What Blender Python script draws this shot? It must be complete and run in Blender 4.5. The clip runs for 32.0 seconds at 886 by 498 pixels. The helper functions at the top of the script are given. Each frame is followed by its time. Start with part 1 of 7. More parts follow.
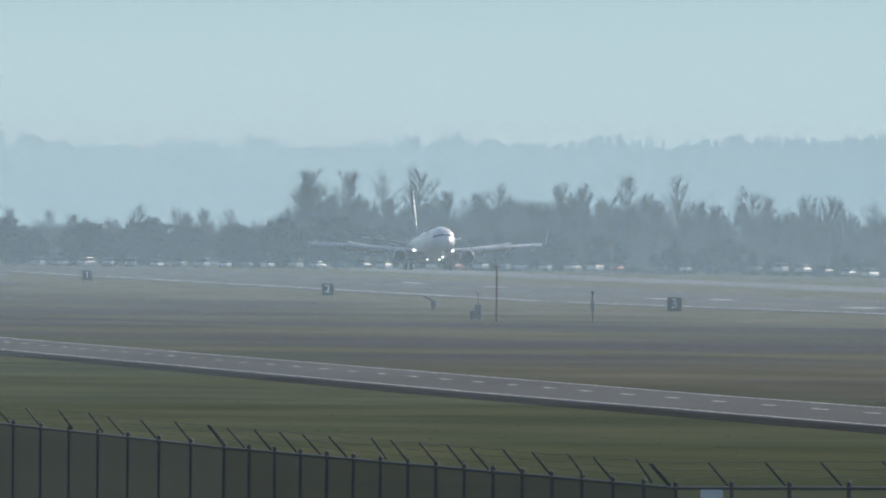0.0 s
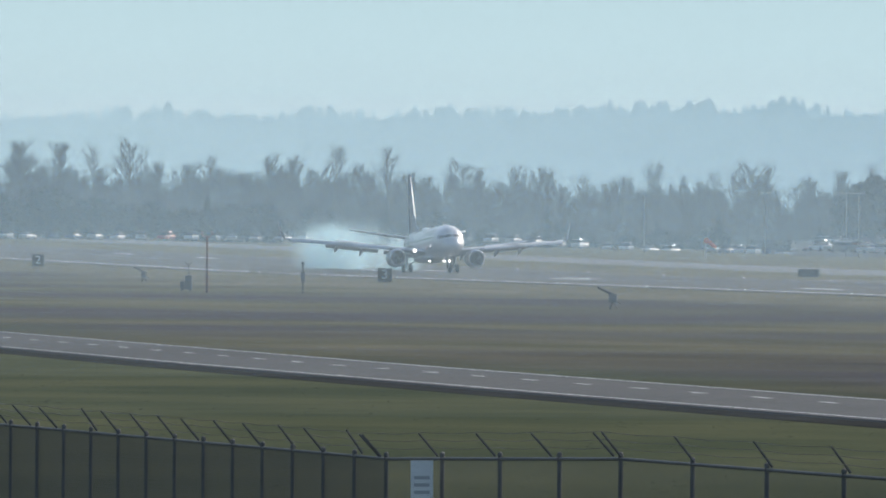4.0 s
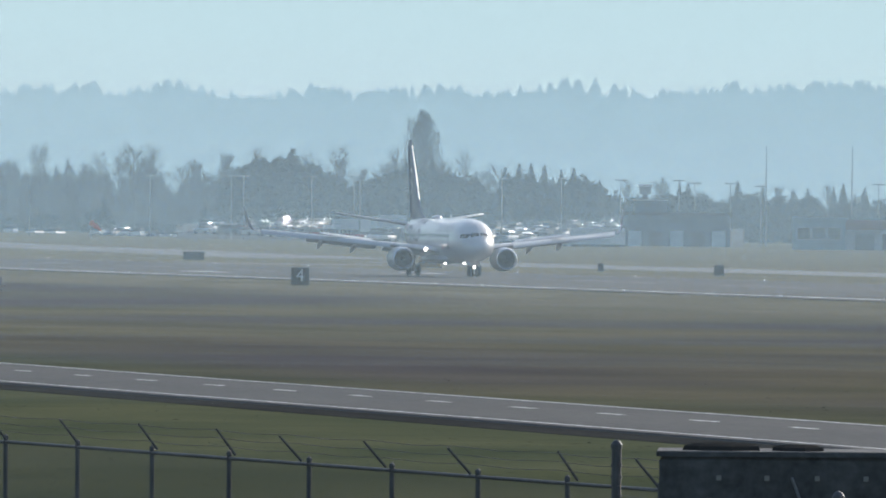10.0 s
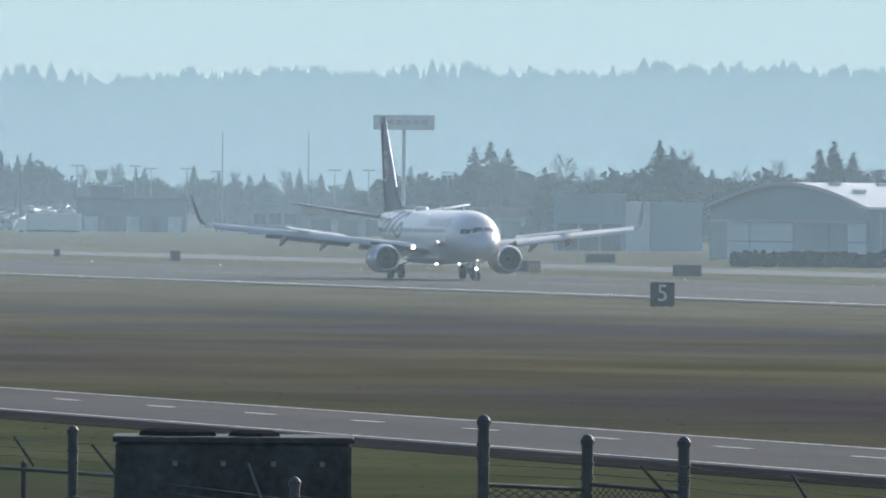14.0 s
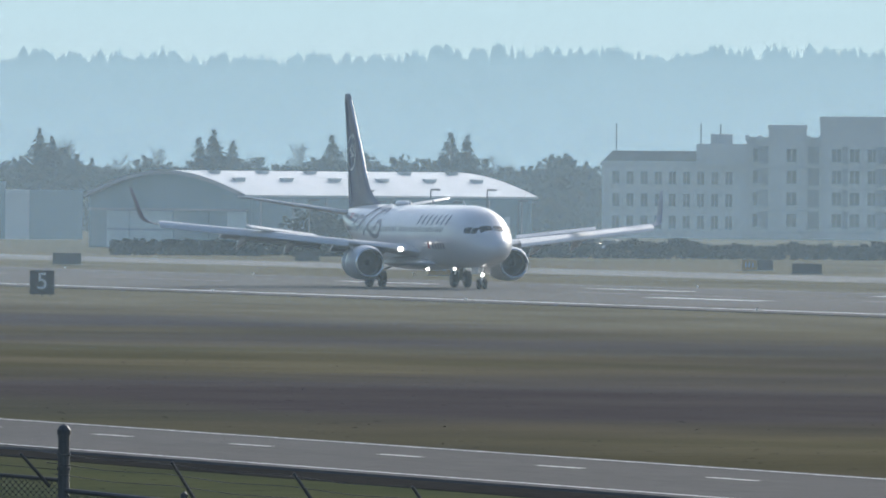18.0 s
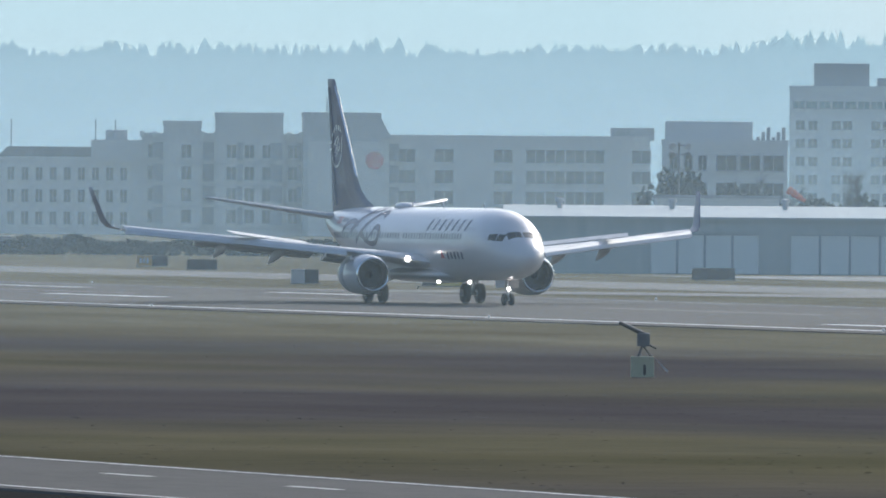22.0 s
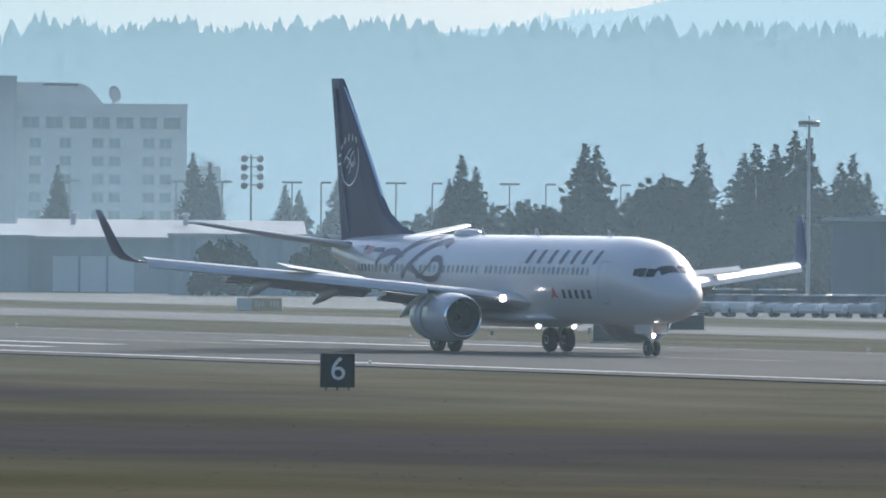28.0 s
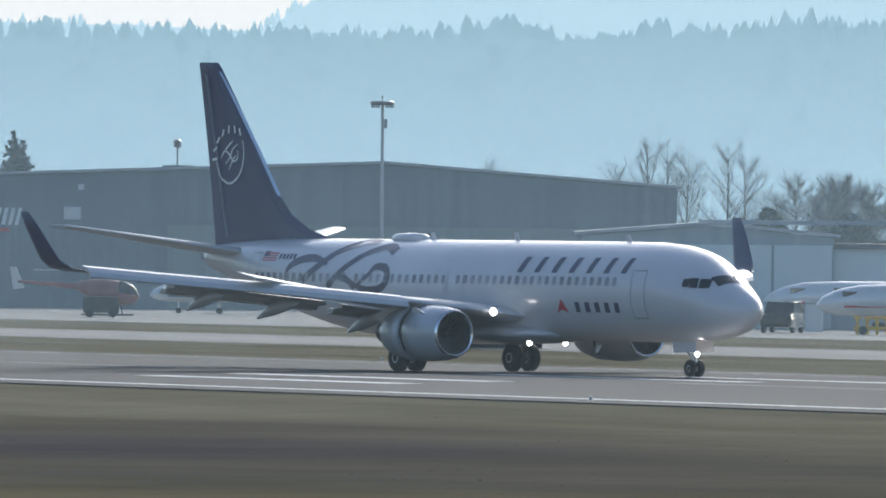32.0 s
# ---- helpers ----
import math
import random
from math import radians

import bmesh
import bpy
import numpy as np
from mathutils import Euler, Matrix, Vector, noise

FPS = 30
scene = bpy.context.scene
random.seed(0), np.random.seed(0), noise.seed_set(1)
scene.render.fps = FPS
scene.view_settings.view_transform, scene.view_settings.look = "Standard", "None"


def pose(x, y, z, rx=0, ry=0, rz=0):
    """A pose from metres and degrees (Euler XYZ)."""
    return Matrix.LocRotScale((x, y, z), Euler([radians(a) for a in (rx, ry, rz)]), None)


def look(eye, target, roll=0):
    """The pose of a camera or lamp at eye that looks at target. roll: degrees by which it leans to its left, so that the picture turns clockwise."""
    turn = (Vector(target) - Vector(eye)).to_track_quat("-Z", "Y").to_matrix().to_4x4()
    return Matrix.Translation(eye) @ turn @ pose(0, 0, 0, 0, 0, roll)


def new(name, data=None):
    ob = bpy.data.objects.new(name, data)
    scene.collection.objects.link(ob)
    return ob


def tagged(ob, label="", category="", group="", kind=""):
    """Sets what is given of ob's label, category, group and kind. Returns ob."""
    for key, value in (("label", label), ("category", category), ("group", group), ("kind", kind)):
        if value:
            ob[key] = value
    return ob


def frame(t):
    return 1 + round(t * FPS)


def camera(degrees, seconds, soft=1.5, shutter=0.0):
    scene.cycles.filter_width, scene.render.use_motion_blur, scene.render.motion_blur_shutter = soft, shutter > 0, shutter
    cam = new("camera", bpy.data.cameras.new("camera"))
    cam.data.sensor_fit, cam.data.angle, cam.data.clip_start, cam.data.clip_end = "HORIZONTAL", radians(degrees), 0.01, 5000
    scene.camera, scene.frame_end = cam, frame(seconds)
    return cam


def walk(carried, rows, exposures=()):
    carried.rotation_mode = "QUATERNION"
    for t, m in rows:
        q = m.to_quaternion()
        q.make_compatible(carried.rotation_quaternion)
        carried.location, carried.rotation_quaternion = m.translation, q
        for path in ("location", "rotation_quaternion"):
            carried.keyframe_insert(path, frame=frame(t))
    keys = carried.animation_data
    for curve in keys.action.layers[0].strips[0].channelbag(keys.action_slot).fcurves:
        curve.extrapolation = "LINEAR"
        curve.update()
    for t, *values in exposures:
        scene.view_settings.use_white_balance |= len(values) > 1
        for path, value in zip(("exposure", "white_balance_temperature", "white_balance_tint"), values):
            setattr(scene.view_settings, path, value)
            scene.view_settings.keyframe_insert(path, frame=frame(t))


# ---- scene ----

# ------------------------------------------------------------------ camera
EYE = (0.0, 0.0, 6.4)
LENS = 3.6657
cam = camera(LENS, 32.0, soft=1.8)


def aim(az, pitch, roll):
    """A pose of the camera on its stand: azimuth from the far end of the runway, pitch and lean, in degrees."""
    a, p = radians(az), radians(pitch)
    way = Vector((-math.cos(a) * math.cos(p), math.sin(a) * math.cos(p), math.sin(p)))
    return look(EYE, Vector(EYE) + 100 * way, roll)


PAN = [(0, 7.21, -.0049, .466), (1, 7.4921, -.0289, .463), (2, 7.7979, -.0544, .462), (2.5, 7.9462, -.0698, .461),
       (4.5, 8.5847, -.1249, .470), (5, 8.7724, -.1294, .470), (6, 9.1441, -.1396, .463), (7, 9.5408, -.1505, .458),
       (8, 10.0089, -.1662, .460), (9, 10.4719, -.1656, .457), (10, 10.9549, -.1673, .457), (11, 11.483, -.1759, .458),
       (12, 12.0367, -.1906, .457), (13, 12.5912, -.1966, .460), (14, 13.2053, -.2097, .462), (14.5, 13.5236, -.2158, .460),
       (16.5, 14.8056, -.2323, .430), (17, 15.1431, -.237, .428), (18, 15.7722, -.2397, .428), (19, 16.3772, -.2427, .431),
       (20, 17.0254, -.246, .433), (21, 17.6617, -.2415, .434), (22, 18.2765, -.2385, .434), (23, 18.91, -.2364, .435),
       (24, 19.548, -.2355, .438), (25, 20.1814, -.2241, .440), (25.5, 20.4942, -.211, .445), (27.5, 21.9179, -.1532, .488),
       (28, 22.3365, -.1414, .492), (28.5, 22.7994, -.1291, .493), (29, 23.2943, -.1223, .491), (29.5, 23.8123, -.1206, .491),
       (30, 24.3224, -.1212, .491), (30.5, 24.8391, -.1246, .491), (31, 25.3821, -.1262, .491), (31.5, 25.9606, -.1299, .490),
       (32, 26.5729, -.1341, .489)]
walk(cam, [(t, aim(a, p, r)) for t, a, p, r in PAN], exposures=[(0, -.2, 6400, 10), (2.5, -.1, 6400, 10), (5, -.02, 6300, 10), (14, 0.0, 6250, 9), (22, 0.0, 6060, 9), (32, 0.0, 5990, 8)])

# ------------------------------------------------------------------ sky and sun
SUN_AZ, SUN_EL = 44.0, 26.0          # azimuth in the same sense as the camera's
world = bpy.data.worlds.new("sky")
scene.world = world
world.use_nodes = True
wn = world.node_tree
sky = wn.nodes.new("ShaderNodeTexSky")
sky.sky_type, sky.sun_disc = "NISHITA", False
to_sun = Vector((-math.cos(radians(SUN_AZ)), math.sin(radians(SUN_AZ)), 0))
sky.sun_elevation, sky.sun_rotation = radians(SUN_EL), math.atan2(to_sun.x, to_sun.y)
sky.air_density, sky.dust_density, sky.ozone_density, sky.altitude = 1.0, 2.5, 2.5, 0
bg = wn.nodes["Background"]
bg.inputs["Strength"].default_value = 0.155
wn.links.new(sky.outputs[0], bg.inputs[0])
lamp = bpy.data.lights.new("sun", "SUN")
lamp.energy, lamp.angle, lamp.color = 3.3, radians(1.5), (1.0, .95, .88)
sun = new("sun", lamp)
sun.matrix_world = look((0, 0, 300), Vector((0, 0, 300)) - 100 * Vector((to_sun.x * math.cos(radians(SUN_EL)), to_sun.y * math.cos(radians(SUN_EL)), math.sin(radians(SUN_EL)))))
scene.cycles.transparent_max_bounces = 96


# ------------------------------------------------------------------ materials
def node_mat(name):
    m = bpy.data.materials.new(name)
    m.use_nodes = True
    nt = m.node_tree
    return m, nt, nt.nodes["Principled BSDF"]


def surface(name, a, b, scale=1.0, rough=.6, metal=0.0, bump=.0, fine=12.0, coat=0.0, vary=0.0, stretch=(1, 1, 1), spec=.5):
    """Two colours mixed by coarse and fine noise at real-world size, with fine relief and a shade per piece."""
    m, nt, p = node_mat(name)
    N, Lk = nt.nodes, nt.links
    co = N.new("ShaderNodeTexCoord")
    mp = N.new("ShaderNodeMapping")
    mp.inputs["Scale"].default_value = stretch
    Lk.new(co.outputs["Object"], mp.inputs[0])
    n1, n2 = N.new("ShaderNodeTexNoise"), N.new("ShaderNodeTexNoise")
    n1.inputs["Scale"].default_value, n1.inputs["Detail"].default_value = scale, 4
    n2.inputs["Scale"].default_value, n2.inputs["Detail"].default_value = scale * fine, 3
    for n in (n1, n2):
        Lk.new(mp.outputs[0], n.inputs["Vector"])
    mix = N.new("ShaderNodeMath")
    mix.operation = "MULTIPLY_ADD"
    mix.inputs[1].default_value = .4
    Lk.new(n2.outputs["Fac"], mix.inputs[0])
    half = N.new("ShaderNodeMath")
    half.operation = "MULTIPLY"
    half.inputs[1].default_value = .6
    Lk.new(n1.outputs["Fac"], half.inputs[0])
    Lk.new(half.outputs[0], mix.inputs[2])
    ramp = N.new("ShaderNodeValToRGB")
    ramp.color_ramp.elements[0].position, ramp.color_ramp.elements[1].position = .36, .64
    ramp.color_ramp.elements[0].color, ramp.color_ramp.elements[1].color = (*a, 1), (*b, 1)
    Lk.new(mix.outputs[0], ramp.inputs[0])
    out = ramp.outputs[0]
    if vary:
        info, hsv = N.new("ShaderNodeObjectInfo"), N.new("ShaderNodeHueSaturation")
        mr = N.new("ShaderNodeMapRange")
        mr.inputs["To Min"].default_value, mr.inputs["To Max"].default_value = 1 - vary, 1 + vary
        Lk.new(info.outputs["Random"], mr.inputs[0])
        Lk.new(mr.outputs[0], hsv.inputs["Value"])
        Lk.new(out, hsv.inputs["Color"])
        out = hsv.outputs[0]
    Lk.new(out, p.inputs["Base Color"])
    p.inputs["Roughness"].default_value, p.inputs["Metallic"].default_value = rough, metal
    p.inputs["Coat Weight"].default_value = coat
    p.inputs["Specular IOR Level"].default_value = spec
    if bump:
        bn = N.new("ShaderNodeBump")
        bn.inputs["Strength"].default_value, bn.inputs["Distance"].default_value = bump, .05
        Lk.new(n2.outputs["Fac"], bn.inputs["Height"])
        Lk.new(bn.outputs[0], p.inputs["Normal"])
    return m


def glowing(name, colour, strength):
    m, nt, p = node_mat(name)
    p.inputs["Base Color"].default_value = (*colour, 1)
    p.inputs["Emission Color"].default_value = (*colour, 1)
    p.inputs["Emission Strength"].default_value = strength
    return m


M = {}
M["silver"] = surface("silver_paint", (.67, .64, .635), (.74, .715, .71), .25, .3, .05, coat=.5, fine=6)
M["wingskin"] = surface("wing_skin", (.52, .52, .52), (.62, .62, .61), .4, .42, .25, fine=8, stretch=(1, .3, 1))
M["navy"] = surface("navy_paint", (.010, .014, .075), (.014, .020, .10), .4, .38, 0, coat=.2)
M["livery"] = surface("grey_navy_livery", (.055, .055, .10), (.075, .075, .13), 1, .4, 0, coat=.3)
M["chrome"] = surface("polished_lip", (.75, .75, .76), (.85, .85, .86), 1, .15, 1)
M["nacelle"] = surface("nacelle_paint", (.5, .51, .54), (.6, .61, .63), .5, .3, .2, coat=.4)
M["dark"] = surface("dark_metal", (.02, .02, .022), (.05, .05, .055), 2, .5, .4)
M["glassdark"] = surface("dark_glass", (.018, .019, .024), (.03, .032, .04), 1, .12, 0)
M["rubber"] = surface("tyre_rubber", (.012, .012, .012), (.025, .024, .023), 4, .85)
M["rim"] = surface("wheel_rim", (.35, .35, .36), (.5, .5, .5), 3, .4, .6)
M["strut"] = surface("gear_strut", (.5, .5, .5), (.65, .65, .65), 3, .35, .3)
M["red"] = surface("red_paint", (.45, .02, .03), (.55, .03, .04), 2, .4)
M["lightglow"] = glowing("landing_light_glow", (1.0, .90, .82), 9)
M["asphalt"] = surface("runway_asphalt", (.080, .073, .067), (.108, .100, .090), .05, .9, bump=.2, fine=30, stretch=(.12, 1, 1), spec=.08)
M["road"] = surface("road_asphalt", (.062, .062, .063), (.092, .091, .089), .08, .9, bump=.2, fine=30, stretch=(.2, 1, 1), spec=.06)
M["white"] = surface("worn_white_paint", (.5, .5, .49), (.75, .75, .73), .6, .8, spec=.2)
M["faded"] = surface("rubbed_out_white_paint", (.16, .155, .145), (.30, .29, .27), .5, .9, spec=.1)
M["concrete"] = surface("apron_concrete", (.21, .20, .18), (.29, .28, .25), .06, .9, fine=20, spec=.1)
M["taxicon"] = surface("old_taxiway_concrete", (.14, .135, .12), (.21, .20, .18), .05, .9, spec=.15, fine=20, stretch=(.15, 1, 1))
M["signface"] = surface("sign_face", (.01, .011, .013), (.018, .019, .022), 2, .6, vary=.2)
M["signwhite"] = surface("sign_legend_white", (.7, .7, .68), (.8, .8, .78), 3, .5)
M["fencepost"] = surface("galvanised_post", (.075, .075, .078), (.13, .13, .13), 4, .6, .5)
M["darkconc"] = surface("weathered_dark_concrete", (.022, .023, .024), (.10, .10, .097), .7, .9, bump=.4, fine=10)


def grass_material(name="winter_grass", tufts=False):
    m, nt, p = node_mat(name)
    N, Lk = nt.nodes, nt.links
    co = N.new("ShaderNodeTexCoord")

    def noise_at(scale, stretch, detail=4):
        mp, n = N.new("ShaderNodeMapping"), N.new("ShaderNodeTexNoise")
        mp.inputs["Scale"].default_value = stretch
        n.inputs["Scale"].default_value, n.inputs["Detail"].default_value = scale, detail
        Lk.new(co.outputs["Object"], mp.inputs[0])
        Lk.new(mp.outputs[0], n.inputs["Vector"])
        return n.outputs["Fac"]

    def mixed(fac, a, b, lo, hi):
        mr, mx = N.new("ShaderNodeMapRange"), N.new("ShaderNodeMix")
        mx.data_type = "RGBA"
        mr.inputs["From Min"].default_value, mr.inputs["From Max"].default_value = lo, hi
        Lk.new(fac, mr.inputs[0])
        Lk.new(mr.outputs[0], mx.inputs[0])
        for v, i in ((a, 6), (b, 7)):
            if isinstance(v, tuple):
                mx.inputs[i].default_value = (*v, 1)
            else:
                Lk.new(v, mx.inputs[i])
        return mx.outputs[2]

    # mown strip beside the runway, broad dead-brown patches in the infield, greener growth near the fence
    green = mixed(noise_at(.08, (.6, .8, 1), 3), (.058, .069, .035), (.098, .102, .051), .36, .64)
    dead = mixed(noise_at(.06, (.5, .8, 1), 2), (.070, .061, .060), (.090, .079, .073), .35, .65)
    olive = mixed(noise_at(.06, (.5, .8, 1), 2), (.092, .084, .045), (.142, .123, .072), .35, .65)
    sep = N.new("ShaderNodeSeparateXYZ")
    Lk.new(co.outputs["Object"], sep.inputs[0])
    wob = N.new("ShaderNodeMath")
    wob.operation = "MULTIPLY_ADD"
    wob.inputs[1].default_value = 60
    Lk.new(noise_at(.014, (.7, 1, 1), 5), wob.inputs[0])
    Lk.new(sep.outputs["Y"], wob.inputs[2])
    patch = mixed(noise_at(.014, (.7, .9, 1), 3), dead, olive, .40, .62)
    base = mixed(wob.outputs[0], green, patch, 108, 130)
    mown = mixed(noise_at(.12, (.25, 1, 1)), (.138, .122, .078), (.188, .166, .110), .35, .65)
    strip = mixed(wob.outputs[0], base, mown, 206, 226)
    fine = mixed(noise_at(1.1, (1, .22, 1), 6), (.44, .44, .44), (.66, .66, .66), .3, .7)
    mul = N.new("ShaderNodeMix")
    mul.data_type, mul.blend_type = "RGBA", "MULTIPLY"
    mul.inputs[0].default_value = 1
    Lk.new(strip, mul.inputs[6])
    sc = N.new("ShaderNodeMix")
    sc.data_type, sc.blend_type = "RGBA", "ADD"
    sc.inputs[0].default_value = 1
    sc.inputs[7].default_value = (.45, .45, .45, 1)
    Lk.new(fine, sc.inputs[6])
    Lk.new(sc.outputs[2], mul.inputs[7])
    colour = mul.outputs[2]
    if tufts:
        geo, hsv, shade = N.new("ShaderNodeNewGeometry"), N.new("ShaderNodeHueSaturation"), N.new("ShaderNodeMapRange")
        shade.inputs["To Min"].default_value, shade.inputs["To Max"].default_value = .84, 1.14
        Lk.new(geo.outputs["Random Per Island"], shade.inputs[0])
        Lk.new(shade.outputs[0], hsv.inputs["Value"])
        Lk.new(colour, hsv.inputs["Color"])
        colour = hsv.outputs[0]
    Lk.new(colour, p.inputs["Base Color"])
    p.inputs["Roughness"].default_value = 1
    p.inputs["Specular IOR Level"].default_value = 0
    b = N.new("ShaderNodeBump")
    b.inputs["Strength"].default_value, b.inputs["Distance"].default_value = .35, .3
    Lk.new(noise_at(1.2, (1, .3, 1), 6), b.inputs["Height"])
    Lk.new(b.outputs[0], p.inputs["Normal"])
    return m


M["grass"] = grass_material()
M["tufts"] = grass_material("grass_tufts", True)


def veil_material(name, amount, top, tint):
    """A thin sheet of haze: droplets that scatter the daylight, thinning out upwards."""
    m = bpy.data.materials.new(name)
    m.use_nodes = True
    nt = m.node_tree
    N, Lk = nt.nodes, nt.links
    N.remove(N["Principled BSDF"])
    out = N["Material Output"]
    tr, df, tl, both, mix = (N.new("ShaderNode" + k) for k in ("BsdfTransparent", "BsdfDiffuse", "BsdfTranslucent", "MixShader", "MixShader"))
    for s in (df, tl):
        s.inputs["Color"].default_value = (*tint, 1)
    both.inputs[0].default_value = .5
    Lk.new(df.outputs[0], both.inputs[1])
    Lk.new(tl.outputs[0], both.inputs[2])
    co, sep, mr = N.new("ShaderNodeTexCoord"), N.new("ShaderNodeSeparateXYZ"), N.new("ShaderNodeMapRange")
    Lk.new(co.outputs["Object"], sep.inputs[0])
    Lk.new(sep.outputs["Z"], mr.inputs[0])
    mr.inputs["From Min"].default_value, mr.inputs["From Max"].default_value = top * .2, top
    mr.inputs["To Min"].default_value, mr.inputs["To Max"].default_value = amount, 0
    mr.interpolation_type = "SMOOTHSTEP"
    Lk.new(mr.outputs[0], mix.inputs[0])
    Lk.new(tr.outputs[0], mix.inputs[1])
    Lk.new(both.outputs[0], mix.inputs[2])
    Lk.new(mix.outputs[0], out.inputs[0])
    return m


# ------------------------------------------------------------------ mesh helpers
def mesh_of(name, verts, faces, material, smooth=False):
    me = bpy.data.meshes.new(name)
    me.from_pydata(verts, [], faces)
    me.validate()
    mats = material if isinstance(material, (list, tuple)) else [material]
    for m in mats:
        me.materials.append(m)
    if smooth:
        me.polygons.foreach_set("use_smooth", [True] * len(me.polygons))
    me.update()
    return me


def part(name, data, material, parent, label="", at=None, smooth=False):
    """One mesh object under a thing or a part. data: a (verts, faces) pair or a ready mesh."""
    me = data if isinstance(data, bpy.types.Mesh) else mesh_of(name, data[0], data[1], material, smooth)
    ob = new(name, me)
    ob.parent = parent
    if at is not None:
        ob.matrix_basis = at
    if label:
        tagged(ob, label)
    return ob


def thing(name, label, category, at=None, group="", kind=""):
    ob = tagged(new(name), label, category, group, kind)
    if at is not None:
        ob.matrix_basis = at
    return ob


def solid(name, data, material, label, category="", kind="", at=None, smooth=False, group=""):
    ob = tagged(new(name, mesh_of(name, data[0], data[1], material, smooth)), label, category, group, kind)
    if at is not None:
        ob.matrix_basis = at
    return ob


def join(*datas):
    V, F = [], []
    for v, f in datas:
        n = len(V)
        V += [tuple(q) for q in v]
        F += [tuple(i + n for i in q) for q in f]
    return V, F


def moved(data, m):
    return [tuple(m @ Vector(v)) for v in data[0]], data[1]


def box(x0, y0, z0, x1, y1, z1, bev=0.0):
    """A box with its upright and top edges chamfered by bev."""
    if bev <= 0:
        v = [(x0, y0, z0), (x1, y0, z0), (x1, y1, z0), (x0, y1, z0), (x0, y0, z1), (x1, y0, z1), (x1, y1, z1), (x0, y1, z1)]
        return v, [(3, 2, 1, 0), (4, 5, 6, 7), (0, 1, 5, 4), (1, 2, 6, 5), (2, 3, 7, 6), (3, 0, 4, 7)]

    def ring(i, z):
        b = bev
        return [(x0 + i + b, y0 + i, z), (x1 - i - b, y0 + i, z), (x1 - i, y0 + i + b, z), (x1 - i, y1 - i - b, z),
                (x1 - i - b, y1 - i, z), (x0 + i + b, y1 - i, z), (x0 + i, y1 - i - b, z), (x0 + i, y0 + i + b, z)]
    return loft([ring(0, z0), ring(0, z1 - bev), ring(bev * .8, z1)])


def loft(rings, caps=True, closed=True):
    n = len(rings[0])
    V = [tuple(p) for r in rings for p in r]
    F = []
    m = n if closed else n - 1
    for i in range(len(rings) - 1):
        for j in range(m):
            k = (j + 1) % n
            F.append((i * n + j, i * n + k, (i + 1) * n + k, (i + 1) * n + j))
    if caps and closed:
        F.append(tuple(reversed(range(n))))
        F.append(tuple(range((len(rings) - 1) * n, len(rings) * n)))
    return V, F


def tube(p, q, r0, r1=None, n=8):
    """A round bar from p to q."""
    r1 = r0 if r1 is None else r1
    p, q = Vector(p), Vector(q)
    w = (q - p).normalized()
    u = w.orthogonal().normalized()
    v = w.cross(u)
    return loft([[c + r * (math.cos(2 * math.pi * i / n) * u + math.sin(2 * math.pi * i / n) * v) for i in range(n)] for c, r in ((p, r0), (q, r1))])


def spun(profile, axis_from, axis_to, n=20, caps=True):
    """A profile of (distance along the axis, radius) turned round it."""
    p, q = Vector(axis_from), Vector(axis_to)
    w = (q - p).normalized()
    u = Vector((0, 0, 1)) if abs(w.z) < .9 else Vector((1, 0, 0))
    u = (u - u.dot(w) * w).normalized()
    v = w.cross(u)
    return loft([[p + s * w + r * (math.cos(2 * math.pi * i / n) * u + math.sin(2 * math.pi * i / n) * v) for i in range(n)] for s, r in profile], caps)


def prism(outline, z0, z1):
    """An upright prism over a plan outline (counter-clockwise)."""
    return loft([[(x, y, z0) for x, y in outline], [(x, y, z1) for x, y in outline]])


def slab(outline, y0, y1):
    """An outline in x and z, given thickness along y."""
    return loft([[(x, y0, z) for x, z in outline], [(x, y1, z) for x, z in outline]])


def polar(az, d, z=0.0):
    return (-d * math.cos(radians(az)), d * math.sin(radians(az)), z)


def facing(az, d, z=0.0, turn=0.0):
    """A pose whose x runs to the right and y away as seen from the stand, turned by some degrees."""
    x, y, z = polar(az, d, z)
    return pose(x, y, z, 0, 0, 90 - az + turn)


# ------------------------------------------------------------------ ground
def rise(x, y):
    """The far end of the field lies a little higher."""
    return .0026 * max(0.0, -1650 - x) * (1 - min(1, max(0, (y - 385) / 40)))


def ground_z(x, y):
    """Levee by the stand, flat airfield beyond, a shallow dip beside the runway."""
    z = 0.0
    d = math.hypot(x, y)
    t = min(1, max(0, (d - 75) / 75)) if y < 40 else 1
    t2 = min(1, max(0, (y - 8) / 24))
    t = max(t, t2) if x < 60 else t
    z += 3.7 * (1 - t * t * (3 - 2 * t)) if y < 40 else 0
    if 120 < y < 218:
        z -= .28 * math.sin(math.pi * min(1, (y - 120) / 98)) ** .7
    return z + rise(x, y) if x > -3100 else z + rise(-3100, y)


def grid_sheet(xs, ys, zf):
    V = [(x, y, zf(x, y)) for x in xs for y in ys]
    n = len(ys)
    F = [(i * n + j, (i + 1) * n + j, (i + 1) * n + j + 1, i * n + j + 1) for i in range(len(xs) - 1) for j in range(n - 1)]
    return V, F


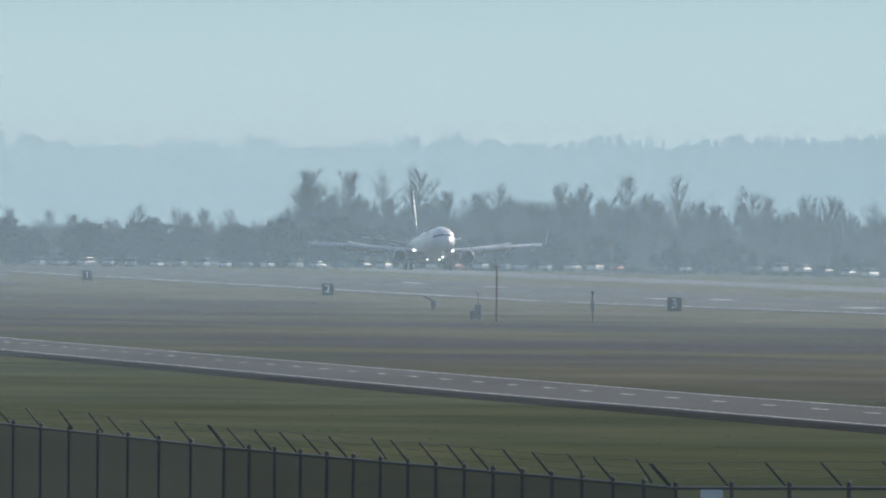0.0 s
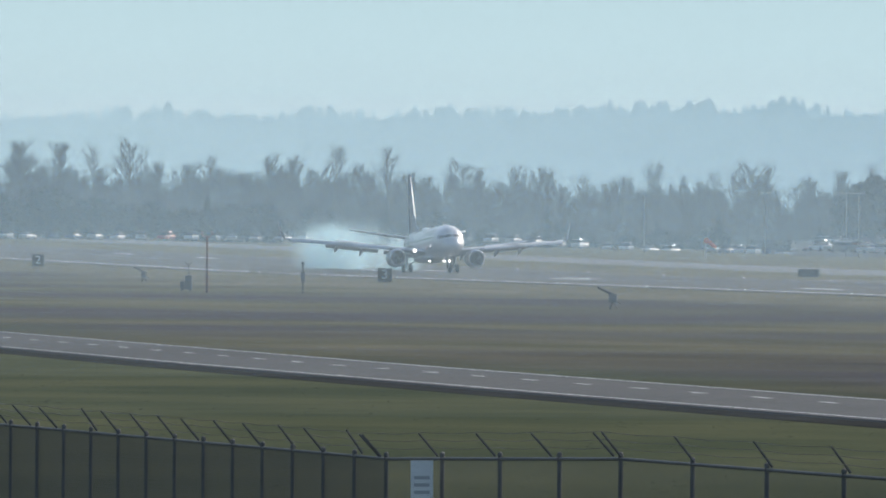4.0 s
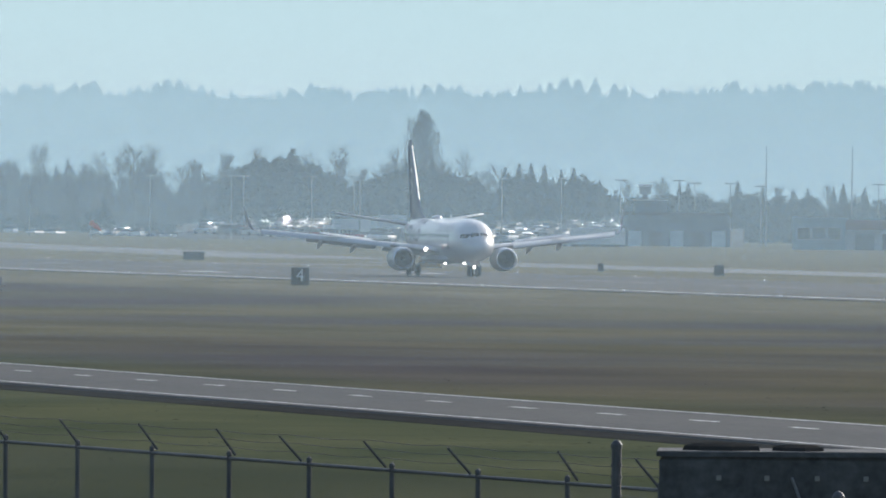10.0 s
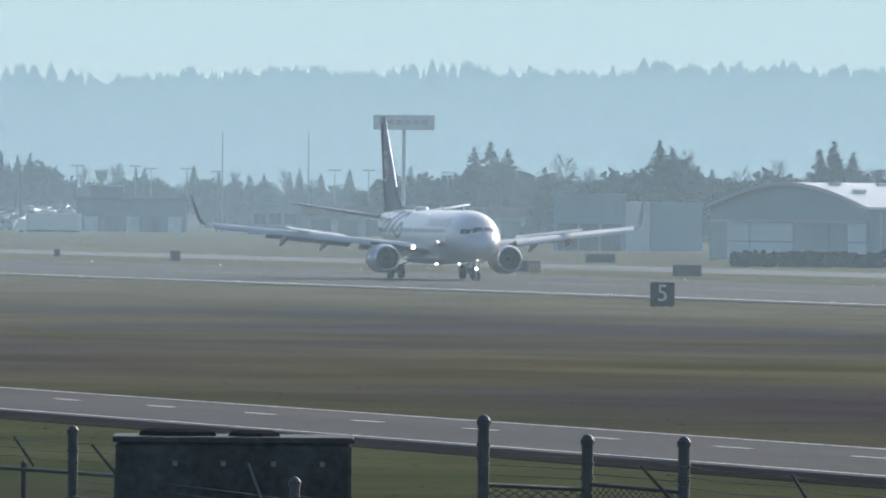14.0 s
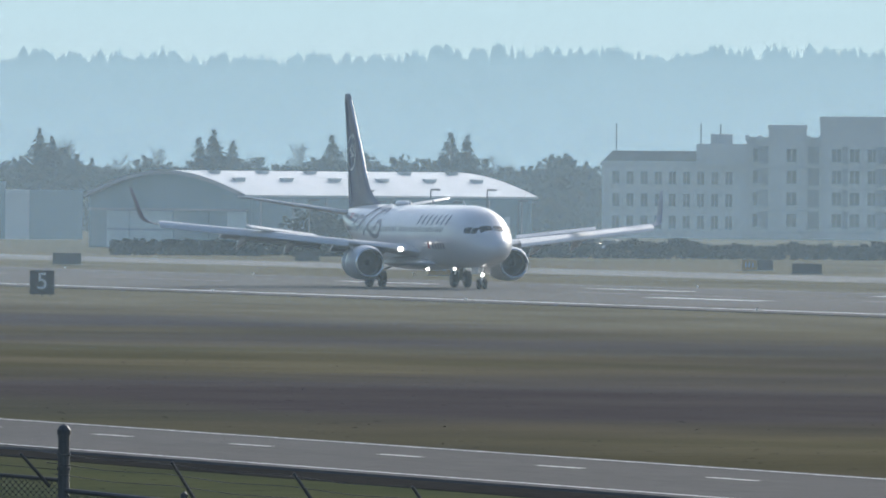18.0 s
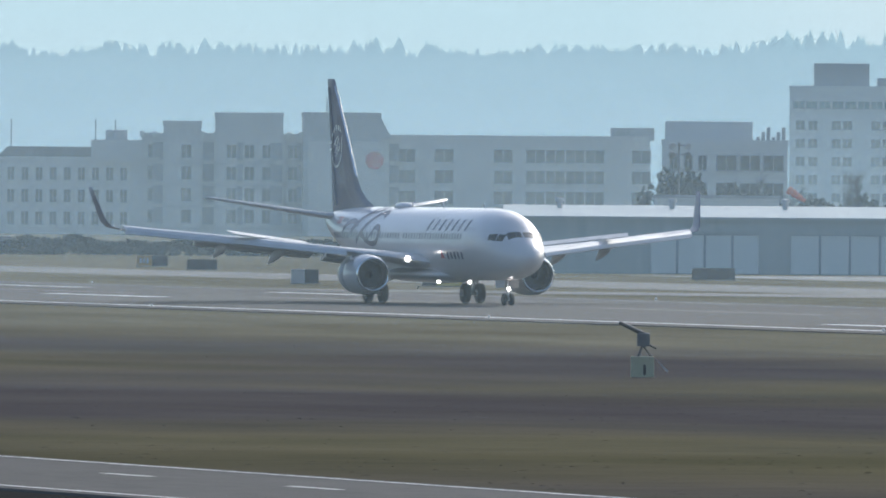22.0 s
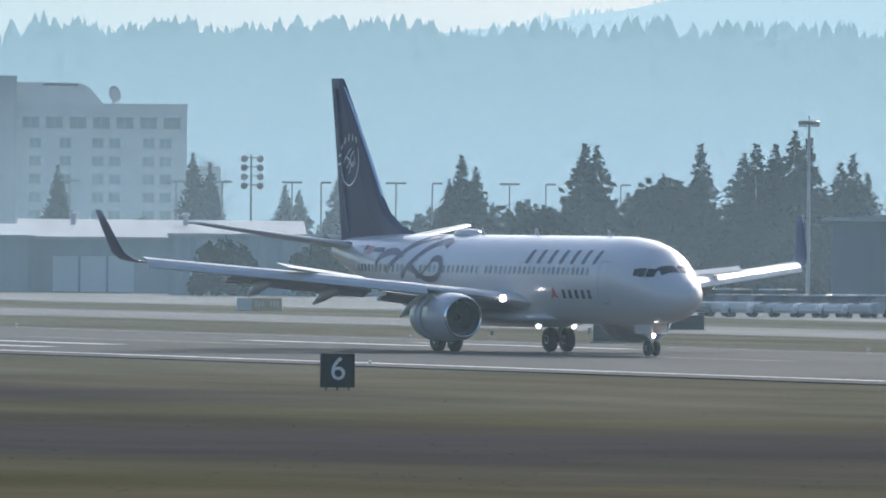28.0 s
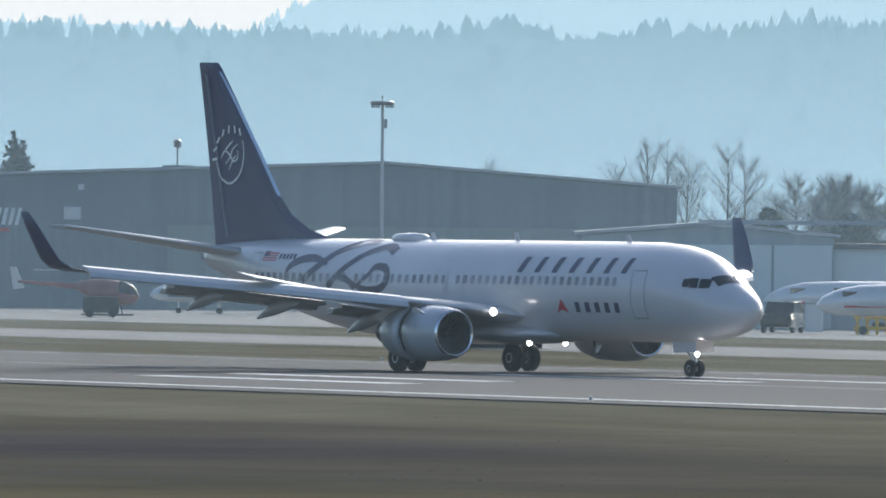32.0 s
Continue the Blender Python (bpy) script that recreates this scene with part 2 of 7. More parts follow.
xs = [-9000, -6000, -4500, -3500] + list(range(-3000, -400, 100)) + list(range(-400, 120, 10)) + [150, 250, 400, 800, 2000, 6000]
ys = [-6000, -2000, -600, -200, -120] + list(range(-90, 60, 5)) + list(range(60, 230, 6)) + [240, 260, 300, 400, 600, 1000, 2000, 4000, 9000]
solid("ground", grid_sheet(xs, ys, ground_z), M["grass"], "patchy green and brown winter grass on a flat airfield", "grass", "structure", smooth=True)

RWY, HALF = 244.0, 22.9


def runway_z(y):
    return .03 + .10 * max(0, 1 - abs(y - RWY) / 26)


def strip(x0, x1, y0, y1, lift=.0, n=1, zf=runway_z, xs_=None):
    """A painted or paved strip that follows the crown of the runway."""
    yy = sorted({y0, y1} | {y for y in (RWY,) if y0 < y < y1})
    xx = xs_ or [x0 + (x1 - x0) * i / n for i in range(n + 1)]
    return grid_sheet(xx, yy, lambda x, y: zf(y) + lift + rise(x, 0))


# the runway with a paved shoulder, its body under the crowned top
prof = [(RWY - 26, -.4), (RWY - 26, .03), (RWY, .13), (RWY + 26, .03), (RWY + 26, -.4)]
solid("runway", loft([[(x, y, z + rise(x, 0)) for y, z in prof] for x in (-3050, -2500, -1650, -1200, -600, 0, 900)]), M["asphalt"],
      "grey grooved asphalt runway with pale tyre-worn lanes", "runway", "structure")
for y, nm in ((RWY - 22.2, "near"), (RWY + 22.2, "far")):
    solid("runway_edge_line", strip(-3050, 900, y - .45, y + .45, .006, zf=runway_z, xs_=(-3050, -1650, 900)), M["white" if nm == "near" else "faded"], "continuous white painted runway edge line", "marking", "structure")
for i in range(-49, 14):
    x = i * 61.0 + 20
    solid("runway_centre_dash", strip(x, x + 36.6, RWY - .45, RWY + .45, .006), M["faded"], "faded white painted runway centreline dash", "marking", "structure")
for x, ln, y in ((-2062, 22, 255), (-1966, 22, 255), (-1710, 22, 242.6), (-1710, 22, 250), (-1536, 22, 241), (-1522, 22, 237.4), (-1338, 22, 233.3), (-1338, 22, 254.7), (-929, 24, 255), (-818, 22, 259),
                 (-796, 23, 238), (-870, 22, 256), (-639, 24, 235.9), (-633, 27, 229.0), (-639, 24, 252), (-633, 27, 259), (-490, 22.5, 232.3), (-495, 23, 238.5), (-490, 22.5, 255.7), (-495, 23, 249.5)):
    solid("touchdown_bar", strip(x, x + ln, y - .75, y + .75, .006), M["white"], "white painted touchdown zone bar", "marking", "structure")

# parallel road in front, slightly askew to the runway

def road_y(x):
    return float(np.interp(x, [-2600, -900, -600, -500, -400, -320, -250, 300, 900], [85, 83.6, 83, 84.2, 86.2, 88, 89.5, 92, 93]))


def road_strip(x0, x1, o0, o1, z):
    xx = [x0] + [x for x in RX if x0 < x < x1] + [x1]
    return loft([[(x, road_y(x) + o0, z), (x, road_y(x) + o1, z)] for x in xx], False, False)


RX = (-2600, -1500, -900, -600, -500, -400, -320, -250, 300, 900)
road_body = loft([[(x, road_y(x) - 6.2, -.4), (x, road_y(x) - 5.8, .06), (x, road_y(x), .13), (x, road_y(x) + 5.1, .06), (x, road_y(x) + 5.5, -.4)] for x in RX])
solid("road", road_body, M["road"], "worn grey asphalt perimeter road", "road", "structure")
for o in (-5.2, 4.5):
    solid("road_edge_line", road_strip(-2600, 900, o - .1, o + .1, .075), M["white"], "thin white road edge line", "marking", "structure")
for i in range(90):
    x = -1300 + i * 12.6
    solid("road_dash", road_strip(x, x + 3.4, -.12, .12, .136), M["white"], "short white dashed road centre line", "marking", "structure")
M["soil"] = surface("dark_soil", (.024, .023, .022), (.042, .040, .036), .3, 1.0, spec=0, bump=.4, fine=12, stretch=(.2, 1, 1))
solid("roadside_ditch", loft([[(x, road_y(x) - 8.6, -.1), (x, road_y(x) - 8.4, .02), (x, road_y(x) - 6.25, .03), (x, road_y(x) - 6.22, -.1)] for x in RX[:-1]]),
      M["soil"], "strip of dark soil beside the road", "verge", "structure")
# taxiways and apron beyond the runway
solid("taxiway", strip(-2900, 700, 300, 322, .02, zf=lambda y: 0.0, xs_=(-2900, -1650, 700)), M["taxicon"], "worn grey concrete parallel taxiway", "taxiway", "structure")
solid("apron", ([(-1010, 348, .03), (300, 348, .03), (300, 470, .03), (-1010, 470, .03)], [(0, 1, 2, 3)]),
      M["concrete"], "sunlit pale concrete apron", "apron", "structure")
for x in (-1560, -860, -330):
    solid("connecting_taxiway", ([(x, RWY + 25, .024), (x + 26, RWY + 25, .024), (x + 70, 301, .024), (x + 34, 301, .024)], [(0, 1, 2, 3)]), M["taxicon"],
          "concrete connecting taxiway off the runway", "taxiway", "structure")
# ------------------------------------------------------------------ the airliner
FUS = [(0, .02, 2.72, 2.66), (.12, .36, 3.0, 2.34), (.45, .74, 3.32, 2.02), (1.0, 1.07, 3.68, 1.77), (1.6, 1.33, 4.02, 1.62), (2.2, 1.52, 4.42, 1.52),
       (2.9, 1.67, 4.84, 1.44), (3.6, 1.77, 5.07, 1.40), (4.6, 1.85, 5.26, 1.37), (6, 1.88, 5.36, 1.36), (8, 1.88, 5.38, 1.36), (12, 1.88, 5.38, 1.36),
       (18, 1.88, 5.38, 1.36), (24, 1.88, 5.38, 1.37), (26, 1.87, 5.38, 1.46), (28, 1.82, 5.38, 1.74), (30, 1.70, 5.37, 2.14), (32, 1.49, 5.34, 2.62),
       (34, 1.19, 5.28, 3.14), (36, .80, 5.16, 3.66), (37.2, .50, 5.03, 4.0), (37.8, .33, 4.9, 4.18), (38.02, .18, 4.74, 4.34)]


def fus(s):
    """Half width, top and bottom of the fuselage s metres behind the nose."""
    return [float(np.interp(s, [f[0] for f in FUS], [f[i] for f in FUS])) for i in (1, 2, 3)]


def skin(s, z, side, proud=.012):
    """The point of the fuselage's side at station s and height z; side -1 is starboard."""
    w, zt, zb = fus(s)
    c, h = (zt + zb) / 2, (zt - zb) / 2
    k = max(-.98, min(.98, (z - c) / h))
    return Vector((-s, side * (w + proud) * math.sqrt(1 - k * k), c + (h + proud) * k))


def ring_at(s, n=36, grow=0.0):
    w, zt, zb = fus(s)
    c, h = (zt + zb) / 2, (zt - zb) / 2
    return [(-s, (w + grow) * math.cos(2 * math.pi * i / n), c + (h + grow) * math.sin(2 * math.pi * i / n)) for i in range(n)]


def patch(s0, s1, z0, z1, side, ns=2, nz=4, lean=0.0, proud=.014):
    """A thin curved panel on the fuselage's side."""
    V, F = [], []
    for i in range(ns + 1):
        for j in range(nz + 1):
            z = z0 + (z1 - z0) * j / nz
            V.append(tuple(skin(s0 + (s1 - s0) * i / ns - lean * (z - z0), z, side, proud)))
    for i in range(ns):
        for j in range(nz):
            a = i * (nz + 1) + j
            q = (a, a + 1, a + nz + 2, a + nz + 1)
            F.append(q if side > 0 else q[::-1])
    return V, F


def smooth_curve(pts, n=8):
    out = []
    P = [pts[0]] + list(pts) + [pts[-1]]
    for i in range(1, len(P) - 2):
        for k in range(n):
            t = k / n
            out.append(tuple(.5 * (2 * P[i][c] + (P[i + 1][c] - P[i - 1][c]) * t + (2 * P[i - 1][c] - 5 * P[i][c] + 4 * P[i + 1][c] - P[i + 2][c]) * t * t
                                   + (3 * P[i][c] - P[i - 1][c] - 3 * P[i + 1][c] + P[i + 2][c]) * t ** 3) for c in (0, 1)))
    return out + [tuple(pts[-1])]


def ribbon(pts, w0, w1, place):
    """A painted band along a smooth line in (station, height), broad in the middle; place puts it on a surface."""
    c = smooth_curve(pts)
    V, F = [], []
    for i, (s, z) in enumerate(c):
        a, b = c[max(0, i - 1)], c[min(len(c) - 1, i + 1)]
        dx, dz = b[0] - a[0], b[1] - a[1]
        ln = math.hypot(dx, dz) or 1
        w = w0 + (w1 - w0) * math.sin(math.pi * i / (len(c) - 1))
        for k in (-1, 1):
            V.append(tuple(place(s - k * dz / ln * w / 2, z + k * dx / ln * w / 2)))
    for i in range(len(c) - 1):
        F.append((2 * i, 2 * i + 1, 2 * i + 3, 2 * i + 2))
    return V, F


def foil(le, te, y, z, thick, n=10, droop=0.0):
    """An aerofoil section in the plane y = const, from station le to te."""
    top, bot = [], []
    for i in range(n + 1):
        t = i / n
        th = thick * (te - le) * 2.6 * (math.sqrt(t) * .6 - .25 * t - .35 * t * t + .0 * t ** 3) * .5
        th = max(th, .006)
        s = le + (te - le) * t
        zz = z - droop * t * t
        top.append((-s, y, zz + th))
        bot.append((-s, y, zz - th * .55))
    return top + bot[::-1]


def wheel(parent, name, x, y, r, w):
    t = spun([(-w / 2, r * .62), (-w / 2, r * .86), (-w * .36, r * .97), (0, r), (w * .36, r * .97), (w / 2, r * .86), (w / 2, r * .62)], (x, y, r), (x, y + 1, r), 20)
    wh = part(name, t, M["rubber"], parent, smooth=True)
    part("rim", spun([(-w * .42, r * .6), (-w * .52, r * .3), (-w * .3, r * .12), (w * .3, r * .12), (w * .52, r * .3), (w * .42, r * .6)], (x, y, r), (x, y + 1, r), 16), M["rim"], wh, "grey metal wheel rim", smooth=True)
    return wh


def build_airliner():
    a = thing("airliner", "silver-white twin-engine airliner with navy tail rolling along the runway", "airliner")
    st = sorted({f[0] for f in FUS} | {7, 10, 14, 16, 20, 22, 27, 29, 31, 33, 35, .25, .7, 1.3, 1.9, 2.5, 3.2})
    body = part("fuselage", loft([ring_at(s) for s in st]), M["silver"], a, "silver-white painted fuselage", smooth=True)
    # cockpit windows wrap the nose
    for side in (-1, 1):
        for k, (s0, s1, z0, z1) in enumerate(((1.62, 2.02, 3.56, 3.92), (2.07, 2.44, 3.57, 3.95), (2.49, 2.78, 3.60, 3.92))):
            part("cockpit_window", patch(s0, s1, z0, z1, side, 3, 4, lean=-.35 if k < 2 else -.1, proud=.02), M["glassdark"], a, "black glass cockpit window")
    for side in (-1, 1):
        V, F = [], []
        for i in range(5):
            for j in range(4):
                s = 1.14 + .50 * j / 3 + .22 * i / 4
                yy = side * (.05 + .76 * i / 4)
                w, zt, zb = fus(s)
                c, h = (zt + zb) / 2, (zt - zb) / 2
                V.append((-s - .0, yy * 1.0, c + (h + .02) * math.sqrt(max(0, 1 - (yy / (w + .02)) ** 2))))
        for i in range(4):
            for j in range(3):
                q = (i * 4 + j, i * 4 + j + 1, i * 4 + j + 5, i * 4 + j + 4)
                F.append(q)
        part("windshield_pane", (V, F), M["glassdark"], a, "dark glass windshield pane")
    # passenger windows and doors
    pane = {}
    for side in (-1, 1):
        V, F = [], []
        for i in range(8):
            c = 2 * math.pi * (i + .5) / 8
            V.append((.135 * math.copysign(abs(math.cos(c)) ** .6, math.cos(c)), 0, .19 * math.copysign(abs(math.sin(c)) ** .6, math.sin(c))))
        F = [tuple(range(8))] if side < 0 else [tuple(range(8))[::-1]]
        pane[side] = mesh_of("cabin_window", V, F, M["cabinpane"])
        for i in range(51):
            s = 6.9 + i * .508
            if i in (22, 36):
                continue
            q = skin(s, 3.78, side, .016)
            w, zt, zb = fus(s)
            tilt = math.degrees(math.asin((3.78 - (zt + zb) / 2) / ((zt - zb) / 2))) * side
            part("cabin_window", pane[side], None, a, at=pose(q.x, q.y, q.z, tilt, 0, 0))
        for s, w2, z0, z1 in ((4.9, .86, 2.35, 4.2), (32.2, .76, 3.05, 4.75)):
            for d0, d1, e0, e1 in ((0, .035, z0, z1), (w2, w2 + .035, z0, z1), (0, w2, z1, z1 + .04), (0, w2, z0 - .04, z0)):
                part("door_seam", patch(s + d0, s + d1, e0, e1, side, 1 if d1 - d0 < .1 else 4, 8 if e1 - e0 > .1 else 1), M["seam"], a)
        for s in (17.2, 18.3):
            part("exit_door_seam", patch(s, s + .03, 3.2, 4.2, side, 1, 5), M["seam"], a)
        # livery: plain bars in place of lettering, ribbon loops aft
        for k in range(7):
            part("livery_bar", patch(13.65 - k * 1.17, 13.65 - k * 1.17 - .36, 4.1, 4.72, side, 2, 4, lean=.42), M["livery"], a, "slanted navy livery bar")
        for k in range(5):
            part("livery_bar", patch(9.6 - k * .66, 9.6 - k * .66 - .32, 2.54, 2.94, side, 2, 3), M["livery"], a, "small navy livery bar")
        part("livery_emblem", ([tuple(skin(s, z, side, .02)) for s, z in ((10.9, 2.50), (10.5, 2.64), (10.1, 2.50), (10.5, 3.08))], [(0, 1, 3), (1, 2, 3)] if side > 0 else [(3, 1, 0), (3, 2, 1)]), M["red"], a, "red triangular emblem")
        for pts, w0, w1 in (([(32.5, 3.45), (32.3, 4.0), (31.5, 4.32), (30.5, 4.36), (29.6, 4.15)], .12, .34),
                            ([(31.2, 3.45), (30.2, 4.05), (29.2, 4.68), (28.1, 5.06), (27.2, 5.16)], .34, .30),
                            ([(29.3, 3.2), (28.4, 3.9), (27.2, 4.6), (26.1, 4.88), (25.3, 4.68)], .34, .26),
                            ([(28.6, 3.62), (27.8, 3.45), (27.4, 3.15)], .2, .24),
                            ([(27.4, 3.18), (26.5, 3.7), (26.1, 4.05), (25.4, 4.0), (25.1, 3.6), (25.5, 3.2), (26.4, 3.12), (27.3, 3.3), (28.3, 3.75)], .12, .34)):
            part("livery_ribbon", ribbon(pts, w0, w1, lambda s, z: skin(s - 2.6, z + .18, side, .02)), M["ribbon"], a, "dark violet ribbon loop")
        for k in range(4):
            part("flag_stripe", patch(32.0, 30.9, 4.42 + k * .1, 4.47 + k * .1, side, 2, 1), M["red"], a, "thin red flag stripe")
        part("flag_canton", patch(32.0, 31.6, 4.62, 4.82, side, 1, 1, proud=.018), M["navy"], a, "navy flag canton")
        for k in range(5):
            part("marking_bar", patch(30.75 - k * .27, 30.57 - k * .27, 4.5, 4.72, side, 1, 1), M["navy"], a)
    # belly fairing
    part("belly_fairing", loft([[(-s, w * math.cos(2 * math.pi * i / 20), 1.62 + h * math.sin(2 * math.pi * i / 20)) for i in range(20)] for s, w, h in
                                ((11.6, .5, .10), (12.6, 1.5, .30), (14, 1.98, .42), (17, 2.08, .48), (20, 2.05, .47), (22, 1.75, .38), (23.8, .6, .12))]), M["nacelle"], a, smooth=True)
    for s, y, z, d in ((15.8, 0, 5.36, .34), (8.2, 0, 5.37, .28), (21.6, 0, 5.37, .3), (10.2, 0, 1.2, -.3), (20.5, 0, .95, -.2)):
        part("antenna", slab([(-s, z), (-s - .34, z), (-s - .4, z + d), (-s - .22, z + d)], -.02, .02), M["silver"], a)
    part("satcom_dome", loft([[(-23.4 - L * math.cos(2 * math.pi * i / 18), W * math.sin(2 * math.pi * i / 18), z) for i in range(18)] for L, W, z in ((1.25, .5, 5.32), (1.15, .46, 5.5), (.9, .36, 5.6), (.3, .12, 5.64))]), M["silver"], a, "pale dome on the roof", smooth=True)
    # wings
    for side in (-1, 1):
        secs = [(0.9, 12.9, 21.2, 2.2, .125), (1.9, 13.4, 21.0, 2.36, .125), (3.6, 14.45, 20.85, 2.62, .12), (5.8, 15.75, 20.75, 2.9, .11), (10.55, 18.65, 22.25, 3.4, .10), (14.1, 20.85, 23.4, 3.74, .095), (16.7, 22.5, 24.2, 4.0, .09)]
        wing = part("wing", loft([foil(l, t, side * y, z, th * 1.6)[::-side] for y, l, t, z, th in secs]), M["wingskin"], a, "grey metal swept wing", smooth=True)
        part("leading_edge_slat", loft([[(-l + .34, side * y, z - .22), (-l + .24, side * y, z - .02), (-l - .05, side * y, z + .16), (-l - .4, side * y, z + .24), (-l - .38, side * y, z + .16), (-l - .02, side * y, z + .02), (-l + .24, side * y, z - .26)][::-side]
                                        for y, l, t, z, th in secs[3:]]), M["slat"], wing, "pale lowered leading edge slat", smooth=False)
        # winglet: a blended curve up to a raked tip
        wl = [(16.7, 22.5, 24.2, 4.0), (17.2, 22.85, 24.4, 4.12), (17.5, 23.25, 24.6, 4.42), (17.65, 23.65, 24.85, 4.95), (17.85, 24.25, 25.2, 5.75), (18.0, 24.8, 25.4, 6.38)]
        rings = []
        for i, (y, l, t, z) in enumerate(wl):
            a0, b0 = wl[max(0, i - 1)], wl[min(len(wl) - 1, i + 1)]
            up = math.atan2(b0[3] - a0[3], b0[0] - a0[0])
            ring = []
            for px, py, pz in foil(l, t, 0, 0, .085, 8):
                ring.append((px, side * (y - pz * math.sin(up)), z + pz * math.cos(up)))
            rings.append(ring[::-side])
        part("winglet", loft(rings), M["navy"], wing, "navy upturned winglet", smooth=True)
        # flaps run out and down
        for y0, y1, s0, s1, z0, z1 in ((2.0, 5.5, 20.7, 20.6, 2.32, 2.74), (6.2, 12.4, 20.75, 22.6, 2.86, 3.52)):
            for dz, ds, ch in ((-.02, -.1, .8), (-.22, .55, .5)):
                part("flap", loft([[(-(s + ds), side * y, z + dz), (-(s + ds + ch * .5), side * y, z + dz + .05), (-(s + ds + ch), side * y, z + dz - ch * .4), (-(s + ds + ch * .5), side * y, z + dz - .18), (-(s + ds), side * y, z + dz - .16)][::-side]
                                   for y, s, z in ((y0, s0, z0), (y1, s1, z1))]), M["wingskin"], wing, "lowered grey trailing-edge flap")
        part("spoiler", slab([(0, 0), (-.9, .2), (-.9, .15), (0, -.05)], 0, 5.2), M["wingskin"], wing, "raised grey spoiler panel", at=Matrix.Translation((-19.6, side * 6.6 if side > 0 else -6.6, 3.24)) @ pose(0, 0, 0, side * 6.5, 0, -side * 17) @ Matrix.Scale(side, 4, (0, 1, 0)))
        for y, s, z, ln in ((4.0, 19.6, 2.32, 2.6), (8.3, 19.6, 2.88, 2.9), (11.3, 20.6, 3.2, 2.6)):
            rr = []
            for t in (0, .12, .3, .55, .8, 1):
                w = .19 * math.sin(math.pi * min(1, t * .9 + .06)) + .015
                rr.append([(-(s + ln * t), side * y + w * math.cos(2 * math.pi * i / 8), z - .12 - .62 * t * t + w * 1.5 * math.sin(2 * math.pi * i / 8)) for i in range(8)])
            part("flap_track_fairing", loft(rr), M["nacelle"], wing, "pointed flap track fairing", smooth=True)
        # engine with its reverser sleeve slid back
        ey, ez, es = side * 4.83, 1.62, 13.6
        F0, F1 = (-es, ey, ez), (-es - 1, ey, ez)
        eng = part("engine", spun([(.08, .97), (.35, 1.05), (.9, 1.11), (1.6, 1.13), (2.15, 1.12), (2.15, .9)], F0, F1, 28, False), M["nacelle"], a, "grey painted engine cowl", smooth=True)
        part("inlet_lip", spun([(.16, .81), (.06, .84), (.0, .89), (.03, .94), (.09, .97)], F0, F1, 28, False), M["chrome"], eng, "polished metal inlet lip", smooth=True)
        part("inlet_barrel", spun([(.95, .78), (.4, .775), (.16, .808)], F0, F1, 28, False), M["duct"], eng, "dark grey inlet duct", smooth=True)
        part("reverser_cascade", spun([(2.1, .92), (2.62, .92)], F0, F1, 24, False), M["dark"], eng, "dark gap of the open thrust reverser")
        part("reverser_sleeve", spun([(2.6, .92), (2.55, 1.11), (3.1, 1.08), (3.8, .93), (4.05, .84), (4.0, .8)], F0, F1, 28, False), M["nacelle"], eng, "rear cowl sleeve slid back", smooth=True)
        part("core_nozzle", spun([(3.2, .7), (4.3, .56), (4.9, .42), (4.85, .38)], F0, F1, 20, False), M["dark"], eng, smooth=True)
        part("exhaust_plug", spun([(4.3, .34), (4.9, .28), (5.5, .04)], F0, F1, 16), M["dark"], eng, smooth=True)
        part("fan_disc", spun([(.88, .77), (.9, .77)], F0, F1, 24), M["dark"], eng)
        bl = []
        for k in range(22):
            m = Matrix.Translation((-es - .72, ey, ez)) @ Matrix.Rotation(2 * math.pi * k / 22, 4, "X")
            bl.append(moved(([(.05, -.05, .22), (-.05, .05, .22), (-.09, .10, .76), (.03, -.10, .76)], [(0, 1, 2, 3)]), m))
        part("fan_blades", join(*bl), M["duct"], eng, "ring of grey fan blades")
        part("spinner", spun([(.38, .02), (.5, .12), (.72, .24), (.8, .25)], F0, F1, 14), M["dark"], eng, smooth=True)
        part("pylon", slab([(-es - .9, ez + 1.0), (-es - 2.4, ez + 1.18), (-es - 4.6, ez + .95), (-es - 5.6, ez + .62), (-es - 4.6, ez + .3), (-es - 2.6, ez + .8)], ey - .16, ey + .16), M["nacelle"], eng)
        for k in (-1, 1):
            part("nacelle_strake", slab([(-es - .9, ez + .75), (-es - 1.8, ez + .82), (-es - 1.8, ez + 1.05), (-es - 1.5, ez + 1.02)], ey + k * .82 - .015, ey + k * .82 + .015), M["nacelle"], eng)
        # tailplane
        part("tailplane", loft([foil(l, t, side * y, z, .21)[::-side] for y, l, t, z in ((.3, 33.7, 37.5, 4.72), (1.2, 34.2, 37.7, 4.82), (4.5, 36.2, 38.6, 5.36), (6.9, 37.7, 39.3, 5.75), (7.17, 38.3, 39.45, 5.79))]), M["wingskin"], a, "grey metal tailplane", smooth=True)
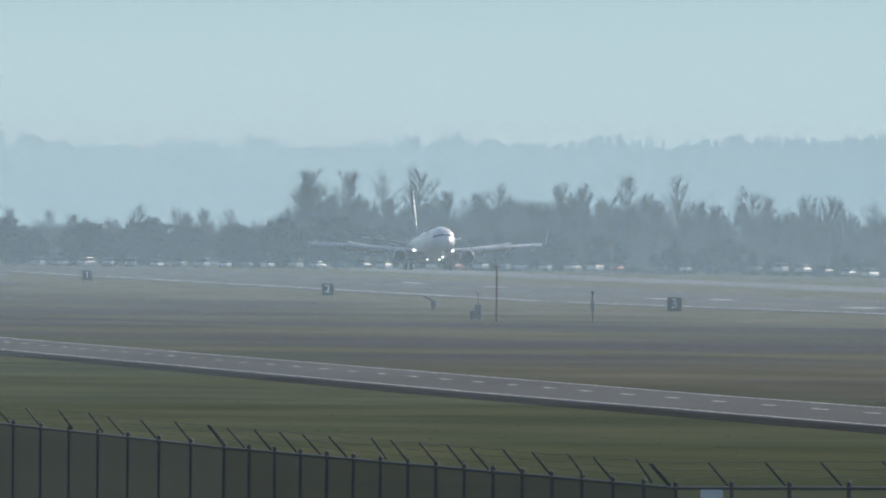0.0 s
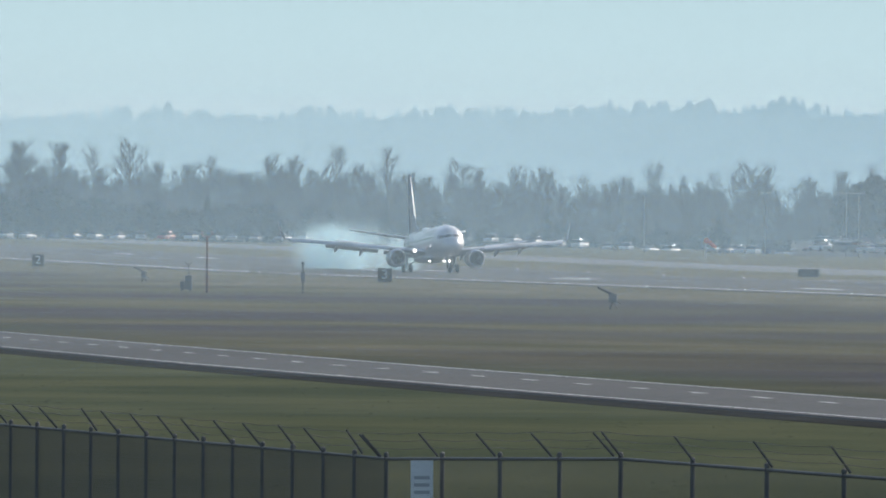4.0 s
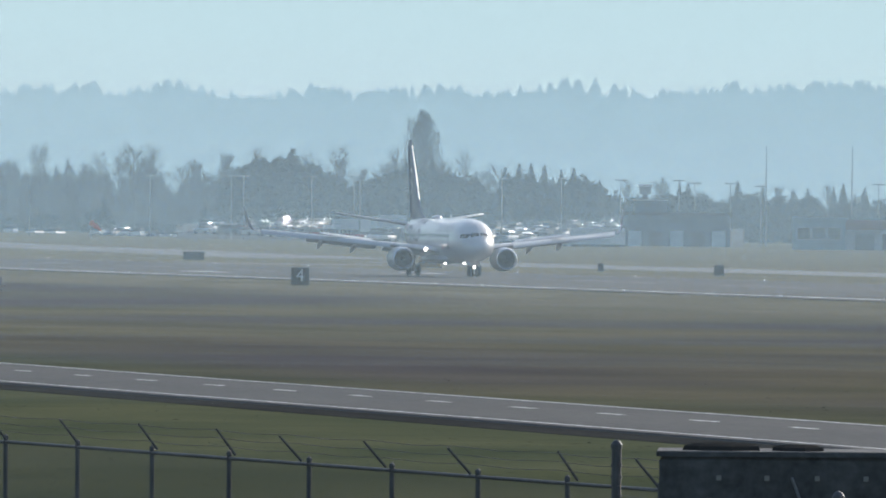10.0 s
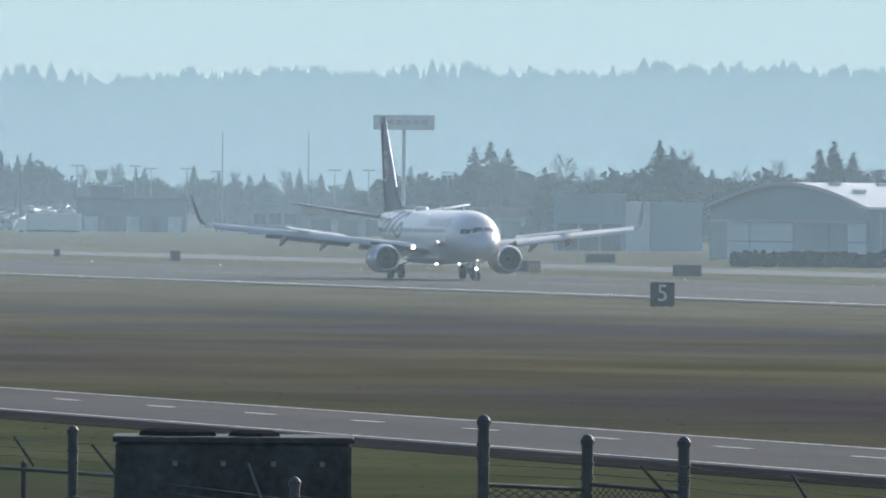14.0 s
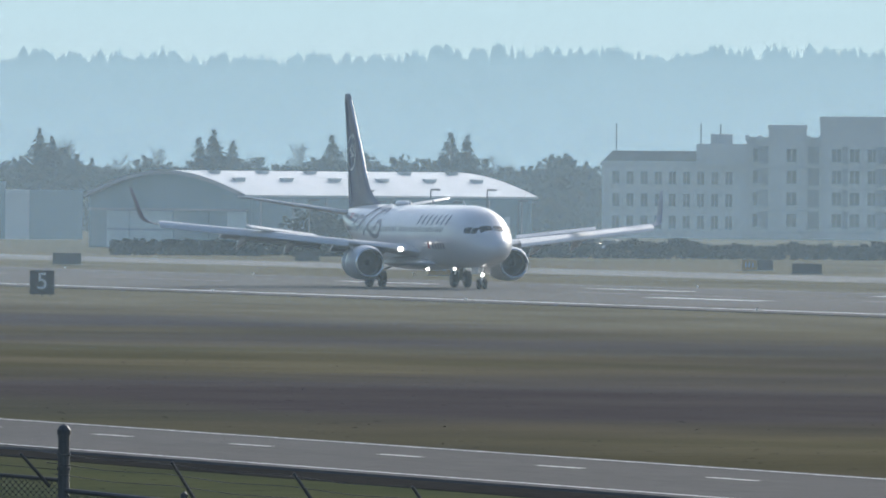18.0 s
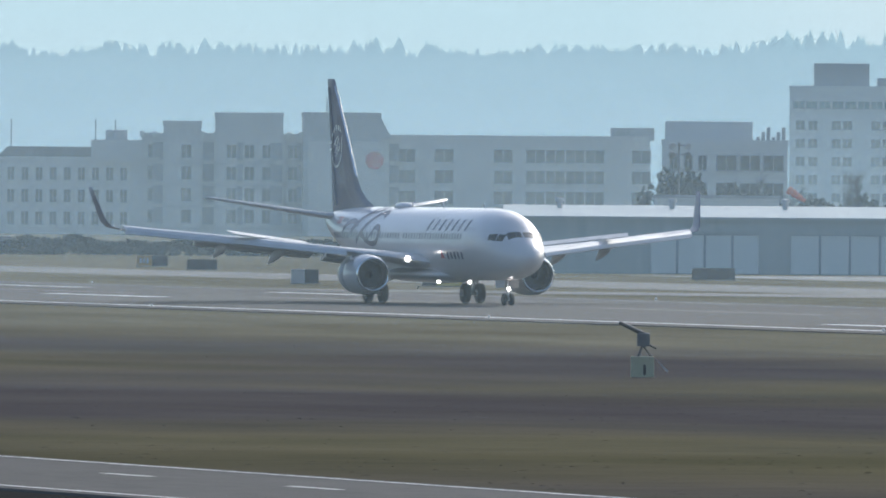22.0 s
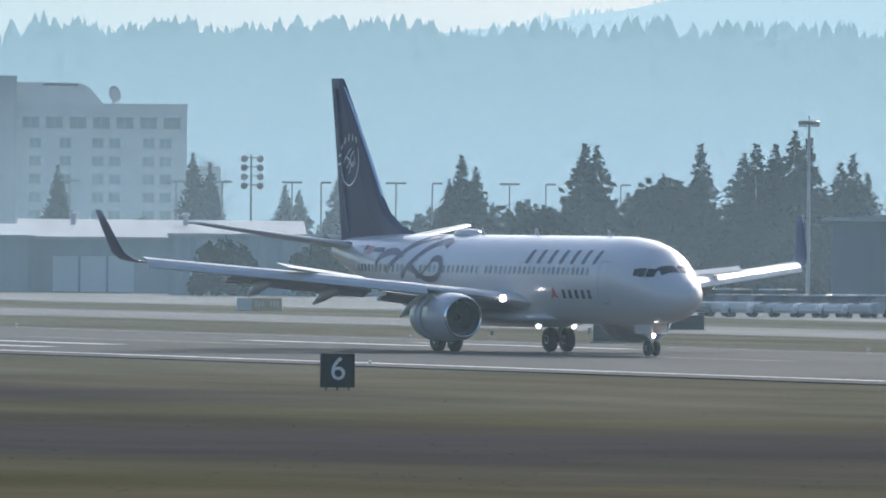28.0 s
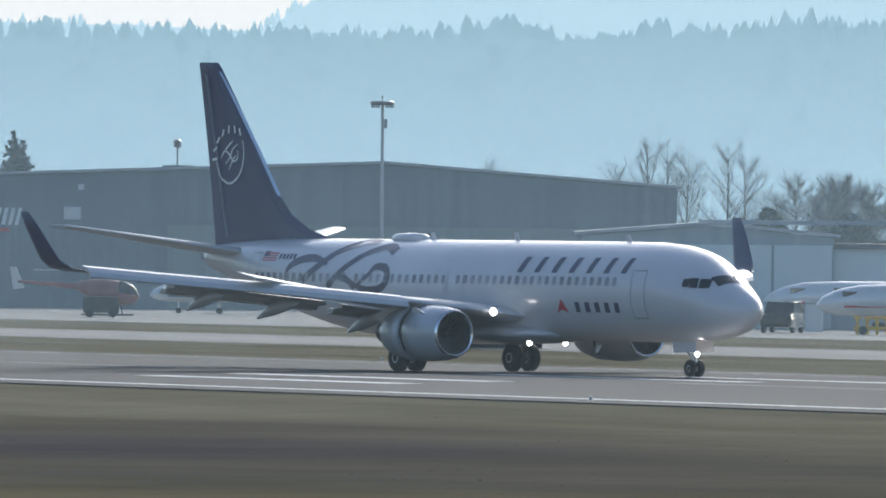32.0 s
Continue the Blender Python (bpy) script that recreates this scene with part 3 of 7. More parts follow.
    # fin and rudder with dorsal fillet
    fin = part("fin", loft([[(-l, 0, z)] + [(-(l + (t - l) * k), h * tt, z + dz * k) for k, h in ((.12, .6), (.35, 1), (.7, .7), (1, .12))] + [(-(l + (t - l) * k), -h * tt, z + dz * k) for k, h in ((1, .12), (.7, .7), (.35, 1), (.12, .6))]
                            for l, t, z, tt, dz in ((28.9, 37.35, 5.33, .20, -.28), (30.6, 37.4, 5.75, .21, -.3), (31.9, 37.5, 6.35, .21, -.2), (32.7, 37.62, 7.1, .2, -.1), (34.2, 37.95, 9.0, .17, 0), (35.7, 38.3, 10.85, .14, 0), (37.05, 38.62, 12.45, .1, 0), (37.3, 38.66, 12.68, .05, 0))]), M["navy"], a, "tall navy tail fin", smooth=False)
    part("fin_leading_edge", loft([[(-l + .03, 0, z), (-l - .13, .075, z), (-l - .13, -.075, z)] for l, z in ((32.7, 7.12), (34.2, 9.0), (35.7, 10.8), (37.0, 12.3))]), M["chrome"], fin, "bright metal leading edge strip")
    for side in (-1, 1):
        def on_fin(s, z):
            return Vector((-36.15 - (s - 36.2) * .84, side * .215, 8.72 + (z - 8.6) * .84))
        part("fin_ring", ribbon([(37.3, 8.4), (36.9, 7.6), (36.1, 7.3), (35.3, 7.75), (34.95, 8.6), (35.05, 9.45)], .05, .11, on_fin), M["signwhite"], fin, "pale curved ring emblem")
        for pts in ([(36.9, 8.55), (36.6, 8.9), (36.2, 8.75), (35.8, 8.4), (35.45, 8.6), (35.5, 8.95)], [(36.5, 8.25), (36.1, 8.65), (35.9, 9.0), (35.5, 9.25)], [(36.2, 7.95), (35.95, 8.4), (35.6, 8.7)], [(36.75, 8.75), (36.3, 9.15), (35.9, 9.4)]):
            part("fin_swirl", ribbon(pts, .05, .1, on_fin), M["signwhite"], fin, "pale swirl emblem")
        for k, (s, z, r) in enumerate(((37.45, 8.5, 80), (37.4, 9.0, 60), (37.15, 9.45, 40), (36.75, 9.8, 25), (36.25, 9.98, 5), (35.75, 9.98, -10), (35.3, 9.85, -20))):
            c, sn = math.cos(radians(r)), math.sin(radians(r))
            part("fin_bar", ([tuple(on_fin(s + c * u * .13 - sn * v * .19, z + sn * u * .13 + c * v * .19)) for u, v in ((-.5, -1), (.5, -1), (.5, 1), (-.5, 1))], [(0, 1, 2, 3)]), M["signwhite"], fin, "pale emblem bar")
    part("rudder_line", slab([(-36.3, 5.4), (-36.33, 5.4), (-37.98, 12.2), (-37.95, 12.2)], -.2, .2), M["seam"], fin)
    part("tail_cone", spun([(0, .2), (.25, .14), (.3, .1)], (-37.95, 0, 4.54), (-38.95, 0, 4.56), 12), M["dark"], a, "dark exhaust tail cone", smooth=True)
    # landing gear
    ng = part("nose_gear", join(tube((-4.05, 0, 1.5), (-4.0, 0, .34), .075), tube((-4.0, -.26, .34), (-4.0, .26, .34), .06), tube((-5.1, 0, 1.5), (-4.05, 0, .7), .045), tube((-3.9, 0, .95), (-3.86, 0, .6), .05)), M["strut"], a, "white nose gear leg")
    for y in (-.2, .2):
        wheel(ng, "nose_wheel", -4.0, y, .35, .2)
    for y in (-.42, .42):
        part("gear_door", slab([(-3.3, 1.42), (-4.9, 1.4), (-4.8, .98), (-3.35, 1.0)], y - .02, y + .02), M["silver"], a, "open nose gear door")
    for y in (-2.86, 2.86):
        mg = part("main_gear", join(tube((-19.4, y, 2.0), (-19.6, y, .56), .12), tube((-19.6, y - .55, .56), (-19.6, y + .55, .56), .09), tube((-19.4, y * .45, 1.6), (-19.6, y, .95), .06), tube((-18.6, y, 1.9), (-19.55, y, .8), .05)), M["strut"], a, "grey main gear leg")
        for dy in (-.43, .43):
            wheel(mg, "main_wheel", -19.6, y + dy, .565, .4)
        part("gear_leg_door", slab([(-19.1, 2.0), (-19.95, 2.0), (-19.9, 1.1), (-19.2, 1.1)], y + math.copysign(.2, y) - .02, y + math.copysign(.2, y) + .02), M["silver"], mg)
    # lights
    def light(x, y, z, r, where):
        part("landing_light", spun([(-.02, r), (.05, r * .8), (.08, r * .2)], (x, y, z), (x + 1, y, z), 12), M["lightglow"], where, "burning landing light")
    for side in (-1, 1):
        light(-13.85, side * 2.75, 2.5, .17, a)
        light(-13.9, side * .9, 1.24, .12, a)
    light(-3.8, 0, .92, .11, ng)
    for y in (-17.3, 17.3):
        part("tip_light", spun([(0, .05), (.12, .02)], (-22.8, y, 4.2), (-21.8, y, 4.2), 8), M["chrome"], a)
    return a


M["slat"] = surface("bare_slat_metal", (.60, .60, .60), (.70, .70, .69), .8, .4, .3)
M["duct"] = surface("inlet_duct_grey", (.06, .06, .065), (.10, .10, .105), 2, .5, .3)
M["cabinpane"] = surface("cabin_window_pane", (.30, .29, .31), (.42, .41, .43), 1, .2, vary=.25)
M["seam"] = surface("panel_seam", (.22, .22, .24), (.3, .3, .32), 2, .6)
M["ribbon"] = surface("violet_navy_paint", (.055, .042, .085), (.08, .06, .11), 1, .35, coat=.3)
airliner = build_airliner()
# ------------------------------------------------------------------ numbered signs beside the runway
def text_mesh(name, text, size, material, depth=.012):
    cu = bpy.data.curves.new(name, "FONT")
    cu.body, cu.size, cu.extrude = text, size, depth
    cu.align_x, cu.align_y = "CENTER", "CENTER"
    tmp = bpy.data.objects.new(name, cu)
    scene.collection.objects.link(tmp)
    me = bpy.data.meshes.new_from_object(tmp.evaluated_get(bpy.context.evaluated_depsgraph_get()))
    bpy.data.objects.remove(tmp)
    me.materials.clear()
    me.materials.append(material)
    return me


def distance_sign(number, x, z, y=204.3, size=1.0):
    s = thing("distance_sign", f"black runway distance sign showing a white {number}", "sign", pose(x, y, z, 0, 0, 78) @ Matrix.Scale(size, 4), "distance signs along the runway")
    w = .74
    part("cabinet", box(-w, -.16, .22, w, .16, 1.68, .03), M["signface"], s, "black sign cabinet")
    for y, r in ((-.17, 0), (.17, 180)):
        part("numeral", text_mesh("numeral", str(number), 1.42, M["signwhite"]), None, s, "white numeral", at=pose(0, y, .98, 90, 0, r))
    for lx in (-.5, 0, .5):
        part("leg", tube((lx, 0, -.1), (lx, 0, .24), .045), M["fencepost"], s)
    part("base_slab", box(-.9, -.35, -.2, .9, .35, .04), M["concrete"], s, "low concrete pad")


for number, x, z in ((1, -2033, .95), (2, -1730, .1), (3, -1423, -.22), (4, -1117, -.2), (5, -812.5, -.25)):
    distance_sign(number, x, z)
distance_sign(6, -482, -.3, 193.8, .87)

# ------------------------------------------------------------------ perimeter fence
def mesh_fabric_material(name, share, colour):
    """Woven diamond wire: gaps between the wires let the view through."""
    m = bpy.data.materials.new(name)
    m.use_nodes = True
    nt = m.node_tree
    N, Lk = nt.nodes, nt.links
    p, out = N["Principled BSDF"], N["Material Output"]
    p.inputs["Base Color"].default_value = (*colour, 1)
    p.inputs["Metallic"].default_value, p.inputs["Roughness"].default_value = .6, .5
    co, sep = N.new("ShaderNodeTexCoord"), N.new("ShaderNodeSeparateXYZ")
    Lk.new(co.outputs["Object"], sep.inputs[0])
    def calc(op, a, b):
        n = N.new("ShaderNodeMath")
        n.operation = op
        for i, v in enumerate((a, b)):
            if v is None:
                continue
            if isinstance(v, (int, float)):
                n.inputs[i].default_value = v
            else:
                Lk.new(v, n.inputs[i])
        return n.outputs[0]
    lines = []
    for op in ("ADD", "SUBTRACT"):
        s = calc(op, sep.outputs["X"], sep.outputs["Z"])
        f = calc("FRACT", calc("MULTIPLY", s, 13.0), None)
        lines.append(calc("LESS_THAN", f, share))
    wire = calc("MAXIMUM", lines[0], lines[1])
    tr, mix = N.new("ShaderNodeBsdfTransparent"), N.new("ShaderNodeMixShader")
    Lk.new(wire, mix.inputs[0])
    Lk.new(tr.outputs[0], mix.inputs[1])
    Lk.new(p.outputs[0], mix.inputs[2])
    Lk.new(mix.outputs[0], out.inputs[0])
    return m


M["chainlink"] = mesh_fabric_material("chain_link_wire", .2, (.16, .15, .14))
M["slatted"] = mesh_fabric_material("slatted_chain_link", .5, (.055, .048, .042))


def fence_run(p, q, z0, z1, arms=True, height=2.3, bay=3.05, fabric="chainlink"):
    """Chain-link fence from p to q on ground z0 to z1: posts, rails, mesh and, on most, outrigger arms with barbed wire."""
    n = max(1, round(math.hypot(q[0] - p[0], q[1] - p[1]) / bay))
    ln = math.hypot(q[0] - p[0], q[1] - p[1])
    yaw = math.degrees(math.atan2(q[1] - p[1], q[0] - p[0]))
    f = thing("chain_link_fence", "dark galvanised chain-link fence topped with barbed wire on outriggers" if arms else "dark chain-link fence with plain capped posts", "fence",
              pose(p[0], p[1], 0, 0, 0, yaw))
    gz = lambda u: z0 + (z1 - z0) * u / ln
    post = mesh_of("post", *join(tube((0, 0, -.5), (0, 0, height + .03), .042), spun([(0, .05), (.05, .045), (.08, .01)], (0, 0, height), (0, 0, height + 1), 8)), M["fencepost"])
    arm = mesh_of("outrigger", *tube((0, 0, height), (-.04, -.34, height + .42), .024, .018, 6), M["fencepost"])
    for i in range(n + 1):
        u = ln * i / n
        part("post", post, None, f, at=pose(u, 0, gz(u)))
        if arms:
            part("outrigger", arm, None, f, at=pose(u, 0, gz(u), random.uniform(-4, 4), random.uniform(-3, 3), random.uniform(-8, 8)))
    part("top_rail", tube((0, 0, z0 + height - .05), (ln, 0, z1 + height - .05), .03), M["fencepost"], f)
    for i in range(n):
        u, v = ln * i / n, ln * (i + 1) / n
        part("mesh_panel", ([(u, 0, gz(u)), (v, 0, gz(v)), (v, 0, gz(v) + height - .04), (u, 0, gz(u) + height - .04)], [(0, 1, 2, 3)]), M[fabric], f)
    if arms:
        for k in (.35, .68, 1.0):
            w = []
            for i in range(n):
                u, v = ln * i / n, ln * (i + 1) / n
                mid = ((u + v) / 2 - .04 * k, -.34 * k, (gz(u) + gz(v)) / 2 + height + .42 * k - .03)
                w += [tube((u - .04 * k, -.34 * k, gz(u) + height + .42 * k), mid, .006, n=4), tube(mid, (v - .04 * k, -.34 * k, gz(v) + height + .42 * k), .006, n=4)]
            part("barbed_wire", join(*w), M["fencepost"], f, "strand of barbed wire")
    return f


fence_run((-326, 29.8), (-283, 31.3), .0, 0, bay=4.7, fabric="slatted")
fence_run((-283, 31.3), (-249, 35.8), 0, -.18, bay=2.15, fabric="slatted")
fence_run((-249, 35.8), (-234, 37.7), -.18, .1, bay=3.6)
fence_run((-234, 37.7), (-196, 42.6), .1, 0, bay=4.26)

# ------------------------------------------------------------------ haze between the airfield and the hills
def haze_sheet(r, amount, top):
    V, F = [], []
    n = 40
    for i in range(n + 1):
        x, y, _ = polar(-14 + 64 * i / n, r)
        V += [(x, y, -2), (x, y, top)]
        if i:
            F.append((2 * i - 2, 2 * i, 2 * i + 1, 2 * i - 1))
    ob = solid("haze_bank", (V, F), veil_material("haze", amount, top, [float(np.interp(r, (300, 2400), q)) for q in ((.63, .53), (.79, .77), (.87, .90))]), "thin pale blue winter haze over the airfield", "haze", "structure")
    return ob


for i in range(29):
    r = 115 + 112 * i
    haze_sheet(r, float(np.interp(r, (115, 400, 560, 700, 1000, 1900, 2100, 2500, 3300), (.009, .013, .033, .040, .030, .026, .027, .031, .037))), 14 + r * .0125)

# ------------------------------------------------------------------ hills
def ridge(name, d, tops, material, seed, label):
    """A wooded ridge across the view: heights at azimuths over a bowed slope."""
    V, F = [], []
    n = 700
    for i in range(n + 1):
        az = -12 + 60 * i / n
        h = float(np.interp(az, [t[0] for t in tops], [t[1] for t in tops]))
        h += 1.6 * noise.noise((az * .9, seed, 0)) + 1.2 * noise.noise((az * 4, seed, 3)) + .6 * noise.noise((az * 15, seed, 5))
        for dd, k in ((0, -.08), (140, .6), (260, 1)):
            x, y, _ = polar(az, d + dd)
            V.append((x, y, h * k))
        if i:
            for k in range(2):
                F.append(((i - 1) * 3 + k, i * 3 + k, i * 3 + k + 1, (i - 1) * 3 + k + 1))
    return solid(name, (V, F), material, label, "hills", "structure", smooth=True)


def ridge_trees(d, tops, material, seed, count, label):
    """Ragged conifers and rounder crowns scattered over a ridge, thickest along its skyline."""
    rnd = random.Random(seed)
    V, F = [], []
    for i in range(count):
        az = rnd.uniform(4, 30)
        h = float(np.interp(az, [t[0] for t in tops], [t[1] for t in tops]))
        h += 1.6 * noise.noise((az * .9, seed, 0)) + 1.2 * noise.noise((az * 4, seed, 3)) + .6 * noise.noise((az * 15, seed, 5))
        on_top = rnd.random() < .45
        k = 1 if on_top else rnd.uniform(.35, 1)
        dd = 262 if on_top else (140 * k / .6 if k < .6 else 140 + 120 * (k - .6) / .4)
        x, y, _ = polar(az, d + dd)
        tall = float(np.interp(az, (8, 10, 19, 21), (2.6, 3.0, 2.8, 3.5))) * (.4 + 1.3 * rnd.random() ** 2.2) * (.6 + 1.2 * max(0, noise.noise((az * 2.3, 9, seed)) + .4))
        tall *= 1 if d < 4300 else .55
        w = tall * rnd.uniform(.15, .36)
        z = h * k - .3
        ux, uy = math.sin(radians(az)), math.cos(radians(az))
        n = len(V)
        q = [(-w, 0), (w, 0), (w * .85, tall * .45), (w * .35, tall * rnd.uniform(.7, .85)), (rnd.uniform(-.2, .2) * w, tall), (-w * .4, tall * rnd.uniform(.65, .85)), (-w * .9, tall * .4)]
        for a, b in q:
            V.append((x + ux * a, y + uy * a, z + b))
        V.append((x + math.cos(radians(az)) * w, y - math.sin(radians(az)) * w, z))
        F += [tuple(n + j for j in range(7)), (n, n + 4, n + 7), (n + 1, n + 7, n + 4)]
    return solid("hill_trees", (V, F), material, label, "trees", "stuff")


# Self-glowing hill colour with the distance haze painted in, changing with height.
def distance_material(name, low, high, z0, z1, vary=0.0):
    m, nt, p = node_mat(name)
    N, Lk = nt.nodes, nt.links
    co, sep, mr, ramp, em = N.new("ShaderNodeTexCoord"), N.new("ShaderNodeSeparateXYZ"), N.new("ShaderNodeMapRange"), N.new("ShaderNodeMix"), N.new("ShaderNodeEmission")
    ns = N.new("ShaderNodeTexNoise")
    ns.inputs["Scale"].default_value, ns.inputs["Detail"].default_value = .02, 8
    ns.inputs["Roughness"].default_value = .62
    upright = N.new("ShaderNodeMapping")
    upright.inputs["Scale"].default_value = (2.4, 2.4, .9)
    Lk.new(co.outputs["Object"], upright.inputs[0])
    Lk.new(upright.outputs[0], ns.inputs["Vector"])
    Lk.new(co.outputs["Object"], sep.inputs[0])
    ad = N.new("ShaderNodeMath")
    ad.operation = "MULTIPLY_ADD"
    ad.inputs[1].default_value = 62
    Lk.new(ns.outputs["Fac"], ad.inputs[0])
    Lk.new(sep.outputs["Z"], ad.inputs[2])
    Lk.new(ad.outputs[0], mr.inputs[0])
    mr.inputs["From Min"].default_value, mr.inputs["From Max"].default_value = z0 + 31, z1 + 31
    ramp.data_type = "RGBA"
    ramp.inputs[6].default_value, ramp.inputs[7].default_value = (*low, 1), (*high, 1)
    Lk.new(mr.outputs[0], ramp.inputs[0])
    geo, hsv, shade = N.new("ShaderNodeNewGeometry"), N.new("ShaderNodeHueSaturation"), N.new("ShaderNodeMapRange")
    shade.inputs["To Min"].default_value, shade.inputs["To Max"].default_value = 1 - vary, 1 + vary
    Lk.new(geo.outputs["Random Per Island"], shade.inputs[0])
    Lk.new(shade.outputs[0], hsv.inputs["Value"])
    # thicker haze is painted into the colour towards the far end of the valley
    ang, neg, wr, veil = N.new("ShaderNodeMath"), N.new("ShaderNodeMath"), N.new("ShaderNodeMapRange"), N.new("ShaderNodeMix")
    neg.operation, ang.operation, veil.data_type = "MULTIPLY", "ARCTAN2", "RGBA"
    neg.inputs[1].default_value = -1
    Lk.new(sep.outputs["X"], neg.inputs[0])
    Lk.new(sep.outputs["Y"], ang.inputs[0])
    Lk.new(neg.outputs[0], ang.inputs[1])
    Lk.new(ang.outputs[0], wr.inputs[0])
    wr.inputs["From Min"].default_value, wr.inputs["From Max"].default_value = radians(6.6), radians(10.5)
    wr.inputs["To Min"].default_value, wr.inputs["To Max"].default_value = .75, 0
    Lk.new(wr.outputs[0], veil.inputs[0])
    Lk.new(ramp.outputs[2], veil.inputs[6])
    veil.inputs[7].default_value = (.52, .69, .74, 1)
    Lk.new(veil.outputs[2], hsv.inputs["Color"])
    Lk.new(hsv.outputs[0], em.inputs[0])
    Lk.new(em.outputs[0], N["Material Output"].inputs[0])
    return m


M["hill_far"] = distance_material("far_mountains_painted_haze", (.58, .76, .82), (.53, .72, .80), 0, 90)
M["hill_near"] = distance_material("wooded_hills_painted_haze", (.37, .515, .59), (.35, .515, .585), 18, 66)
FAR_RIDGE = [(-12, 30), (5, 36), (15, 44), (19, 52), (21, 62), (22.3, 68), (23.0, 76), (23.4, 83), (24.2, 90), (24.45, 84), (24.66, 72), (25.8, 70), (26.1, 83), (26.6, 94), (29, 100), (33, 90), (48, 60)]
ridge("far_ridge", 4500, FAR_RIDGE, M["hill_far"], 3, "far mountains in painted pale blue haze")
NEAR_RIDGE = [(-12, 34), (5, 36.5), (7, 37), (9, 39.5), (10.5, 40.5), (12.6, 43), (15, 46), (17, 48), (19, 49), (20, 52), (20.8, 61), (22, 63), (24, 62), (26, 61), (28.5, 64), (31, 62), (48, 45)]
ridge("near_ridge", 4050, NEAR_RIDGE, M["hill_near"], 8, "forested ridge in painted blue-grey haze with a ragged treetop line")
M["hill_tree"] = distance_material("hill_conifers_painted_haze", (.36, .505, .58), (.335, .495, .565), 16, 62, .06)
M["far_tree"] = distance_material("far_conifers_painted_haze", (.57, .75, .82), (.51, .70, .78), 0, 90, .05)
ridge_trees(4050, NEAR_RIDGE, M["hill_tree"], 8, 9000, "conifers on a ridge in painted blue-grey haze")
ridge_trees(4500, FAR_RIDGE, M["far_tree"], 3, 2200, "conifers on far mountains, paled by painted haze")
# the hazy sky low over the hills
def sky_backdrop():
    m = bpy.data.materials.new("hazy_sky")
    m.use_nodes = True
    nt = m.node_tree
    N, Lk = nt.nodes, nt.links
    N.remove(N["Principled BSDF"])
    co, sep, mr, ramp, em, ns, mp = (N.new("ShaderNode" + k) for k in ("TexCoord", "SeparateXYZ", "MapRange", "ValToRGB", "Emission", "TexNoise", "Mapping"))
    mp.inputs["Scale"].default_value = (.0008, .0008, .012)
    Lk.new(co.outputs["Object"], sep.inputs[0])
    Lk.new(co.outputs["Object"], mp.inputs[0])
    Lk.new(mp.outputs[0], ns.inputs["Vector"])
    ns.inputs["Scale"].default_value, ns.inputs["Detail"].default_value = 1.0, 5
    ad = N.new("ShaderNodeMath")
    ad.operation = "MULTIPLY_ADD"
    ad.inputs[1].default_value = 36
    Lk.new(ns.outputs["Fac"], ad.inputs[0])
    Lk.new(sep.outputs["Z"], ad.inputs[2])
    Lk.new(ad.outputs[0], mr.inputs[0])
    mr.inputs["From Min"].default_value, mr.inputs["From Max"].default_value = 40, 150
    e = ramp.color_ramp.elements
    e[0].position, e[0].color = 0, (.68, .80, .82, 1)
    e[1].position, e[1].color = 1, (.47, .66, .71, 1)
    x = ramp.color_ramp.elements.new(.45)
    x.color = (.58, .76, .80, 1)
    Lk.new(mr.outputs[0], ramp.inputs[0])
    # brighter and warmer towards the sun's side
    ang, neg, wr, mx = N.new("ShaderNodeMath"), N.new("ShaderNodeMath"), N.new("ShaderNodeMapRange"), N.new("ShaderNodeMix")
    neg.operation, ang.operation, mx.data_type = "MULTIPLY", "ARCTAN2", "RGBA"
    neg.inputs[1].default_value = -1
    Lk.new(sep.outputs["X"], neg.inputs[0])
    Lk.new(sep.outputs["Y"], ang.inputs[0])
    Lk.new(neg.outputs[0], ang.inputs[1])
    Lk.new(ang.outputs[0], wr.inputs[0])
    wr.inputs["From Min"].default_value, wr.inputs["From Max"].default_value = radians(19), radians(24.5)
    Lk.new(wr.outputs[0], mx.inputs[0])
    Lk.new(ramp.outputs[0], mx.inputs[6])
    mx.inputs[7].default_value = (.98, .95, .90, 1)
    Lk.new(mx.outputs[2], em.inputs[0])
    Lk.new(em.outputs[0], N["Material Output"].inputs[0])
    V, F = [], []
    for i in range(41):
        px, py, _ = polar(-14 + 64 * i / 40, 4900)
        V += [(px, py, -10), (px, py, 420)]
        if i:
            F.append((2 * i - 2, 2 * i, 2 * i + 1, 2 * i - 1))
    solid("sky_backdrop", (V, F), m, "pale hazy winter sky above the hills", "sky", "structure")


sky_backdrop()

# ------------------------------------------------------------------ trees
M["bark"] = surface("grey_bark", (.05, .045, .04), (.11, .10, .09), 1.5, .95, bump=.3)
M["twigs"] = surface("bare_twigs", (.045, .04, .038), (.075, .068, .062), .6, 1.0, vary=.2, spec=.05)
M["needles"] = surface("dark_fir_needles", (.006, .016, .015), (.012, .026, .022), .5, 1.0, vary=.15, spec=.05)
M["evergreen"] = surface("broad_evergreen_leaves", (.009, .019, .015), (.019, .031, .022), .5, 1.0, vary=.15, spec=.05)


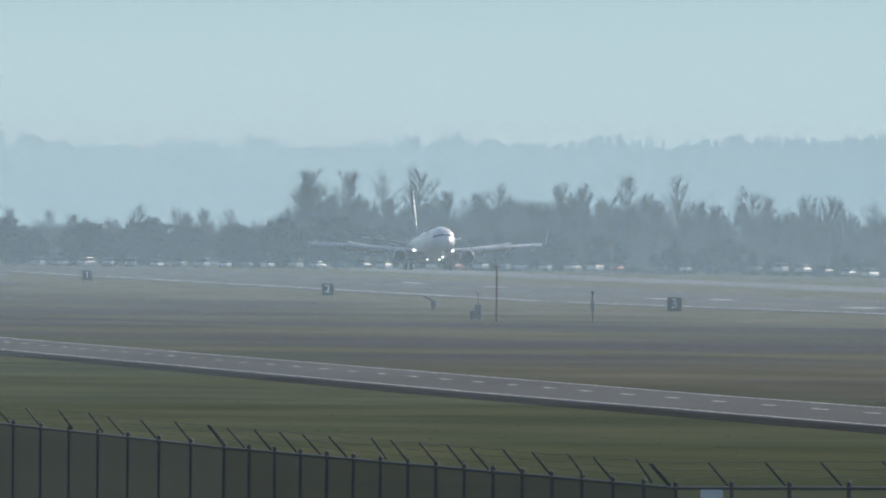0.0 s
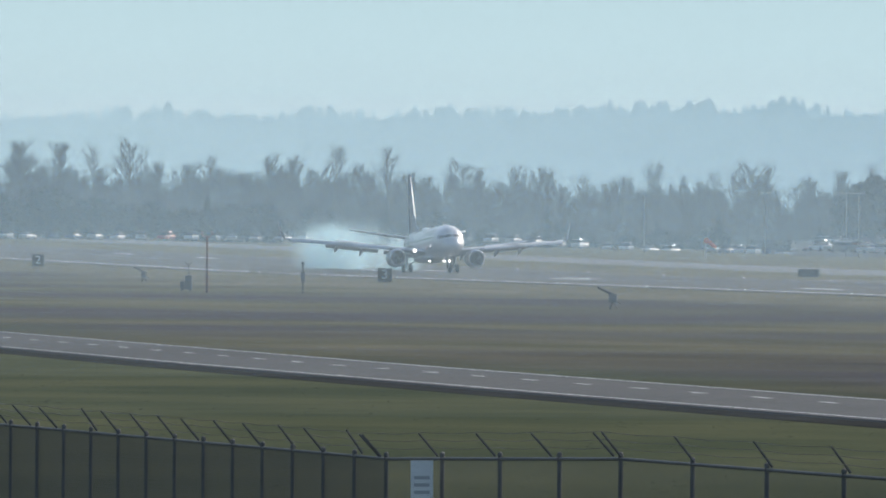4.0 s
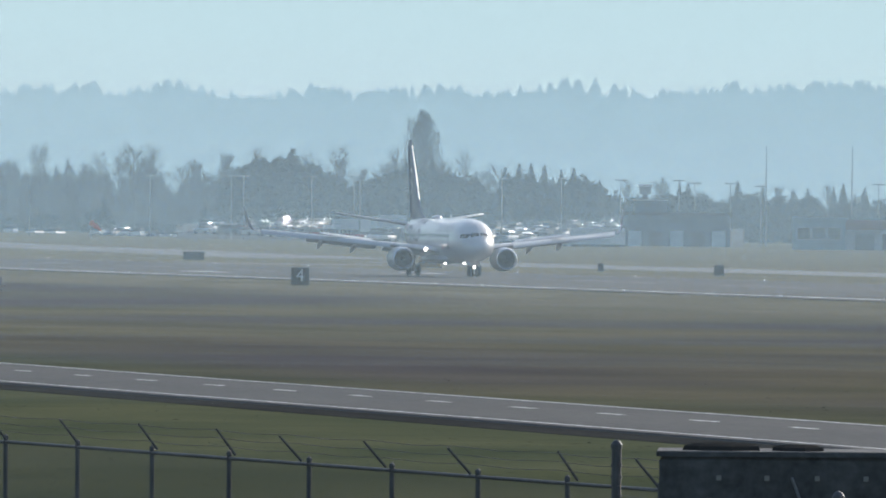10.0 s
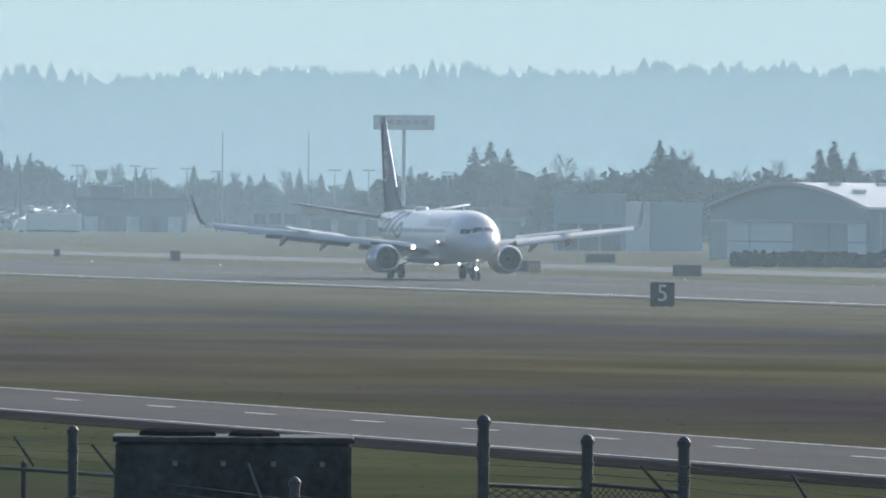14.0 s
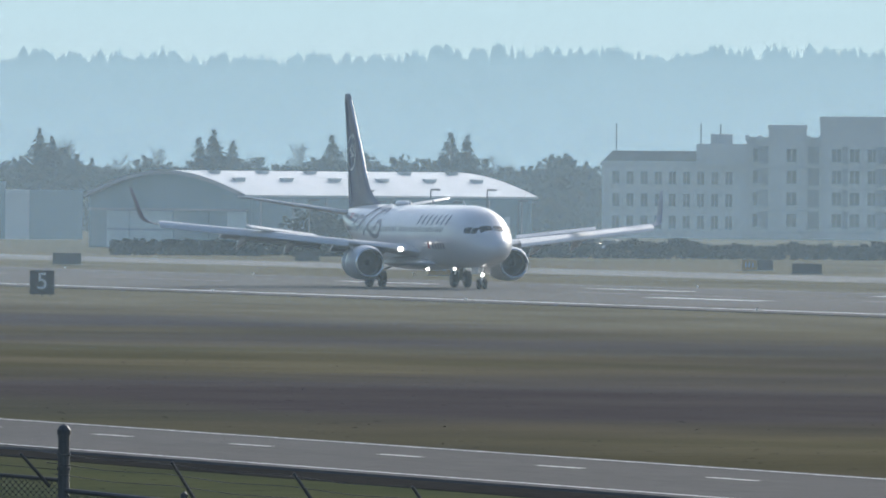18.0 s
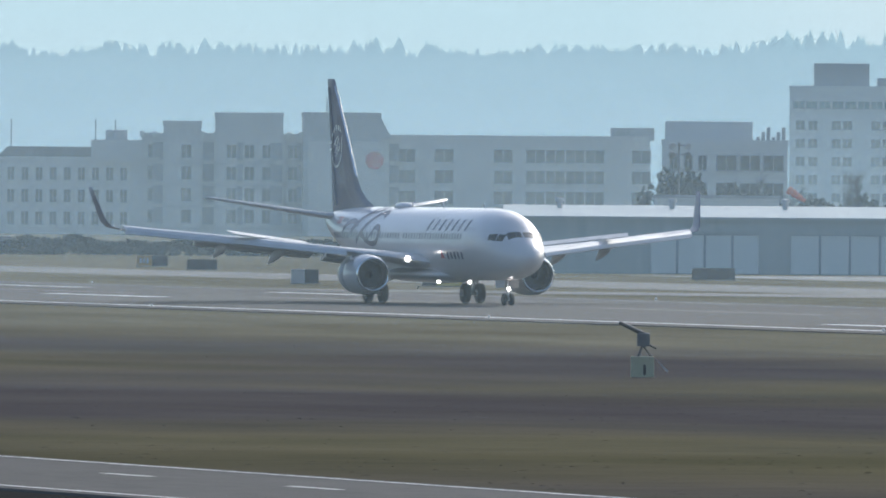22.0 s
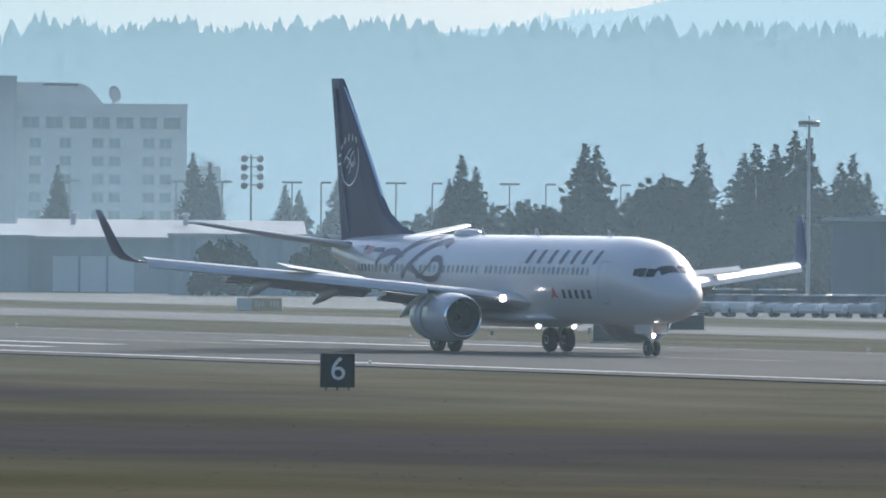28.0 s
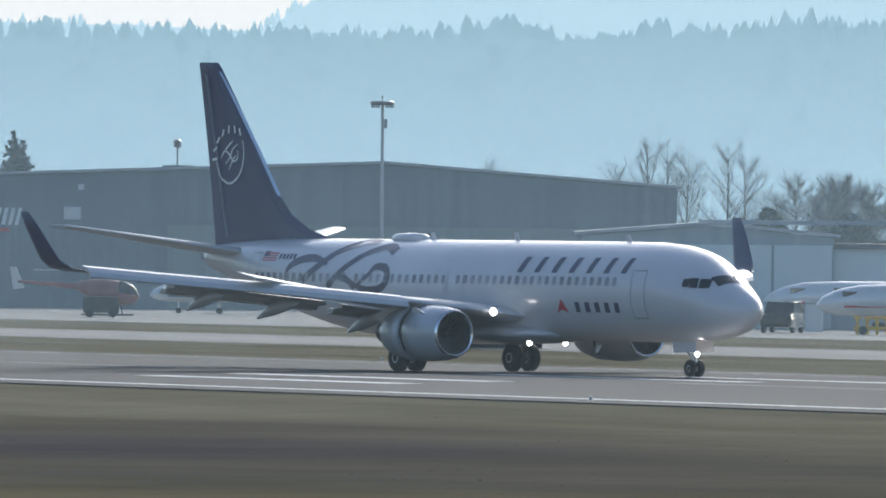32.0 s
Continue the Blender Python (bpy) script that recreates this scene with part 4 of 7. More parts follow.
def clump(V, F, c, size, rnd, flat=.5):
    """A small tuft: two crossed ragged leaves."""
    for _ in range(2):
        a, b = rnd.uniform(0, 6.28), rnd.uniform(-.9, .9)
        u = Vector((math.cos(a) * math.cos(b), math.sin(a) * math.cos(b), math.sin(b))) * size * rnd.uniform(.6, 1.2)
        v = u.orthogonal().normalized() * size * flat * rnd.uniform(.5, 1.1)
        n = len(V)
        V += [tuple(c - u), tuple(c + v * .8), tuple(c + u), tuple(c - v)]
        F.append((n, n + 1, n + 2, n + 3))


def conifer_mesh(h, seed, spread=.2, bare=.06, lean=.0):
    rnd = random.Random(seed)
    V, F = [], []
    z = h * bare
    while z < h * .985:
        k = 1 - z / h
        r = h * spread * min(1, 1.25 * k ** .85) * min(1, .55 + 5 * z / h) * (1 + .14 * math.sin(z * 2.1 + seed)) * rnd.uniform(.8, 1.2) + .04
        n = max(5, int(20 * k + 5))
        for i in range(n):
            a = rnd.uniform(0, 6.28)
            for q in (.95, .62, .33):
                rr = r * q * rnd.uniform(.85, 1.1)
                clump(V, F, Vector((rr * math.cos(a), rr * math.sin(a), z - rr * .28 + rnd.uniform(-.2, .2))), .15 + .055 * h * k, rnd, .75)
        z += h * .028 * rnd.uniform(.8, 1.2)
    clump(V, F, Vector((0, 0, h * .985)), h * .02 + .1, rnd)
    return V, F


def blob_mesh(h, seed, width=.7, low=.1):
    """An evergreen with several unequal lobes of leaves."""
    rnd = random.Random(seed)
    V, F = [], []
    lobes = [(Vector((rnd.uniform(-.4, .4) * h * width, rnd.uniform(-.3, .3) * h * width, h * rnd.uniform(.14, .70))), h * width * rnd.uniform(.2, .36)) for _ in range(14)]
    lobes.append((Vector((0, 0, h * .78)), h * .22))
    for c, r in lobes:
        for _ in range(100):
            d = Vector((rnd.gauss(0, 1), rnd.gauss(0, 1), rnd.gauss(0, 1))).normalized() * r * rnd.uniform(.55, 1.08)
            q = c + d
            if q.z > h * low * .3:
                clump(V, F, q, .05 * h + .12, rnd, .8)
    return V, F


def bare_mesh(h, seed, spread=.22, upright=.75, thick=1.0):
    """Leafless boughs that sweep upwards and fork into many fine twigs. Returns limbs and twigs."""
    rnd = random.Random(seed)
    limbs, V, F = [tube((0, 0, -.3), (0, 0, h * .45), h * .012 + .05, h * .008, 6), tube((0, 0, h * .45), (rnd.uniform(-.3, .3), rnd.uniform(-.3, .3), h * .95), h * .008, .02, 5)], [], []

    def twig(p, d, ln, w):
        s = d.orthogonal().normalized() * w
        n = len(V)
        V.extend([tuple(p - s), tuple(p + s), tuple(p + d * ln)])
        F.append((n, n + 1, n + 2))
    for i in range(46 if thick > .6 else 40):
        # boughs leave the stem at every height, longest below the middle, so that the crown is egg-shaped
        k = rnd.uniform(.10, .86)
        z = h * k
        a = rnd.uniform(0, 6.28)
        d = Vector((math.cos(a), math.sin(a), upright * rnd.uniform(.8, 1.9))).normalized()
        ln = h * (spread + .16) * (.08 + 1.15 * math.sin(math.pi * min(1, .28 + .72 * k))) * rnd.uniform(.45, .95)
        ln = min(ln, (h * 1.03 - z) / max(.2, d.z))
        p = Vector((0, 0, z))
        q = p + d * ln
        limbs.append(tube(p, q, h * .003 + .012, .010, 4))
        for _ in range(16 if thick > .6 else 11):
            t = rnd.uniform(.15, 1.0)
            b = p + d * ln * t
            e = (d + Vector((rnd.gauss(0, .4), rnd.gauss(0, .4), rnd.gauss(.35, .3)))).normalized()
            tl = min(h * .085, ln * .5) * rnd.uniform(.5, 1.4)
            twig(b, e, tl, (.014 + .0007 * h) * thick)
            for _ in range(4):
                e2 = (e + Vector((rnd.gauss(0, .45), rnd.gauss(0, .45), rnd.gauss(.25, .3)))).normalized()
                twig(b + e * tl * rnd.uniform(.2, .9), e2, tl * .8, (.010 + .0006 * h) * thick)
    return join(*limbs), (V, F)


FIR = [mesh_of("crown", *conifer_mesh(12, i + 1, sp), M["needles"]) for i, sp in enumerate((.23, .26, .2, .22, .17))]
BLOB = [mesh_of("crown", *blob_mesh(12, i + 31, w), M["evergreen"]) for i, w in enumerate((.7, .95, .8))]
BARE = [bare_mesh(16, i + 61, sp, up) for i, (sp, up) in enumerate(((.14, 1.1), (.18, .8), (.13, 1.4), (.15, 1.3)))] + [bare_mesh(16, 81 + i, sp, up, .45) for i, (sp, up) in enumerate(((.26, .75), (.2, 1.3), (.22, .9)))]
BARE = [(mesh_of("trunk", *a, M["bark"]), mesh_of("crown", *b, M["twigs"])) for a, b in BARE]
def column_mesh(h, seed):
    rnd = random.Random(seed)
    V, F = [], []
    for _ in range(1100):
        z = h * rnd.uniform(.04, 1.0)
        k = z / h
        r = h * .11 * min(1, 1.6 * math.sqrt(max(0, 1.02 - k))) * min(1, .55 + k) * rnd.random() ** .5
        a = rnd.uniform(0, 6.28)
        p = Vector((r * math.cos(a), r * math.sin(a), z * .96))
        d = Vector((math.cos(a) * .25, math.sin(a) * .25, 1)).normalized() * h * rnd.uniform(.03, .07)
        s = d.orthogonal().normalized() * .05
        n = len(V)
        V += [tuple(p - s), tuple(p + s), tuple(p + d)]
        F.append((n, n + 1, n + 2))
    return V, F


POPLAR = [mesh_of("crown", *column_mesh(12, 5), M["twigs"])]
FIRTRUNK = mesh_of("trunk", *tube((0, 0, -.3), (0, 0, 10.5), .2, .04, 7), M["bark"])
trees = random.Random(17)


def plant(kind, az, d, h, z=0.0, variant=None, wide=1.0):
    """One tree of a kind at its place: fir, broad evergreen or bare."""
    sets = {"fir": FIR, "broad": BLOB, "bare": BARE, "poplar": POPLAR}[kind]
    v = trees.randrange(min(4, len(sets)) if kind == "bare" else len(sets)) if variant is None else variant
    name, label, cat = {"fir": ("fir_tree", "dark green pointed fir tree", "conifer"), "broad": ("evergreen_tree", "dark rounded evergreen tree with uneven lobes", "tree"),
                        "poplar": ("poplar_tree", "tall leafless columnar poplar", "tree"),
                        "bare": ("bare_tree", "leafless grey-brown winter tree with fine twigs", "tree")}[kind]
    x, y, _ = polar(az, d)
    t = thing(name, label, cat, group="trees beyond the airfield")
    base = 16 if kind == "bare" else 12
    t.matrix_basis = pose(x, y, z, 0, 0, trees.uniform(0, 360)) @ Matrix.Diagonal((h / base * wide, h / base * wide, h / base, 1))
    if kind == "bare":
        part("trunk", sets[v][0], None, t)
        part("crown", sets[v][1], None, t)
    else:
        part("trunk", FIRTRUNK, None, t)
        part("crown", sets[v], None, t)
    return t


LOT_BACK = 2.9          # the sloping car park ends this high


def grove(kind, a0, a1, d, h0, h1, n, spread=120, wide=1.0, z=0.0):
    for i in range(n):
        az = a0 + (a1 - a0) * (i + trees.random()) / n
        dd = d + trees.uniform(-.3, 1) * spread
        x, y, _ = polar(az, dd)
        plant(kind, az, dd, trees.uniform(h0, h1), z + rise(x, y), wide=wide)


# the wood behind the far parking lot: a dense thicket with single trees before it
def thicket(a0, a1, d, tops, n, label):
    rnd = random.Random(n)
    V, F = [], []
    for _ in range(n):
        az = rnd.uniform(a0, a1)
        dd = d + rnd.uniform(0, 90)
        x, y, _ = polar(az, dd)
        top = float(np.interp(az, [q[0] for q in tops], [q[1] for q in tops])) * (.8 + .35 * noise.noise((az * 9, 1, 0)) + .25 * noise.noise((az * 31, 4, 0)))
        z = rise(x, y) - 1 + top * rnd.random() ** 1.15
        ln, a = rnd.uniform(1.2, 3.2), rnd.gauss(0, .25)
        w2 = rnd.uniform(.05, .14)
        ux, uy = math.sin(radians(az)), math.cos(radians(az))
        i = len(V)
        V += [(x - ux * w2, y - uy * w2, z), (x + ux * w2, y + uy * w2, z), (x + ux * a * ln, y + uy * a * ln, z + ln)]
        F.append((i, i + 1, i + 2))
    solid("far_thicket", (V, F), M["twigs"], label, "woodland", "stuff")


thicket(4.8, 11.4, 2860, [(4.8, 8), (6.45, 9), (6.62, 14), (7.2, 14), (8, 17), (9.2, 17), (10.2, 15), (11.4, 9)], 70000, "dense grey mass of leafless winter woodland")
thicket(11.2, 13.6, 2900, [(11.2, 8), (13.6, 9)], 16000, "low grey leafless woodland in haze")
grove("bare", 6.62, 11.3, 2780, 13, 20, 66, 260)
grove("bare", 6.6, 9.6, 2700, 9, 15, 26, 120)
grove("bare", 4.9, 6.4, 2750, 8, 12, 16, 200)
grove("broad", 4.9, 7.4, 2640, 6, 10, 17, 100, 1.5)
grove("broad", 7.4, 9.6, 2700, 4, 7, 14, 100, 1.6)
grove("fir", 7.0, 10.4, 2640, 5, 9, 11, 100, .9)
plant("bare", 6.67, 2760, 18, 2.7, 1, 1.3)
plant("bare", 6.70, 2775, 16.5, 2.7, 0, 1.5)
plant("bare", 6.64, 2770, 16, 2.7, 3, 1.5)
# evergreens and bare trees by the mid lots
grove("broad", 10.13, 10.5, 2680, 10, 14, 8, 60, 1.0, LOT_BACK)
plant("fir", 10.33, 2670, 15, LOT_BACK, 1, 1.7)
plant("fir", 10.30, 2690, 12.8, LOT_BACK, 0, 1.7)
for az, h in ((10.795, 25), (10.82, 28), (10.842, 27), (10.862, 29.5), (10.882, 29), (10.905, 27.5), (10.925, 25)):
    plant("poplar", az, 3250, h, 0, 0, .75)
grove("bare", 10.9, 13.2, 2850, 9, 13, 22, 150)
grove("broad", 10.66, 11.1, 2680, 9, 12, 9, 60, 1.0, LOT_BACK)
grove("fir", 10.7, 11.1, 2675, 10, 13.5, 5, 40, 1.0, LOT_BACK)
grove("fir", 11.2, 11.62, 2675, 9, 13, 9, 60, 1.0, LOT_BACK)
grove("broad", 11.2, 11.62, 2680, 8, 10.5, 8, 60, 1.0, LOT_BACK)
grove("broad", 11.7, 13.3, 2660, 7, 10, 24, 120)
grove("fir", 11.8, 13.2, 2640, 8, 13, 20, 120)
for az, h in ((13.33, 14.8), (13.40, 15.8), (13.47, 14.6)):
    plant("fir", az, 2250, h, 0, trees.choice((0, 1, 3)), 1.25)
grove("broad", 12.9, 13.8, 2260, 8.5, 11, 12, 60, 1.1)
for az, h in ((14.10, 15), (14.15, 14), (14.76, 14), (14.82, 15), (14.9, 13.5), (15.31, 14.5), (15.42, 12), (15.80, 15), (15.87, 14.5)):
    plant("fir", az, 1990, h, 0, trees.choice((0, 1, 3)), 1.25)
grove("broad", 13.8, 16.5, 2030, 8, 11, 28, 120, 1.2)
grove("fir", 13.6, 16.5, 2060, 8, 12, 14, 80)
grove("bare", 13.6, 16.6, 2950, 12, 17, 16, 150)
grove("broad", 13.8, 17.0, 2060, 9.5, 12.5, 30, 60, .9)
grove("bare", 17.2, 21.4, 3000, 15, 20, 14, 200)
# trees round the hotels and along the lots
for az, h, v in ((20.19, 13, 4), (20.74, 11.5, 4), (21.30, 13, 4), (21.37, 12, 4), (21.68, 9.5, 3), (21.74, 9, 3), (21.90, 10.5, 0), (21.96, 11, 0)):
    plant("fir", az, 1500, h, 0, v, 1.1)
grove("broad", 19.19, 19.33, 1425, 7, 9, 3, 20, .7)
grove("broad", 19.4, 20.1, 1420, 5, 7.5, 8, 50, 1.1)
grove("bare", 19.4, 20.0, 1400, 7, 9, 4, 30)
grove("broad", 20.9, 22.3, 1480, 3.5, 6, 9, 60)
for az, h, v, w in ((22.36, 9.5, 0, 1), (22.41, 11.5, 3, 1), (22.47, 10.5, 0, 1), (22.92, 12.6, 1, 1.15), (22.97, 12.4, 0, 1.2), (23.40, 12.6, 3, 1.05), (23.58, 12.0, 0, 1.3), (23.63, 12.6, 3, 1.2), (23.71, 12.8, 4, 1.3),
                    (23.79, 13.8, 0, 1.2), (23.84, 13.2, 3, 1.2), (23.98, 11.2, 0, 1.1), (24.03, 11.8, 3, 1), (24.09, 10.3, 1, 1), (24.31, 13, 3, 1.1), (24.34, 12, 0, 1), (24.45, 10.5, 0, 1), (24.56, 12.5, 0, 1), (24.60, 11.5, 1, 1), (24.79, 13.6, 3, 1), (24.83, 12.5, 0, 1.1)):
    plant("fir", az, 1150 + trees.uniform(0, 50), h, 0, v, w)
plant("broad", 22.69, 1140, 7.5, 0, 1)
plant("broad", 23.22, 1150, 9.5, 0, 0)
plant("broad", 23.30, 1145, 9.8, 0, 2)
grove("broad", 22.3, 24.4, 1120, 4.5, 7, 20, 40, 1.2)
grove("broad", 22.2, 24.6, 1330, 5.5, 7.5, 22, 60, 1.1)
grove("fir", 22.2, 24.0, 1340, 7, 9.5, 7, 60, 1.1)
for az, h in ((27.28, 11), (27.42, 13.5), (27.5, 13), (27.58, 12.5), (27.75, 13), (27.82, 12), (27.95, 9), (28.1, 9), (28.2, 10), (28.32, 9.5), (28.45, 9), (28.6, 10), (26.67, 10.5), (26.75, 11), (26.86, 10)):
    plant("bare", az, 1130 + trees.uniform(0, 40), h, 0, trees.choice((4, 5, 6)), 1.0)
grove("bare", 27.95, 29, 1150, 8, 11, 16, 30, 1.5)


def hedge(a0, a1, d, h, n, label, depth=6):
    rnd = random.Random(int(a0 * 10))
    V, F = [], []
    for _ in range(n):
        az = rnd.uniform(a0, a1)
        hh = h * (.75 + .5 * noise.noise((az * 6, d, 0)))
        x, y, _ = polar(az, d + rnd.uniform(0, depth))
        clump(V, F, Vector((x, y, hh * rnd.uniform(.1, 1))), .45, rnd, .8)
    solid("hedge", (V, F), M["evergreen"], label, "hedge", "stuff")


hedge(14.4, 19.4, 1336, 1.9, 5000, "long dark clipped hedge beyond the taxiway")
hedge(23.2, 23.9, 1010, 2, 900, "low dark shrubs by the car park")
hedge(27.2, 29.3, 1118, 7.2, 7000, "tall dark clipped hedge behind the hangars", 10)
hedge(4.8, 10.4, 2600, 4.0, 4500, "dark scrub along the far parking lot", 20)


def low_shrub(az, d, h):
    t = thing("shrub", "dense dark green shrub beside a wall", "shrub", polar_pose(az, d), "shrubs by the low hangar")
    t.matrix_basis = polar_pose(az, d) @ Matrix.Diagonal((h / 12 * .8, h / 12 * .8, h / 12, 1))
    part("stem", FIRTRUNK, None, t)
    part("crown", trees.choice(BLOB), None, t)


def polar_pose(az, d, z=0):
    return pose(*polar(az, d, z))


for az, h in ((21.36, 4.2), (21.43, 4.6), (21.50, 4.0), (21.78, 4.0), (21.84, 4.7), (21.9, 4.2)):
    low_shrub(az, 1062, h)

# ------------------------------------------------------------------ buildings
M["stucco"] = surface("pale_stucco", (.50, .49, .47), (.60, .585, .56), .15, .9, fine=10)
M["stucco2"] = surface("grey_stucco", (.38, .385, .39), (.47, .47, .465), .15, .9, fine=10)
M["offwhite"] = surface("off_white_panel", (.60, .60, .585), (.68, .68, .66), .2, .8)
M["teal"] = surface("teal_metal_siding", (.27, .335, .355), (.34, .40, .42), .3, .5, .2, stretch=(6, 1, .2))
M["teal2"] = surface("grey_teal_siding", (.22, .30, .33), (.28, .36, .39), .3, .6, .1, stretch=(6, 1, .2))
M["tealdoor"] = surface("pale_teal_door", (.54, .61, .63), (.60, .67, .68), .3, .5, .1, stretch=(5, 1, .2))
M["greyclad"] = surface("dark_grey_cladding", (.115, .150, .178), (.150, .190, .220), .3, .55, .2, stretch=(6, 1, .2))
M["metalroof"] = surface("pale_metal_roof", (.36, .38, .39), (.46, .48, .49), .15, .6, .2, stretch=(4, .3, 1), spec=.2)
M["vaultroof"] = surface("pale_sheet_roof", (.66, .66, .64), (.78, .78, .76), .1, .4, .25, stretch=(4, .3, 1))
M["roofdark"] = surface("dark_roof", (.09, .09, .095), (.14, .14, .145), .3, .8)
M["pane"] = surface("window_glass", (.025, .034, .040), (.05, .065, .075), .4, .12, vary=.3)
M["tealpane"] = surface("teal_window_glass", (.08, .17, .19), (.13, .24, .26), .4, .12, vary=.25)
M["redbrown"] = surface("red_brown_fascia", (.16, .06, .05), (.22, .09, .075), .4, .7)
M["lampmetal"] = surface("pole_metal", (.16, .16, .16), (.24, .24, .24), 1, .5, .5)
M["palepost"] = surface("pale_pole_metal", (.4, .41, .42), (.5, .5, .51), 1, .45, .4)
M["recess"] = surface("painted_recess_shade", (.20, .21, .23), (.27, .28, .30), .4, .8, vary=.2)
M["yellow"] = surface("yellow_paint", (.48, .33, .03), (.58, .42, .05), 1, .5)
M["tan"] = surface("weathered_tan_panel", (.36, .20, .07), (.46, .28, .11), 1, .7)
M["orange"] = surface("faded_orange_cloth", (.6, .10, .05), (.7, .16, .08), 1, .8)


def window_grid(host, x0, x1, z0, z1, cols, rows, w, h, mat, y=0.0, pairs=False):
    """Windows in rows on a front that faces the stand; each is a framed pane with a sill."""
    frame_me = mesh_of("window", *join(box(-w / 2 - .12, -.10, -h / 2 - .12, -w / 2, .05, h / 2 + .12), box(w / 2, -.10, -h / 2 - .12, w / 2 + .12, .05, h / 2 + .12),
                                       box(-w / 2, -.10, h / 2, w / 2, .05, h / 2 + .12), box(-w / 2 - .2, -.2, -h / 2 - .2, w / 2 + .2, .05, -h / 2)), M["stucco2"])
    pane_me = mesh_of("pane", *join(box(-w / 2, -.05, -h / 2, -.03, .04, h / 2), box(.03, -.05, -h / 2, w / 2, .04, h / 2)), mat)
    for r in range(rows):
        for c in range(cols):
            x = x0 + (x1 - x0) * (c + .5) / cols
            z = z0 + (z1 - z0) * (r + .5) / rows
            if pairs:
                x += (.25 if c % 2 == 0 else -.25) * (x1 - x0) / cols
            f = part("window", frame_me, None, host, at=pose(x, y, z))
            part("pane", pane_me, None, f)


def block(host, name, x0, x1, y0, y1, z0, z1, mat, label="", parapet=True):
    b = part(name, box(x0, y0, z0, x1, y1, z1), mat, host, label)
    if parapet:
        t = .35
        part("parapet", join(box(x0 - .1, y0 - .1, z1 + .003, x1 + .1, y0 + t, z1 + .6), box(x0 - .1, y1 - t, z1 + .003, x1 + .1, y1 + .1, z1 + .6),
                             box(x0 - .1, y0 + t, z1 + .003, x0 + t, y1 - t, z1 + .6), box(x1 - t, y0 + t, z1 + .003, x1 + .1, y1 - t, z1 + .6)), mat, b)
    return b


def hotel():
    d = 1914
    k = d * radians(1)
    a0 = 17.027
    h = thing("hotel", "pale stucco six-storey hotel with stair towers and a red disc", "hotel", facing(a0, d))
    X = lambda az: (az - a0) * k
    W = X(19.135)
    lw = X(16.426)
    block(h, "low_wing", lw, 0, 3, 20, 0, 10.2, M["stucco"])
    part("roof", slab([(lw - .4, 10.2), (-4.5, 10.2), (-5.5, 12.2), (lw + 1.5, 12.2)], 3, 20), M["roofdark"], h, "dark mansard roof")
    part("wing_tower", box(-7, 2, 10.2, 0, 12, 13.2), M["stucco"], h)
    window_grid(h, lw + 1, -1.5, .8, 10, 9, 3, .9, 1.7, M["pane"], 3)
    block(h, "main_block", 0, W, 4, 20, 0, 13.6, M["stucco"])
    # bays and stair towers stand out in front
    px = lambda x: (16.3772 + (x - 784) * .0023386 - a0) * k
    for x0, x1, z, y in ((1100, 1167, 15.3, 2), (1192, 1312, 16.5, 1.5), (1347, 1484, 16.6, .5)):
        block(h, "stair_tower", px(x0), px(x1), y, 14, 0, z, M["stucco2"] if x0 == 1347 else M["stucco"])
    part("sloped_parapet", slab([(px(1484), 13.6), (px(1505), 13.6), (px(1484), 16.6)], .5, 12), M["stucco2"], h)
    for x0, x1, y in ((1065, 1098, 4), (1122, 1160, 2), (1205, 1300, 1.5), (1316, 1345, 4), (1358, 1384, .5)):
        n = max(1, round((px(x1) - px(x0)) / 2.7))
        window_grid(h, px(x0), px(x1), 1.2, 13.2, n, 4, 1.3, 1.75, M["pane"], y)
    # dark balcony panels between pale ledges, recess shade put into their colour
    zx = lambda v: px(900 + v / 1.89)
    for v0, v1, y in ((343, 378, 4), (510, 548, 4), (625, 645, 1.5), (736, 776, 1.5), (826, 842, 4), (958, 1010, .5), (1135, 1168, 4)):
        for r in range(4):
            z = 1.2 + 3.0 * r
            bay = part("balcony_bay", box(zx(v0), y - .12, z + .35, zx(v1), y - .02, z + 2.75), M["recess"], h, "dark flat panel painted as a shaded recess")
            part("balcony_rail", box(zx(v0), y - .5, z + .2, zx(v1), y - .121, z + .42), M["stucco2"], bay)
    for v0, v1, y in ((378, 510, 2), (548, 625, 1.5), (645, 736, 1.5)):
        for r in range(4):
            part("floor_ledge", box(zx(v0), y - .16, .95 + 3.0 * r, zx(v1), y - .004, 1.12 + 3.0 * r), M["stucco2"], h)
    for v0, v1, y, z in ((862, 958, .5, 13.2), (1010, 1130, .5, 13.2)):
        part("wall_pier", box(zx(v0), y - .45, 0, zx(v1), y - .004, z), M["stucco"], h, "pale wall pier")
    for v in range(300, 1160, 41):
        part("parapet_block", box(zx(v), 3.4, 13.6, zx(v + 15), 4.6, 14.45), M["offwhite"], h)
    part("wall_disc", spun([(0, 1.25), (.12, 1.25)], (px(1474), .03, 10.6), (px(1474), -.97, 10.6), 24), M["red"], h, "faded red disc on the wall")
    q = lambda x: (18.91 + (x - 784) * .0023386 - a0) * k
    for x0, x1, n in ((425, 470, 1), (495, 535, 1), (600, 640, 1), (660, 800, 4), (850, 880, 1)):
        window_grid(h, q(x0), q(x1), 1.2, 12.8, n, 4, 2.5, 1.75, M["pane"], 4)
    for x0, x1, z in ((800, 850, 15.4),):
        block(h, "roof_hut", q(x0) + 1, q(x1) + 3, 5, 11, 13.6, z, M["stucco2"], parapet=False)
